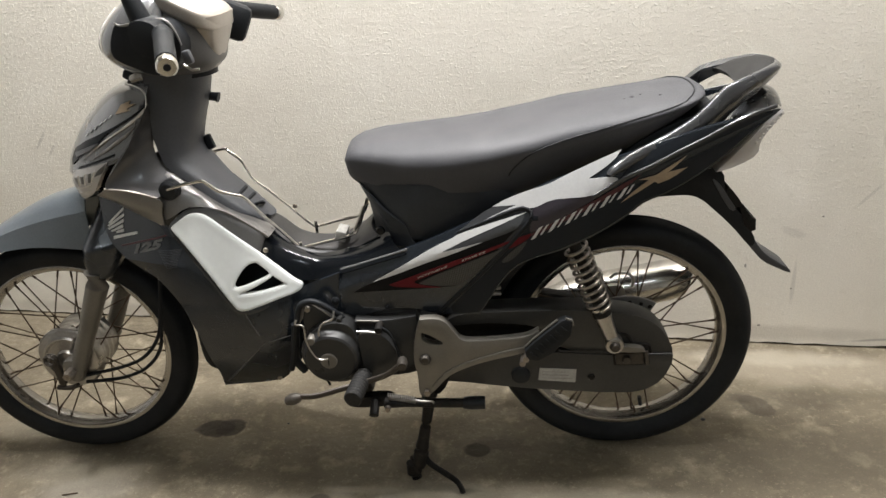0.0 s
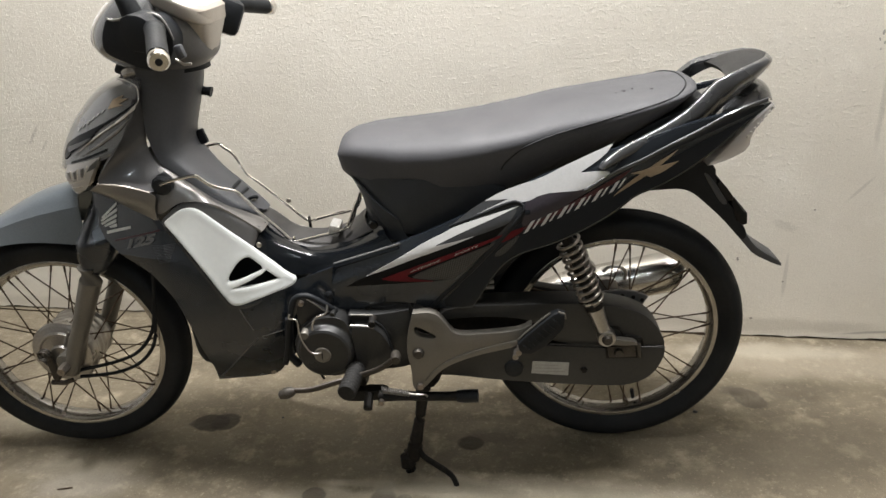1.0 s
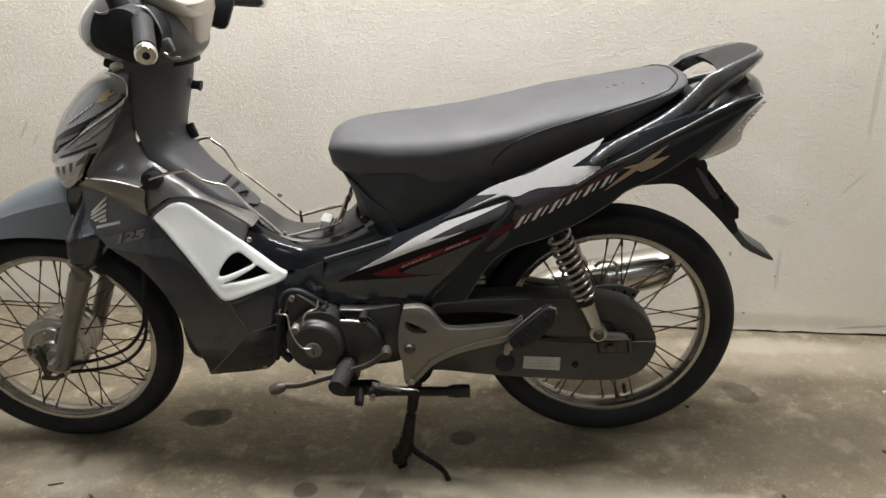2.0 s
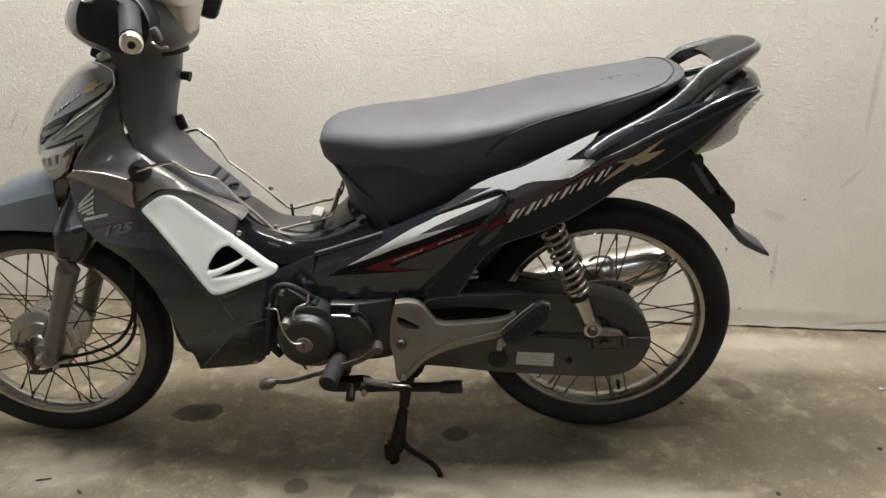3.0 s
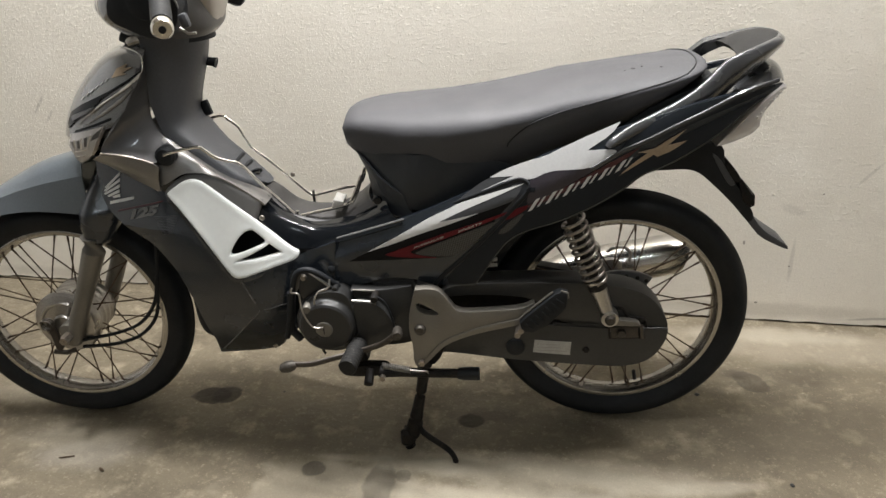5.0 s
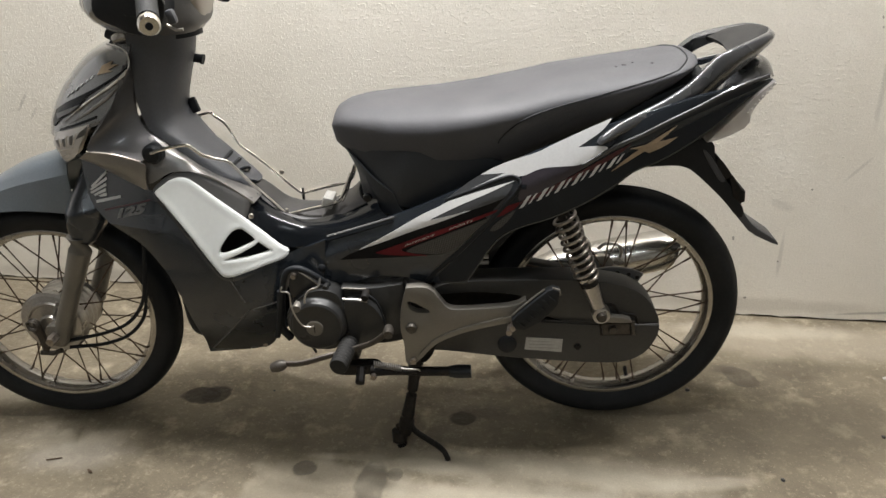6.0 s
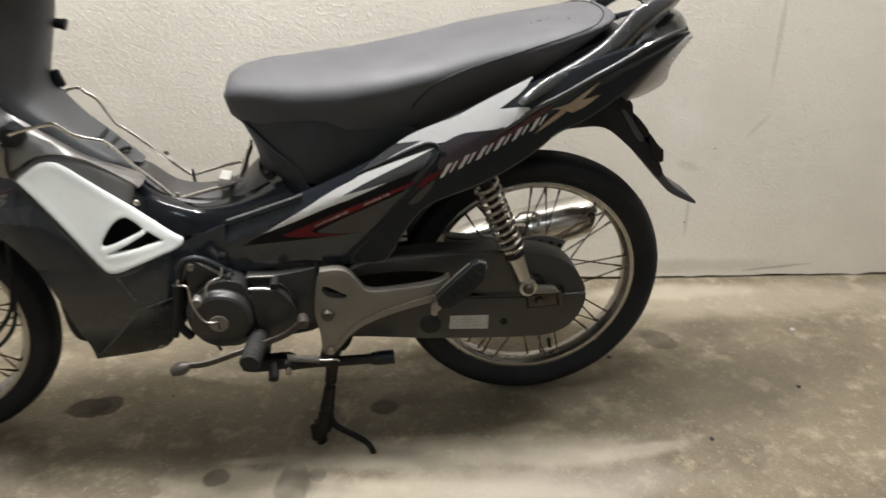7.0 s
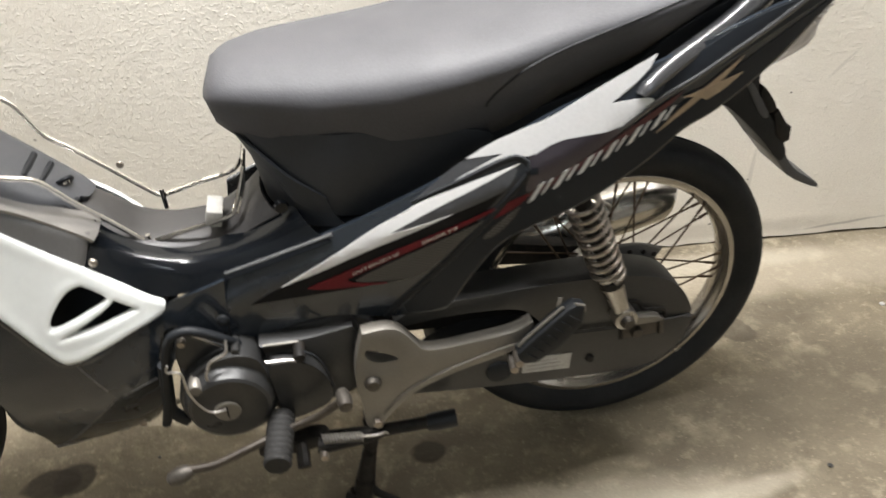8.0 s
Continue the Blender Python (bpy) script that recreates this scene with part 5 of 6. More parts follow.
side_cover = None
for s in (-1, 1):
    cov = part("side_cover", shell(SIDE, side_width, 0.006, 0.012, side=s), GRAPHITE, bike, "dark grey side cover with white and red stripes")
    for nm, outline, material, lift, lab in (
        ("dark_wedge", [(-0.568, 0.482), (-0.568, 0.482), (-0.536, 0.502), (-0.475, 0.527), (-0.404, 0.558), (-0.335, 0.589), (-0.291, 0.606), (-0.232, 0.634), (-0.232, 0.634), (-0.281, 0.577), (-0.339, 0.509), (-0.408, 0.499), (-0.490, 0.490)], DECAL_DARK, 0.0008, "dark carbon-look stripe"),
        ("grey_wedge", [(-0.377, 0.580), (-0.377, 0.580), (-0.323, 0.612), (-0.263, 0.640), (-0.218, 0.664), (-0.218, 0.655), (-0.232, 0.634), (-0.242, 0.628), (-0.300, 0.6035)], DECAL_GREY, 0.0016, "grey fading stripe"),
        ("grey_flash", [(-0.345, 0.621), (-0.339, 0.625), (-0.300, 0.656), (-0.278, 0.670), (-0.236, 0.678), (-0.262, 0.664), (-0.292, 0.646)], DECAL_GREY, 0.0014, "dark grey flash"),
        ("upper_panel", [(-0.202, 0.672), (-0.202, 0.672), (-0.168, 0.690), (-0.095, 0.693), (-0.060, 0.708), (-0.030, 0.722), (-0.030, 0.722), (-0.090, 0.686), (-0.142, 0.656), (-0.195, 0.630), (-0.210, 0.624), (-0.203, 0.656)], DECAL_PURPLE, 0.0016, "glossy purple-black stripe"),
        ("rear_panel", [(-0.204, 0.664), (-0.208, 0.645), (-0.243, 0.600), (-0.282, 0.555), (-0.328, 0.500), (-0.380, 0.442), (-0.312, 0.441), (-0.298, 0.463), (-0.268, 0.516), (-0.242, 0.552), (-0.205, 0.573), (-0.150, 0.588), (-0.088, 0.614), (-0.026, 0.650), (0.003, 0.676), (0.049, 0.687), (0.110, 0.717), (0.162, 0.750), (0.203, 0.785), (0.240, 0.806), (0.10, 0.752), (0.0, 0.712), (-0.08, 0.680), (-0.15, 0.648)], PANEL_BLACK, 0.0013, "black rear part"),
        # The recess above the ridge is only dark colour laid on the cover
        ("recess_shade", [(-0.046, 0.716), (-0.02, 0.750), (0.05, 0.785), (0.114, 0.800), (0.2, 0.812), (0.255, 0.819), (0.216, 0.802), (0.125, 0.774), (0.018, 0.738)], PANEL_BLACK, 0.0013, "black band painted for the dark recess"),
        ("white_stripe", [(-0.524, 0.508), (-0.524, 0.508), (-0.450, 0.553), (-0.397, 0.587), (-0.356, 0.608), (-0.343, 0.617), (-0.301, 0.634), (-0.258, 0.650), (-0.214, 0.665), (-0.214, 0.665), (-0.263, 0.640), (-0.323, 0.611), (-0.379, 0.580), (-0.379, 0.580),
                          (-0.346, 0.589), (-0.298, 0.605), (-0.298, 0.605), (-0.358, 0.577), (-0.416, 0.554), (-0.475, 0.527)], DECAL_WHITE, 0.0022, "silver-white flash"),
        ("silver_flash", [(-0.277, 0.671), (-0.277, 0.671), (-0.246, 0.689), (-0.204, 0.705), (-0.176, 0.713), (-0.141, 0.730), (-0.090, 0.752), (-0.039, 0.772), (-0.039, 0.772), (-0.054, 0.752), (-0.099, 0.724), (-0.099, 0.724), (-0.055, 0.726), (-0.043, 0.722), (-0.065, 0.706), (-0.095, 0.693),
                          (-0.132, 0.691), (-0.168, 0.688), (-0.202, 0.671), (-0.220, 0.676), (-0.247, 0.668), (-0.293, 0.646), (-0.293, 0.646), (-0.263, 0.662), (-0.232, 0.677), (-0.232, 0.677)], DECAL_SILVER, 0.0020, "bright silver flash"),
        ("red_stripe", [(-0.491, 0.503), (-0.491, 0.503), (-0.440, 0.526), (-0.359, 0.561), (-0.281, 0.594), (-0.243, 0.611), (-0.248, 0.604), (-0.286, 0.585), (-0.359, 0.550), (-0.423, 0.521), (-0.441, 0.513), (-0.425, 0.506), (-0.373, 0.502), (-0.431, 0.500), (-0.477, 0.4995)], DECAL_RED, 0.0024, "red stripe"),
        ("red_patch", [(-0.254, 0.594), (-0.235, 0.614), (-0.205, 0.625), (-0.205, 0.625), (-0.209, 0.614), (-0.243, 0.593)], DECAL_RED, 0.0024, "dark red stripe"),
        ("carbon_patch", [(-0.428, 0.513), (-0.360, 0.546), (-0.286, 0.580), (-0.256, 0.595), (-0.256, 0.595), (-0.281, 0.570), (-0.339, 0.512), (-0.373, 0.505), (-0.425, 0.507)], CARBON, 0.0024, "hatched carbon-look patch"),
        ("carbon_patch", [(-0.266, 0.562), (-0.240, 0.590), (-0.211, 0.612), (-0.222, 0.590), (-0.247, 0.564)], CARBON, 0.0024, "hatched carbon-look patch"),
        ("red_shade", [(-0.209, 0.623), (-0.153, 0.650), (-0.090, 0.683), (-0.039, 0.711), (-0.003, 0.728), (-0.003, 0.728), (-0.023, 0.710), (-0.080, 0.677), (-0.142, 0.647), (-0.202, 0.617)], DECAL_MAROON, 0.0020, "dark red stripe")):
        part(nm, shell(cut(outline, 1), on_side(lift), 0.0008, 0.012, side=s), material, cov, lab)
    seam = [(-0.347, 0.619), (-0.290, 0.643), (-0.247, 0.662), (-0.221, 0.671), (-0.2075, 0.667), (-0.204, 0.659), (-0.210, 0.645), (-0.232, 0.619), (-0.270, 0.574), (-0.316, 0.521), (-0.364, 0.472), (-0.393, 0.438)]
    part("black_moulding", tube([(x, s * (side_width(x, z) + 0.001), z) for x, _, z in glide([(x, 0, z) for x, z in seam], 60)], 0.0048, 8, flat=0.6, radii=[0.002 + 0.0028 * min(1.0, k / 14) for k in range(60)]), MATTE_BLACK, cov, "black rubber moulding")
    for k in range(6):
        x, z = -0.206 + 0.0318 * k, 0.611 + 0.0142 * k
        tall = 1.0 - 0.03 * k
        for bar in ([(0.0, 0.0), (0.32, 0.02), (0.40, 1.0), (0.08, 1.0)], [(0.62, 0.10), (0.80, 0.11), (0.88, 0.92), (0.70, 0.90)]):
            part("name_bar", shell([(x + 0.0250 * u + 0.0125 * v * tall, z + 0.0112 * u + 0.0235 * v * tall) for u, v in bar], on_side(0.0030), 0.0008, 0.012, side=s), DECAL_WHITE, cov)
    # Lighter paint on the rolled edge stands for its reflection
    part("cover_edge", tube([(x, s * (side_width(x, z) + 0.0005), z) for x, _, z in glide([(-0.592, 0, 0.527), (-0.54, 0, 0.545), (-0.49, 0, 0.563), (-0.448, 0, 0.579)], 20)], 0.0026, 8), GRAPHITE_LIT, cov, "rolled edge in lighter paint for its highlight")
    part("name_flash", shell(cut([(-0.038, 0.676), (-0.038, 0.676), (-0.012, 0.700), (0.029, 0.727), (0.080, 0.754), (0.080, 0.754), (0.055, 0.732), (0.024, 0.712), (-0.007, 0.694)], 1), on_side(0.0028), 0.0008, 0.012, side=s), DECAL_GOLD, cov, "gold flash")
    part("name_flash", shell(cut([(-0.007, 0.718), (-0.007, 0.718), (0.023, 0.724), (0.083, 0.732), (0.083, 0.732), (0.056, 0.715), (0.030, 0.707), (0.030, 0.707), (0.015, 0.715)], 1), on_side(0.0036), 0.0008, 0.012, side=s), DECAL_GOLD, cov)
    part("plug", lathe([(0.001, -0.004), (0.008, 0.0), (0.009, 0.004), (0.001, 0.005)], 16, (0, 0, 0)), MATTE_BLACK, cov, "round black plug", pose(-0.607, s * (side_width(-0.607, 0.463) + 0.003), 0.463, 0, 0, 0 if s < 0 else 180))
    part("shield_seam", tube([(x, s * (side_width(x, z) + 0.0006), z) for x, z in ((-0.594, 0.526), (-0.598, 0.50), (-0.602, 0.46), (-0.603, 0.425))], 0.0012, 5), MATTE_BLACK, cov)


def lettering(text, start, along, up, height, width_at, material, parent, label="", bold=0.0):
    """Words laid on the bodywork: start, reading direction and letter-up as (x, z)."""
    data = bpy.data.curves.new("letters", "FONT")
    data.body, data.size, data.offset, data.shear = text, 1.0, bold, 0.1
    ob = new("letters", data)
    me = bpy.data.meshes.new_from_object(ob.evaluated_get(bpy.context.evaluated_depsgraph_get()))
    bpy.data.objects.remove(ob)
    bm = bmesh.new()
    bm.from_mesh(me)
    ax, az = along
    for v in bm.verts:
        x = start[0] + v.co.x * ax * height[0] + v.co.y * up[0] * height[1]
        z = start[1] + v.co.x * az * height[0] + v.co.y * up[1] * height[1]
        v.co = (x, -width_at(x, z), z)
    out = bmesh.ops.extrude_face_region(bm, geom=bm.faces[:], use_keep_orig=True)
    for v in out["geom"]:
        if isinstance(v, bmesh.types.BMVert):
            v.co.y += 0.0006
    return part("lettering", bm, material, parent, label)


near_cover = [o for o in bike.children if o.name.startswith("side_cover")][0]
lettering("INTENSIVE", (-0.431, 0.5205), (0.910, 0.414), (0.25, 0.95), (0.0142, 0.0066), on_side(0.0036), TRIM_SILVER, near_cover, "pale words on the red stripe")
lettering("SPORTS", (-0.341, 0.5615), (0.910, 0.414), (0.25, 0.95), (0.0148, 0.0066), on_side(0.0036), TRIM_SILVER, near_cover, "pale words on the red stripe")
near_shield = [o for o in bike.children if o.name.startswith("leg_shield")][0]
lettering("125", (-1.030, 0.572), (0.975, 0.27), (0.30, 0.95), (0.0515, 0.0265), lambda x, z: shield_width(x, z) + 0.0018, DECAL_PALE, near_shield, "grey number on the leg shield", 0.05)
for s, sh in zip((-1, 1), [o for o in bike.children if o.name.startswith("leg_shield")]):
    on_shield = lambda x, z: shield_width(x, z) + 0.0018
    for a, b, c in ((-1.083, 0.630, (-1.040, 0.665)), (-1.086, 0.6235, (-1.041, 0.6525)), (-1.086, 0.6175, (-1.043, 0.6405)), (-1.078, 0.6140, (-1.045, 0.6300)), (-1.065, 0.6135, (-1.044, 0.6215))):
        part("feather_bar", shell([(a, b), c, (c[0], c[1] - 0.0062), (a + 0.004, b - 0.0025)], on_shield, 0.0012, 0.010, side=s), DECAL_WHITE, sh)
    part("badge_bar", shell([(-1.072, 0.5975), (-1.0085, 0.6150), (-1.0085, 0.6205), (-1.0715, 0.6035)], on_shield, 0.0008, 0.010, side=s), DECAL_WHITE, sh, "pale badge")
    part("red_pinstripe", shell([(-1.052, 0.585), (-0.938, 0.617), (-0.938, 0.620), (-1.053, 0.588)], on_shield, 0.0008, 0.010, side=s), DECAL_MAROON, sh)
    # Highlight on the shield's upper edge, put in as a pale tube
    part("edge_highlight", tube([(x, s * (shield_width(x, z) + 0.001), z) for x, _, z in glide([(-1.086, 0, 0.694), (-1.05, 0, 0.682), (-1.010, 0, 0.6665), (-0.97, 0, 0.650), (-0.946, 0, 0.639)], 16)], 0.003, 6), CHAMPAGNE, sh, "pale line painting the highlight along the edge")
    for k in range(12):
        z = 0.590 - 0.0031 * k
        a, c = -0.960 + 0.0014 * k, -0.908 - 0.0012 * k
        part("grille_line", shell([(a, z - 0.004), (c, z), (c, z + 0.0011), (a, z - 0.0029)], on_shield, 0.0006, 0.010, side=s), DECAL_GREY, sh)

# -- tail
part("tail_cowl", skin([
    [(0.06, 0, 0.780), (0.13, 0, 0.802), (0.20, 0, 0.830), (0.25, 0, 0.845), (0.276, 0, 0.835), (0.285, 0, 0.820)],
    [(0.06, -0.08, 0.776), (0.13, -0.07, 0.797), (0.20, -0.055, 0.824), (0.25, -0.038, 0.838), (0.274, -0.025, 0.829), (0.284, -0.015, 0.817)],
    [(0.05, -0.135, 0.770), (0.13, -0.112, 0.790), (0.20, -0.088, 0.806), (0.25, -0.064, 0.816), (0.276, -0.040, 0.814), (0.283, -0.030, 0.808)]], 24, 4, 0.004, across=True), TAIL_PAINT, bike, "glossy dark grey tail cowl")
for s in (-1, 1):
    part("tail_ridge", tube([(x, s * (side_width(x, z) + 0.001), z) for x, y, z in glide([(-0.091, 0, 0.6905), (-0.039, 0, 0.720), (0.012, 0, 0.740), (0.063, 0, 0.762), (0.116, 0, 0.782), (0.168, 0, 0.804), (0.211, 0, 0.8175), (0.250, 0, 0.826)], 40)], 0.0042, 8, flat=0.6), TAIL_PAINT, bike, "glossy grey ridge along the tail")
GRAB_TOP = [(-0.066, -0.178, 0.732), (-0.056, -0.177, 0.745), (-0.019, -0.164, 0.767), (0.023, -0.149, 0.783), (0.066, -0.133, 0.800), (0.108, -0.117, 0.823), (0.144, -0.105, 0.855), (0.159, -0.099, 0.867), (0.181, -0.092, 0.875), (0.214, -0.077, 0.885), (0.244, -0.059, 0.893), (0.262, -0.033, 0.895), (0.268, 0, 0.895)]
GRAB_LOW = [(-0.061, -0.172, 0.725), (-0.049, -0.168, 0.723), (-0.016, -0.157, 0.729), (0.016, -0.146, 0.738), (0.049, -0.133, 0.747), (0.115, -0.109, 0.769), (0.152, -0.096, 0.795), (0.167, -0.091, 0.809), (0.188, -0.084, 0.826), (0.222, -0.066, 0.845), (0.254, -0.049, 0.868), (0.272, -0.028, 0.876), (0.278, 0, 0.878)]
GRAB_MID = [(a[0] * 0.62 + b[0] * 0.38 + 0.004, a[1] * 0.62 + b[1] * 0.38 - 0.009 * (1 if a[1] else 0), a[2] * 0.62 + b[2] * 0.38) for a, b in zip(GRAB_TOP, GRAB_LOW)]
GRAB_INNER = [(x - 0.004, y + 0.016 * (1 if y else 0), z - 0.006) for x, y, z in GRAB_TOP]
grab = None
for mirror in (False, True):
    rise = 0.45 if mirror else 0.0
    low = [tuple(b[k] + (a[k] - b[k]) * rise for k in range(3)) for a, b in zip(GRAB_TOP, GRAB_LOW)]
    blade = part("grab_rail", skin([GRAB_INNER, GRAB_TOP, low] if mirror else [GRAB_INNER, GRAB_TOP, GRAB_MID, low], 60, 5, 0.006, mirror=mirror), TAIL_PAINT, bike, "glossy dark grey plastic grab rail")
    grab = grab or blade
part("grab_plate", skin([[(0.176, -0.088, 0.864), (0.21, -0.076, 0.880), (0.245, -0.055, 0.890), (0.264, -0.024, 0.893)], [(0.180, -0.045, 0.868), (0.21, -0.04, 0.886), (0.245, -0.03, 0.896), (0.268, -0.012, 0.894)],
                         [(0.184, 0, 0.868), (0.212, 0, 0.888), (0.245, 0, 0.898), (0.270, 0, 0.894)]], 14, 4, 0.010, across=True), PEG_RUBBER, grab, "broad dark grab plate")
lens = part("tail_light", slab(cut([(0.272, 0.812), (0.274, 0.804), (0.258, 0.784), (0.237, 0.752), (0.236, 0.724), (0.20, 0.703), (0.158, 0.690), (0.165, 0.70), (0.188, 0.722), (0.217, 0.757)], 1), -0.072, 0.072, 0.006), LENS, bike, "clear tail and indicator lens")
part("reflector", slab(cut([(0.258, 0.790), (0.232, 0.752), (0.230, 0.727), (0.195, 0.709), (0.168, 0.695), (0.195, 0.727), (0.222, 0.759)], 2), -0.062, 0.062, 0.008), LENS_INNER, lens)
for k in range(8):
    x, z = 0.2715 - 0.0060 * k, 0.8045 - 0.0079 * k
    for s in (-1, 1):
        part("lens_bead", lathe([(0.0003, -0.003), (0.0022, -0.002), (0.0029, 0), (0.0022, 0.002), (0.0003, 0.003)], 8, (x, s * 0.0725, z)), TRIM_SILVER, lens, "bright bead")
part("seat_tail_cover", slab(cut([(-0.06, 0.715), (-0.01, 0.760), (0.05, 0.795), (0.11, 0.818), (0.145, 0.828), (0.16, 0.812), (0.10, 0.765), (0.03, 0.725)], 2), -0.10, 0.10, 0.01), MATTE_BLACK, bike, "black cover behind the seat")
def tapered(bm, x0, x1, share):
    """Narrows a mesh in y from x0 on, to that share at x1."""
    for v in bm.verts:
        v.co.y *= 1 - (1 - share) * min(1.0, max(0.0, (v.co.x - x0) / (x1 - x0)))
    return bm


guard = part("rear_mudguard", slab(cut([(0.04, 0.635), (0.057, 0.66), (0.117, 0.690), (0.183, 0.690), (0.187, 0.650), (0.193, 0.634), (0.213, 0.606), (0.234, 0.580), (0.249, 0.556), (0.262, 0.530), (0.252, 0.514), (0.215, 0.560), (0.166, 0.607), (0.139, 0.630), (0.112, 0.637), (0.065, 0.634)], 2), -0.045, 0.045, 0.004), MATTE_BLACK, bike, "black plastic rear mudguard")
part("mud_flap", tapered(slab(cut([(0.238, 0.556), (0.249, 0.548), (0.271, 0.514), (0.290, 0.494), (0.318, 0.475), (0.343, 0.458), (0.345, 0.449), (0.345, 0.449), (0.329, 0.455), (0.280, 0.482), (0.261, 0.505), (0.226, 0.546)], 1), -0.0445, 0.0445, 0.002), 0.24, 0.345, 0.72), INNER_GREY, guard, "dusty dark grey mud flap")
part("plate_bracket", slab(cut([(0.190, 0.640), (0.193, 0.652), (0.196, 0.651), (0.208, 0.638), (0.223, 0.618), (0.223, 0.608), (0.210, 0.606)], 1), -0.046, 0.046, 0.002), DARK_STEEL, guard, "black plate bracket")
part("plate_bracket", slab([(0.221, 0.606), (0.228, 0.611), (0.249, 0.582), (0.256, 0.579), (0.258, 0.556), (0.249, 0.552), (0.233, 0.567)], -0.047, 0.047, 0.002), DARK_STEEL, guard, "black plate bracket")
part("guard_rib", slab(cut([(0.160, 0.672), (0.176, 0.660), (0.192, 0.636), (0.216, 0.602), (0.204, 0.598), (0.184, 0.628), (0.168, 0.655)], 1), -0.0466, -0.04, 0.001), INNER_GREY, guard, "lighter grey rib of the mudguard")
arcs = []
for y, r in ((-0.066, 0.300), (-0.058, 0.314), (0, 0.322)):
    arcs.append([(r * math.cos(radians(a)), y, 0.289 + r * math.sin(radians(a))) for a in range(98, 196, 12)])
part("inner_mudguard", skin(arcs, 30, 3, 0.004, across=True), MATTE_BLACK, bike, "black inner mudguard")
part("battery_case", slab(cut([(-0.49, 0.455), (-0.495, 0.548), (-0.40, 0.595), (-0.30, 0.655), (-0.15, 0.705), (0.0, 0.745), (0.03, 0.70), (-0.06, 0.615), (-0.20, 0.545), (-0.27, 0.455)], 2), -0.110, 0.110, 0.01), MATTE_BLACK, bike)
for z in (0.462, 0.475):
    part("frame_tube", tube([(-0.34, -0.125, z), (-0.265, -0.125, z + 0.002)], 0.0045, 8), ALUMINIUM, bike)

# -- engine
crank = part("crankcase", slab(cut([(-0.67, 0.44), (-0.56, 0.455), (-0.44, 0.43), (-0.40, 0.40), (-0.41, 0.30), (-0.47, 0.27), (-0.60, 0.27), (-0.66, 0.30), (-0.69, 0.37)], 2), -0.13, 0.10, 0.012), ENGINE_GREY, bike, "grey painted crankcase")
gen = part("generator_cover", lathe([(0.001, -0.200), (0.050, -0.200), (0.0545, -0.1975), (0.0585, -0.187), (0.0600, -0.184), (0.0645, -0.180), (0.067, -0.172), (0.068, -0.125)], 56, (-0.618, 0, 0.357)), ENGINE_GREY, bike, "round grey generator cover", sharp=14)
part("cap", lathe([(0.001, -0.203), (0.016, -0.203), (0.0178, -0.2015), (0.0178, -0.196), (0.001, -0.196)], 28, (-0.622, 0, 0.355)), STEP_SILVER, gen, "slotted silver inspection cap")
part("cap_slot", block((-0.622, -0.2032, 0.355), (0.0022, 0.002, 0.020), 0.0004), DARK_STEEL, gen)
part("cap", lathe([(0.001, -0.200), (0.008, -0.200), (0.0095, -0.198), (0.0095, -0.175), (0.001, -0.175)], 22, (-0.655, 0, 0.400)), STEP_SILVER, gen)
part("cover_rim", slab(cut([(-0.662, 0.405), (-0.640, 0.425), (-0.612, 0.434), (-0.585, 0.432), (-0.567, 0.418), (-0.560, 0.37), (-0.562, 0.31), (-0.60, 0.287), (-0.65, 0.30), (-0.682, 0.345), (-0.680, 0.385)], 2), -0.182, -0.125, 0.014, segments=3), ENGINE_GREY, gen, "domed engine side cover")
sprocket = part("sprocket_cover", slab(cut([(-0.567, 0.428), (-0.567, 0.428), (-0.506, 0.428), (-0.440, 0.438), (-0.440, 0.438), (-0.430, 0.410), (-0.427, 0.383), (-0.436, 0.328), (-0.473, 0.308), (-0.514, 0.296), (-0.552, 0.296), (-0.556, 0.36), (-0.560, 0.41)], 1), -0.166, -0.12, 0.008), ENGINE_GREY, bike, "grey sprocket cover")
part("cover_rib", slab(cut([(-0.562, 0.412), (-0.534, 0.411), (-0.506, 0.403), (-0.486, 0.376), (-0.477, 0.338), (-0.488, 0.318), (-0.528, 0.302), (-0.552, 0.302), (-0.557, 0.36)], 2), -0.186, -0.155, 0.008, segments=3), ENGINE_GREY, sprocket, "raised round cover")
part("cover_slot", slab([(-0.561, 0.428), (-0.520, 0.424), (-0.521, 0.4155), (-0.562, 0.4155)], -0.1675, -0.164, 0), DARK_STEEL, sprocket, "dark slot")
# Paler metal stands for the highlight along the cover's upper edge
part("cover_highlight_lip", tube([(-0.562, -0.182, 0.4125), (-0.535, -0.183, 0.4115), (-0.512, -0.183, 0.407)], 0.0028, 8), ALUMINIUM, sprocket, "lip in paler metal for its highlight")
part("cover_lip", tube([(-0.562, -0.167, 0.4295), (-0.535, -0.168, 0.429), (-0.515, -0.168, 0.428)], 0.0018, 8), STEP_SILVER, sprocket, "lip in paler metal for its highlight")
part("cover_bolt", lathe([(0.001, -0.194), (0.007, -0.194), (0.0085, -0.190), (0.0085, -0.16), (0.001, -0.16)], 10, (-0.515, 0, 0.420)), DARK_STEEL, sprocket)
part("cover_wire", rod([(-0.512, -0.186, 0.426), (-0.495, -0.186, 0.412), (-0.484, -0.187, 0.385), (-0.478, -0.187, 0.352)], 0.0022, 6, 20), MATTE_BLACK, sprocket, "thin black cable")
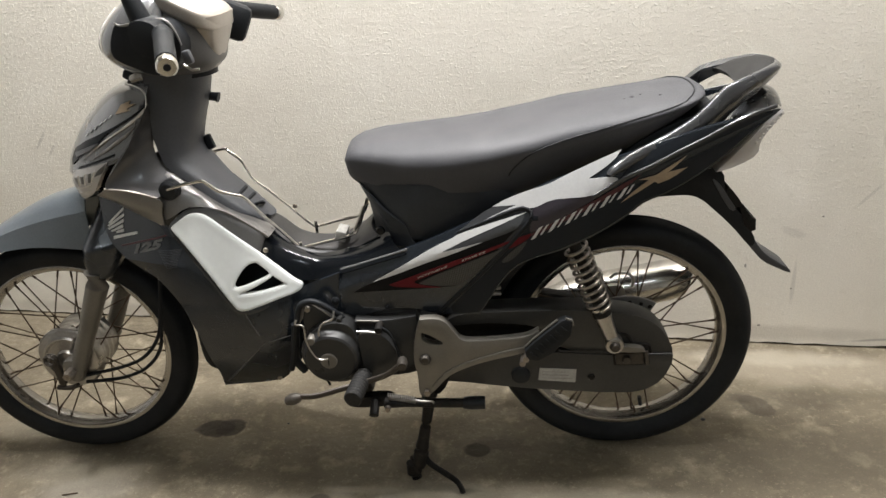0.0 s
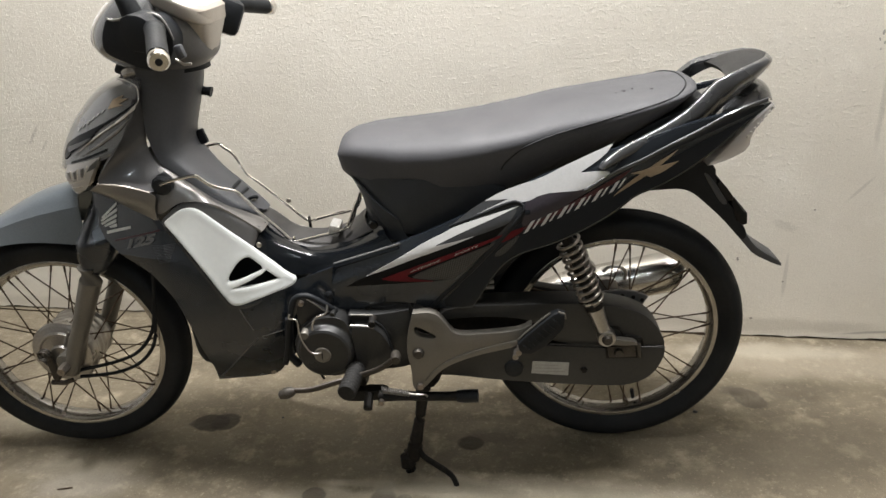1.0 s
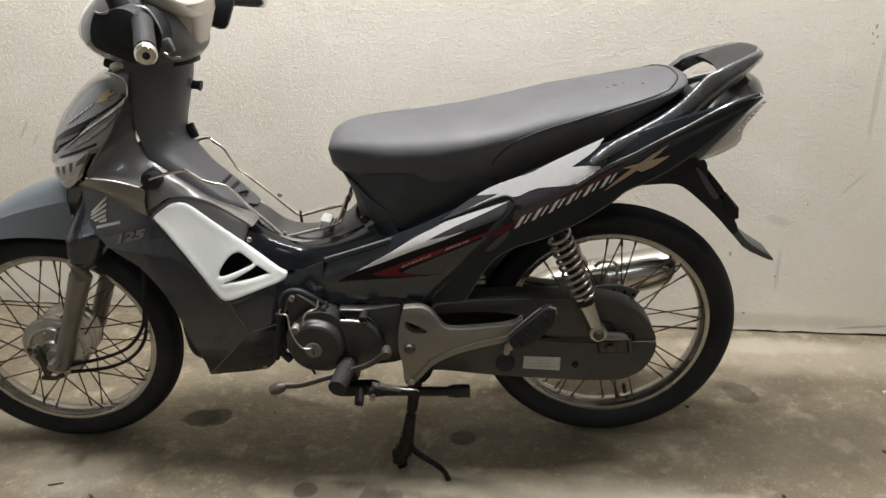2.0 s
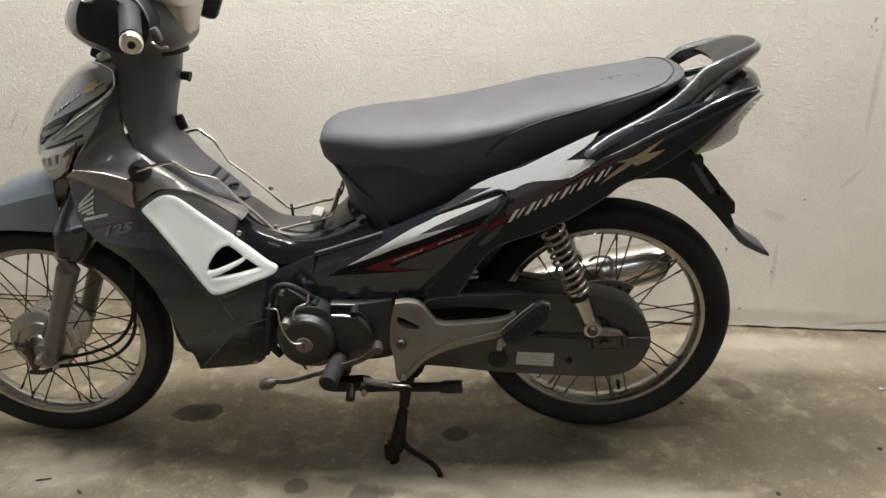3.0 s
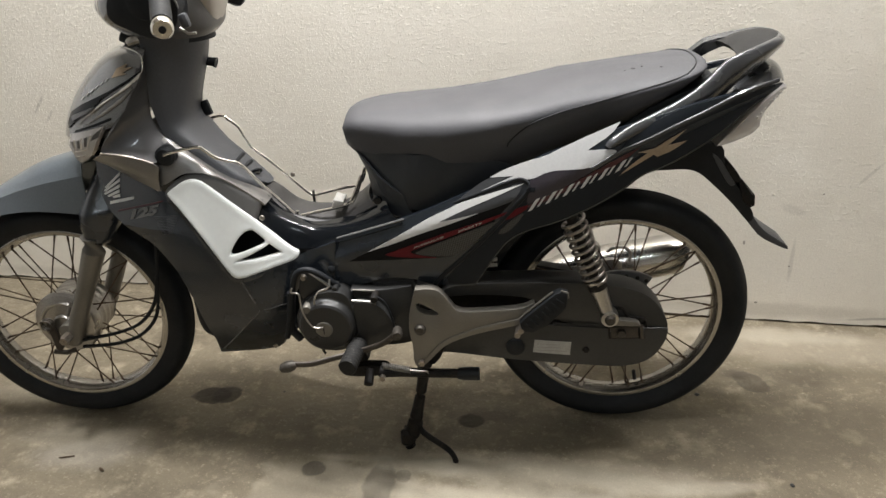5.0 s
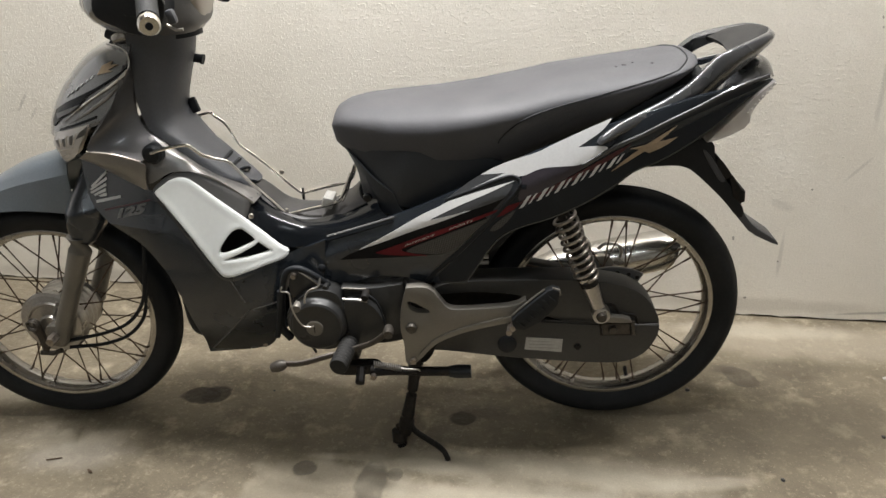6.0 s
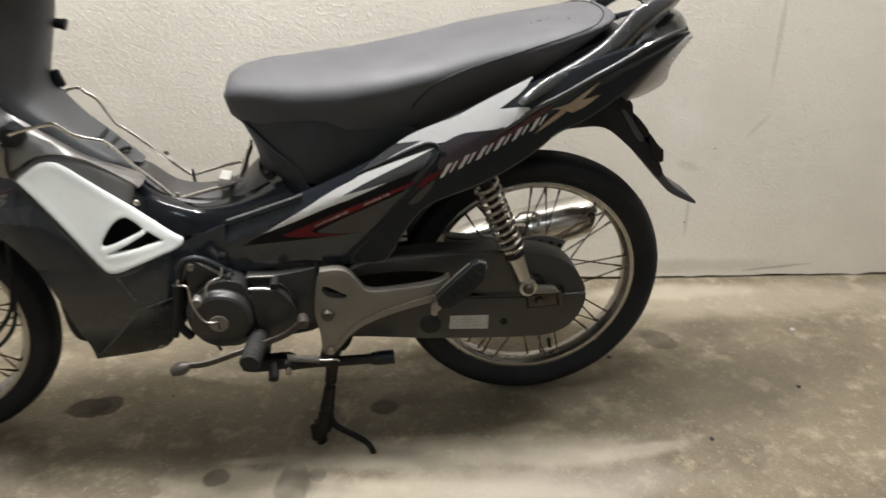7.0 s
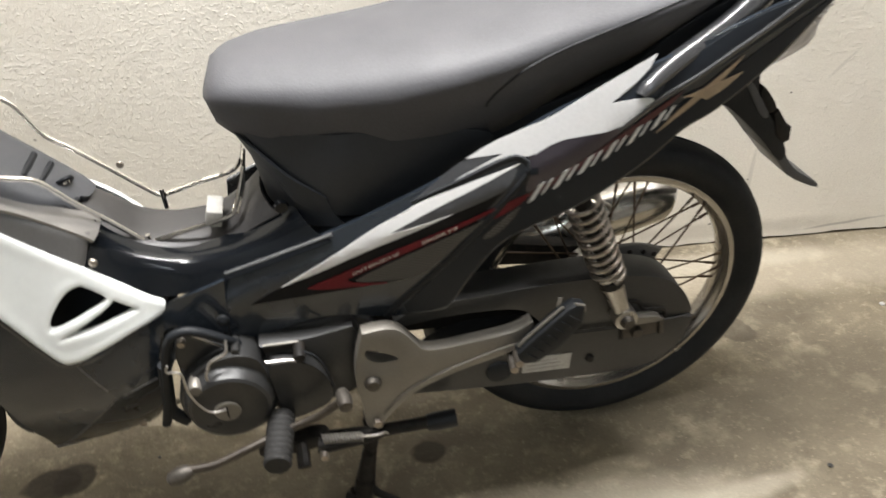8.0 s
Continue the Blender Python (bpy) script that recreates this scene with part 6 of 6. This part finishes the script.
part("rear_case", slab(cut([(-0.56, 0.435), (-0.45, 0.445), (-0.435, 0.44), (-0.425, 0.34), (-0.44, 0.30), (-0.48, 0.29), (-0.52, 0.33)], 2), -0.135, -0.06, 0.008), ENGINE_GREY, bike)
part("oil_line", tube(glide([(-0.716, -0.160, 0.310), (-0.705, -0.163, 0.350), (-0.696, -0.165, 0.390), (-0.684, -0.168, 0.443), (-0.673, -0.168, 0.469), (-0.655, -0.168, 0.477), (-0.635, -0.168, 0.472), (-0.608, -0.165, 0.451), (-0.594, -0.155, 0.430)], 50), 0.0065, 10), MATTE_BLACK, bike, "thick black rubber hose")
plate = part("hose_plate", slab(cut([(-0.676, 0.400), (-0.676, 0.440), (-0.664, 0.468), (-0.650, 0.470), (-0.618, 0.440), (-0.600, 0.420), (-0.63, 0.395)], 1), -0.160, -0.150, 0.002), ENGINE_GREY, bike, "grey plate inside the hose loop")
part("plate_edge", tube([(-0.650, -0.162, 0.466), (-0.632, -0.162, 0.452), (-0.614, -0.163, 0.437)], 0.0016, 6), ALUMINIUM, plate, "bright bent wire")
part("plate_bolt", lathe([(0.001, -0.170), (0.005, -0.170), (0.006, -0.167), (0.006, -0.15), (0.001, -0.15)], 8, (-0.662, 0, 0.457)), BOLT, plate)
part("breather_hose", rod([(-0.693, -0.16, 0.42), (-0.70, -0.16, 0.37), (-0.705, -0.155, 0.33), (-0.69, -0.15, 0.30)], 0.009, 10), MATTE_BLACK, bike, "black rubber hose")
part("wire_clip", rod([(-0.678, -0.20, 0.452), (-0.681, -0.20, 0.442), (-0.664, -0.205, 0.440), (-0.662, -0.207, 0.411), (-0.656, -0.207, 0.387), (-0.645, -0.206, 0.366), (-0.632, -0.205, 0.361), (-0.622, -0.205, 0.363)], 0.0018, 6, 60), ALUMINIUM, bike, "bent chromed wire")
part("wire_clip", rod([(-0.604, -0.178, 0.460), (-0.608, -0.185, 0.445), (-0.628, -0.19, 0.437), (-0.636, -0.195, 0.424), (-0.637, -0.196, 0.412)], 0.0022, 6), ALUMINIUM, bike)
part("drain_tube", rod([(-0.66, -0.15, 0.31), (-0.652, -0.15, 0.29), (-0.640, -0.15, 0.262)], 0.003, 6), MATTE_BLACK, bike)
for x, z in ((-0.597, 0.436),):
    part("case_bolt", lathe([(0.001, -0.178), (0.005, -0.178), (0.006, -0.174), (0.006, -0.15), (0.001, -0.15)], 8, (x, 0, z)), ENGINE_GREY, crank)

# -- gear pedal, footrests and stands
pedal = part("gear_pedal", tube(glide([(-0.690, -0.235, 0.292), (-0.65, -0.235, 0.293), (-0.60, -0.225, 0.302), (-0.555, -0.215, 0.310), (-0.505, -0.215, 0.328), (-0.478, -0.22, 0.350), (-0.465, -0.225, 0.365)], 30), 0.0065, 10, flat=0.7), WORN_STEEL, bike, "worn steel gear pedal")
part("toe_pad", tube([(-0.716, -0.236, 0.281), (-0.712, -0.236, 0.282), (-0.700, -0.236, 0.286), (-0.688, -0.236, 0.290), (-0.680, -0.236, 0.292)], 0.012, 14, radii=[0.004, 0.0095, 0.0125, 0.0110, 0.006]), DARK_BOLT, pedal, "worn toe pad")
part("heel_pad", tube([(-0.468, -0.212, 0.362), (-0.466, -0.228, 0.364), (-0.465, -0.242, 0.364)], 0.011, 14, radii=[0.009, 0.011, 0.009]), DARK_BOLT, pedal, "worn heel pad")
peg_a, peg_b = Vector((-0.556, -0.185, 0.311)), Vector((-0.566, -0.270, 0.308))
steps = np.linspace(0, 1, 28)
peg = part("rider_footrest", tube([peg_a.lerp(peg_b, float(q)) for q in steps], 0.02, 18, radii=[0.017 + (0.0022 if i % 3 else 0.0) for i in range(28)]), PEG_RUBBER, bike, "ribbed grey rubber footrest")
part("footrest_bar", tube(glide([(-0.56, 0.12, 0.24), (-0.56, -0.08, 0.24), (-0.555, -0.16, 0.26), (-0.553, -0.20, 0.315)], 20), 0.011, 10), DARK_STEEL, peg)
part("footrest_mount", slab(cut([(-0.60, 0.250), (-0.53, 0.254), (-0.500, 0.252), (-0.495, 0.233), (-0.55, 0.225), (-0.60, 0.228)], 2), -0.185, -0.160, 0.005), DARK_STEEL, bike, "greasy black steel mount")
part("mount_bolt", tube([(-0.538, -0.185, 0.245), (-0.538, -0.215, 0.228)], 0.010, 8), DARK_STEEL, bike)
helix = [(-0.506 + 0.057 * q, -0.205 + 0.006 * math.cos(q * 2 * math.pi * 13), 0.269 - 0.010 * q + 0.006 * math.sin(q * 2 * math.pi * 13)) for q in np.linspace(0, 1, 160)]
part("stand_spring", tube(helix, 0.0018, 5), ALUMINIUM, bike, "bright coil spring of the stand")
part("spring_hook", rod([(-0.449, -0.205, 0.259), (-0.430, -0.205, 0.256), (-0.416, -0.20, 0.252), (-0.412, -0.195, 0.244)], 0.002, 6), ALUMINIUM, bike)
part("spring_arm", tube([(-0.513, -0.20, 0.252), (-0.50, -0.203, 0.250), (-0.475, -0.203, 0.248), (-0.445, -0.20, 0.246), (-0.42, -0.19, 0.243)], 0.008, 10, radii=[0.012, 0.010, 0.007, 0.007, 0.008]), DARK_STEEL, bike, "greasy black steel arm")
part("arm_pin", tube([(-0.507, -0.195, 0.247), (-0.507, -0.222, 0.246)], 0.006, 10), BOLT, bike)
side_stand = part("side_stand", tube([(-0.50, -0.17, 0.232), (-0.43, -0.175, 0.230), (-0.345, -0.18, 0.233)], 0.010, 10), DARK_STEEL, bike, "folded black side stand")
part("stand_foot", tube([(-0.350, -0.18, 0.233), (-0.335, -0.181, 0.2335), (-0.305, -0.182, 0.2345)], 0.016, 12, radii=[0.0125, 0.0145, 0.0140]), MATTE_BLACK, side_stand, "black rubber end")
stand = part("centre_stand", tube(glide([(-0.418, -0.130, 0.262), (-0.428, -0.133, 0.215), (-0.436, -0.135, 0.165), (-0.447, -0.136, 0.110), (-0.455, -0.138, 0.070), (-0.462, -0.139, 0.030)], 18), 0.013, 12, radii=[0.0165] * 5 + [0.0135, 0.0125, 0.012, 0.012, 0.012, 0.0125, 0.013, 0.014, 0.0155, 0.017, 0.018, 0.017, 0.013]), DARK_STEEL, bike, "black steel centre stand")
part("stand_leg", tube(glide([(-0.408, 0.12, 0.275), (-0.428, 0.13, 0.21), (-0.450, 0.14, 0.10), (-0.462, 0.15, 0.03)], 14), 0.0125, 12), DARK_STEEL, stand)
part("cross_tube", tube([(-0.425, -0.15, 0.23), (-0.425, 0.12, 0.23)], 0.012, 12), DARK_STEEL, stand)
part("stand_shoe", tube([(-0.473, -0.139, 0.052), (-0.476, -0.140, 0.040), (-0.474, -0.141, 0.016), (-0.470, -0.142, 0.001)], 0.016, 12, radii=[0.010, 0.016, 0.018, 0.013]), DARK_STEEL, stand)
part("stand_shoe", tube([(-0.458, 0.148, 0.055), (-0.466, 0.155, 0.012), (-0.468, 0.158, 0.002)], 0.016, 12, radii=[0.013, 0.018, 0.016]), DARK_STEEL, stand)
part("kick_lever", tube(glide([(-0.452, -0.140, 0.070), (-0.440, -0.146, 0.048), (-0.423, -0.152, 0.036), (-0.386, -0.172, 0.024), (-0.371, -0.184, 0.018), (-0.364, -0.191, 0.008), (-0.362, -0.193, 0.001)], 24), 0.008, 10, flat=0.7), DARK_STEEL, stand, "black tread lever of the stand")
part("stand_pivot", slab(cut([(-0.42, 0.31), (-0.37, 0.30), (-0.395, 0.24), (-0.42, 0.24)], 1), -0.16, -0.10, 0.006), DARK_STEEL, bike)

bracket = part("step_bracket", slab(cut([(-0.430, 0.443), (-0.430, 0.443), (-0.398, 0.446), (-0.378, 0.438), (-0.360, 0.411), (-0.347, 0.391), (-0.298, 0.392), (-0.213, 0.398), (-0.190, 0.416), (-0.192, 0.400), (-0.205, 0.370), (-0.219, 0.361), (-0.299, 0.343), (-0.355, 0.322), (-0.383, 0.303), (-0.408, 0.272), (-0.428, 0.255), (-0.442, 0.262), (-0.441, 0.311), (-0.448, 0.345), (-0.444, 0.395)], 2), -0.192, -0.172, 0.005,
                                    holes=[cut([(-0.430, 0.410), (-0.422, 0.412), (-0.386, 0.391), (-0.386, 0.384), (-0.412, 0.385), (-0.428, 0.395)], 1)]), STEP_SILVER, bike, "silver painted pillion step bracket")
part("bracket_rib", slab(cut([(-0.415, 0.285), (-0.365, 0.337), (-0.22, 0.380), (-0.207, 0.372), (-0.222, 0.364), (-0.30, 0.346), (-0.357, 0.325), (-0.385, 0.306), (-0.412, 0.276)], 2), -0.1945, -0.185, 0.002), STEP_SILVER, bracket)
part("bracket_bolt", lathe([(0.001, -0.201), (0.009, -0.201), (0.0115, -0.197), (0.0125, -0.193), (0.0125, -0.19), (0.001, -0.19)], 20, (-0.424, 0, 0.350)), DARK_BOLT, bracket, "rusty bolt")
part("bracket_bolt", lathe([(0.001, -0.200), (0.007, -0.200), (0.008, -0.196), (0.008, -0.19), (0.001, -0.19)], 6, (-0.424, 0, 0.270)), BOLT, bracket)
footrest = part("pillion_footrest", slab([(-0.221, 0.383), (-0.208, 0.399), (-0.178, 0.427), (-0.153, 0.449), (-0.142, 0.454), (-0.128, 0.449), (-0.130, 0.420), (-0.137, 0.409), (-0.165, 0.378), (-0.195, 0.360), (-0.217, 0.363)], -0.222, -0.200, 0.004, segments=2), RUBBER, bracket, "folded black rubber pillion footrest")
for k in range(7):
    x, z = -0.204 + 0.0098 * k, 0.3745 + 0.0095 * k
    part("footrest_ridge", tube([(x - 0.006, -0.2222, z + 0.008), (x + 0.009, -0.2222, z - 0.004)], 0.0016, 6), RUBBER, footrest)
part("footrest_edge", tube([(-0.219, -0.212, 0.390), (-0.208, -0.213, 0.403), (-0.180, -0.214, 0.430), (-0.157, -0.214, 0.450)], 0.0022, 8), STEP_SILVER, bracket, "worn metal edge of the footrest")
part("footrest_edge", tube([(-0.142, -0.218, 0.455), (-0.129, -0.218, 0.450), (-0.127, -0.216, 0.438)], 0.0022, 8), STEP_SILVER, bracket)
part("case_tag", slab([(-0.137, 0.404), (-0.131, 0.404), (-0.135, 0.363), (-0.142, 0.363)], -0.1435, -0.1405, 0), STICKER, bike, "small pale tag")
for x, z in ((-0.215, 0.362), (-0.222, 0.352)):
    part("footrest_pin", tube([(x, -0.185, z), (x - 0.004, -0.222, z + 0.002)], 0.006, 10), BOLT, bracket)

# -- chain case, swing arm and rear suspension
upper_case = part("chain_case_top", slab(cut([(-0.385, 0.405), (-0.360, 0.427), (-0.251, 0.431), (-0.134, 0.431), (-0.042, 0.427), (0.027, 0.410), (0.063, 0.381), (0.085, 0.340), (0.086, 0.325), (0.086, 0.325), (-0.03, 0.325), (-0.150, 0.338), (-0.172, 0.375), (-0.20, 0.398), (-0.30, 0.405), (-0.375, 0.398)], 2),
                                         -0.142, -0.085, 0.012, segments=3), CASE_GREY, bike, "dark grey upper chain case")
lower_case = part("chain_case_bottom", slab(cut([(-0.425, 0.262), (-0.376, 0.285), (-0.30, 0.342), (-0.2, 0.3365), (-0.03, 0.3235), (0.0867, 0.3235), (0.0867, 0.3235), (0.086, 0.298), (0.064, 0.254), (0.026, 0.233), (-0.020, 0.229), (-0.134, 0.237), (-0.254, 0.248), (-0.375, 0.266)], 2),
                                            -0.146, -0.085, 0.012, segments=3), CASE_GREY, bike, "dark grey lower chain case")
part("swing_arm", slab(cut([(-0.42, 0.40), (-0.20, 0.375), (-0.03, 0.335), (0.035, 0.33), (0.035, 0.295), (-0.04, 0.30), (-0.22, 0.33), (-0.42, 0.34)], 2), -0.086, -0.055, 0.006), DARK_STEEL, bike)
part("swing_arm", slab(cut([(-0.42, 0.40), (-0.20, 0.375), (-0.03, 0.335), (0.035, 0.33), (0.035, 0.295), (-0.04, 0.30), (-0.22, 0.33), (-0.42, 0.34)], 2), 0.06, 0.09, 0.006), DARK_STEEL, bike)
part("inspection_plug", lathe([(0.001, -0.153), (0.014, -0.153), (0.0195, -0.150), (0.0205, -0.146), (0.0205, -0.13), (0.001, -0.13)], 28, (-0.228, 0, 0.279)), MATTE_BLACK, lower_case, "round black rubber plug")
sticker = part("sticker", slab([(-0.188, 0.296), (-0.111, 0.291), (-0.113, 0.259), (-0.191, 0.266)], -0.1475, -0.144, 0), STICKER, lower_case, "worn pale sticker")
for k in range(3):
    part("sticker_line", slab([(-0.183, 0.288 - 0.008 * k), (-0.135 + 0.008 * k, 0.2855 - 0.008 * k), (-0.135 + 0.008 * k, 0.2842 - 0.008 * k), (-0.183, 0.2867 - 0.008 * k)], -0.1482, -0.147, 0), LINE_GREY, sticker)
part("case_bolt", lathe([(0.001, -0.151), (0.006, -0.151), (0.008, -0.147), (0.008, -0.14), (0.001, -0.14)], 6, (-0.080, 0, 0.272)), DARK_STEEL, lower_case)
# Rim lip in lighter grey, which paints in its top highlight
for nm, run in (("case_lip", [(-0.340, 0.426), (-0.251, 0.4295), (-0.134, 0.4295), (-0.050, 0.425)]), ("case_lip", [(-0.015, 0.416), (0.022, 0.407), (0.050, 0.389), (0.070, 0.362), (0.080, 0.335)])):
    part(nm, rod([(x, -0.1385, z - 0.0045) for x, z in run], 0.0022, 6, 24), INNER_GREY, upper_case, "rim of the chain case, paler for its highlight")
part("seam_lip", rod([(-0.150, -0.146, 0.3375), (-0.06, -0.146, 0.331), (0.04, -0.146, 0.3255), (0.083, -0.143, 0.325)], 0.0018, 6, 24), ENGINE_GREY, lower_case, "pale parting line")
sector = [(0.127 * math.cos(radians(a)), 0.289 + 0.127 * math.sin(radians(a))) for a in range(60, 121, 5)] + [(0.09 * math.cos(radians(a)), 0.289 + 0.09 * math.sin(radians(a))) for a in range(120, 59, -10)]
part("inner_flange", slab(sector, -0.064, -0.054, 0.002), SATIN_GREY, bike, "grey inner flange of the chain case")
for a in (64, 74, 86):
    part("flange_hole", lathe([(0.0003, -0.0655), (0.004, -0.0653), (0.0045, -0.064), (0.0003, -0.063)], 10, (0.115 * math.cos(radians(a)), 0, 0.289 + 0.115 * math.sin(radians(a)))), DARK_STEEL, bike)
slot = part("axle_window", slab(cut([(-0.038, 0.333), (-0.038, 0.333), (0.035, 0.336), (0.035, 0.336), (0.041, 0.300), (0.041, 0.300), (-0.034, 0.299), (-0.034, 0.299)], 1), -0.1475, -0.14, 0.002), DARK_STEEL, lower_case, "axle adjuster recess")
part("adjuster_plate", slab([(-0.033, 0.330), (0.024, 0.332), (0.027, 0.305), (-0.029, 0.304)], -0.151, -0.147, 0.001), WORN_STEEL, slot, "grey adjuster plate")
part("axle_nut", lathe([(0.001, -0.160), (0.008, -0.160), (0.0095, -0.157), (0.0095, -0.150), (0.013, -0.1498), (0.013, -0.148), (0.001, -0.148)], 18, (-0.010, 0, 0.318)), DARK_BOLT, slot, "dirty axle nut")
part("adjuster_end", slab([(0.026, 0.336), (0.034, 0.336), (0.038, 0.303), (0.031, 0.303)], -0.153, -0.147, 0.001), DARK_BOLT, slot)
part("adjuster_step", rod([(-0.040, -0.143, 0.372), (-0.014, -0.143, 0.372), (-0.004, -0.143, 0.362), (0.003, -0.143, 0.352), (0.020, -0.143, 0.349), (0.036, -0.143, 0.345), (0.040, -0.143, 0.333), (0.043, -0.143, 0.325)], 0.0032, 8, 40), DARK_STEEL, upper_case, "dark stepped parting line")
part("shock_stay", slab(cut([(-0.036, 0.356), (-0.018, 0.3545), (0.016, 0.351), (0.026, 0.344), (0.026, 0.339), (-0.023, 0.340), (-0.04, 0.344)], 1), -0.162, -0.147, 0.002), STEP_SILVER, bike, "dull aluminium stay")
for s in (-1, 1):
    y = 0.158 * s
    top, low = Vector((-0.123, y, 0.590)), Vector((-0.037, y, 0.360))
    axis = low - top
    unit = axis.normalized()
    across_ = Vector((0, 1, 0))
    third = unit.cross(across_).normalized()
    shock = part("shock_absorber", tube([top + axis * q for q in (0.0, 0.08, 0.09, 0.64, 0.65, 0.70)], 0.01, 16, radii=[0.012, 0.012, 0.0105, 0.0105, 0.019, 0.019]), DARK_STEEL, bike, "rear shock absorber")
    coil = []
    for q in np.linspace(0, 1, 260):
        a = q * 2 * math.pi * 9.5
        coil.append(top + axis * (0.03 + 0.60 * q) + 0.0225 * (math.cos(a) * across_ + math.sin(a) * third))
    part("spring", tube(coil, 0.0033, 8), BOLT, shock, "grey steel coil spring")
    part("shock_foot", tube([top + axis * q for q in (0.62, 0.66, 0.76, 0.92, 1.0)], 0.01, 16, radii=[0.021, 0.0195, 0.016, 0.013, 0.014], flat=0.8), ALUMINIUM, shock, "cast aluminium foot")
    part("eye", lathe([(0.001, -0.013), (0.012, -0.013), (0.0175, -0.011), (0.0185, -0.007), (0.0185, 0.012), (0.001, 0.013)], 28, (low.x, y, low.z)), ALUMINIUM, shock, "aluminium eye")
    part("eye_bolt", lathe([(0.001, s * 0.022), (0.008, s * 0.022), (0.0105, s * 0.018), (0.0115, s * 0.012), (0.001, s * 0.010)], 16, (low.x, y, low.z)), DARK_BOLT, shock, "rusty eye bolt")

# -- silencer on the far side
d0, d1 = Vector((-0.32, 0.15, 0.262)), Vector((0.178, 0.165, 0.346))
ax = d1 - d0
bm = tube([d0 + ax * q for q in (0, 0.12, 0.30, 0.40, 0.44, 0.72, 0.90, 0.985, 0.997, 1.0)], 0.05, 28, radii=[0.016, 0.017, 0.030, 0.042, 0.048, 0.051, 0.052, 0.052, 0.050, 0.044])
for v in bm.verts:
    q = min(1.0, max(0.0, (v.co - d0).dot(ax) / ax.length_squared / 0.2 - 4.0))
    v.co.x += 0.45 * q * (v.co.z - d1.z)
muffler = part("silencer", bm, SILENCER_CHROME, bike, "chromed silencer with a slanted end")
part("pipe_loop", rod([(-0.012, 0.09, 0.385), (0.004, 0.088, 0.398), (0.030, 0.088, 0.396), (0.042, 0.09, 0.380), (0.040, 0.092, 0.362)], 0.004, 8, 24), ALUMINIUM, muffler, "bent bright metal loop")
part("exhaust_stay", slab(cut([(-0.03, 0.36), (0.02, 0.365), (0.03, 0.33), (0.0, 0.31), (-0.04, 0.33)], 2), 0.095, 0.11, 0.004), ALUMINIUM, muffler)
part("brake_plate_rear", lathe([(0.001, 0.062), (0.03, 0.062), (0.055, 0.055), (0.058, 0.045), (0.058, 0.03), (0.001, 0.03)], 40, (0, 0, 0.289)), ALUMINIUM, bike)

# ---- small litter on the floor ----
twig = part("twig", tube([(-0.955, 1.285, 0.002), (-0.94, 1.289, 0.003), (-0.922, 1.296, 0.002)], 0.0016, 6), SPOKE_METAL, None, "short dry brown twig on the concrete")
tagged(twig, category="twig")
leaf = part("leaf_scrap", slab(cut([(-0.012, -0.003), (0.0, -0.0045), (0.012, 0.0), (0.0, 0.004)], 2), -0.0008, 0.0008, 0), SPOKE_METAL, None, "small dry brown leaf scrap on concrete", pose(-0.83, 1.262, 0.003, 90, 0, -20))
tagged(leaf, category="leaf")
for k, (x, y, r) in enumerate(((0.682, 1.431, 0.005), (0.933, 1.60, 0.005), (1.01, 1.83, 0.006), (-0.52, 1.60, 0.003), (0.52, 1.725, 0.006))):
    bm = bmesh.new()
    bmesh.ops.create_icosphere(bm, subdivisions=2, radius=r)
    for v in bm.verts:
        v.co *= 1 + 0.3 * noise.noise(v.co * 200 + Vector((k * 7, 0, 0)))
        v.co.z *= 0.6
    stone = part("pebble", bm, STICKER if k == 2 else CASE_GREY, None, "small grit pebble lying on the concrete", pose(x, y, r * 0.4))
    tagged(stone, category="pebble", group="grit on the floor")
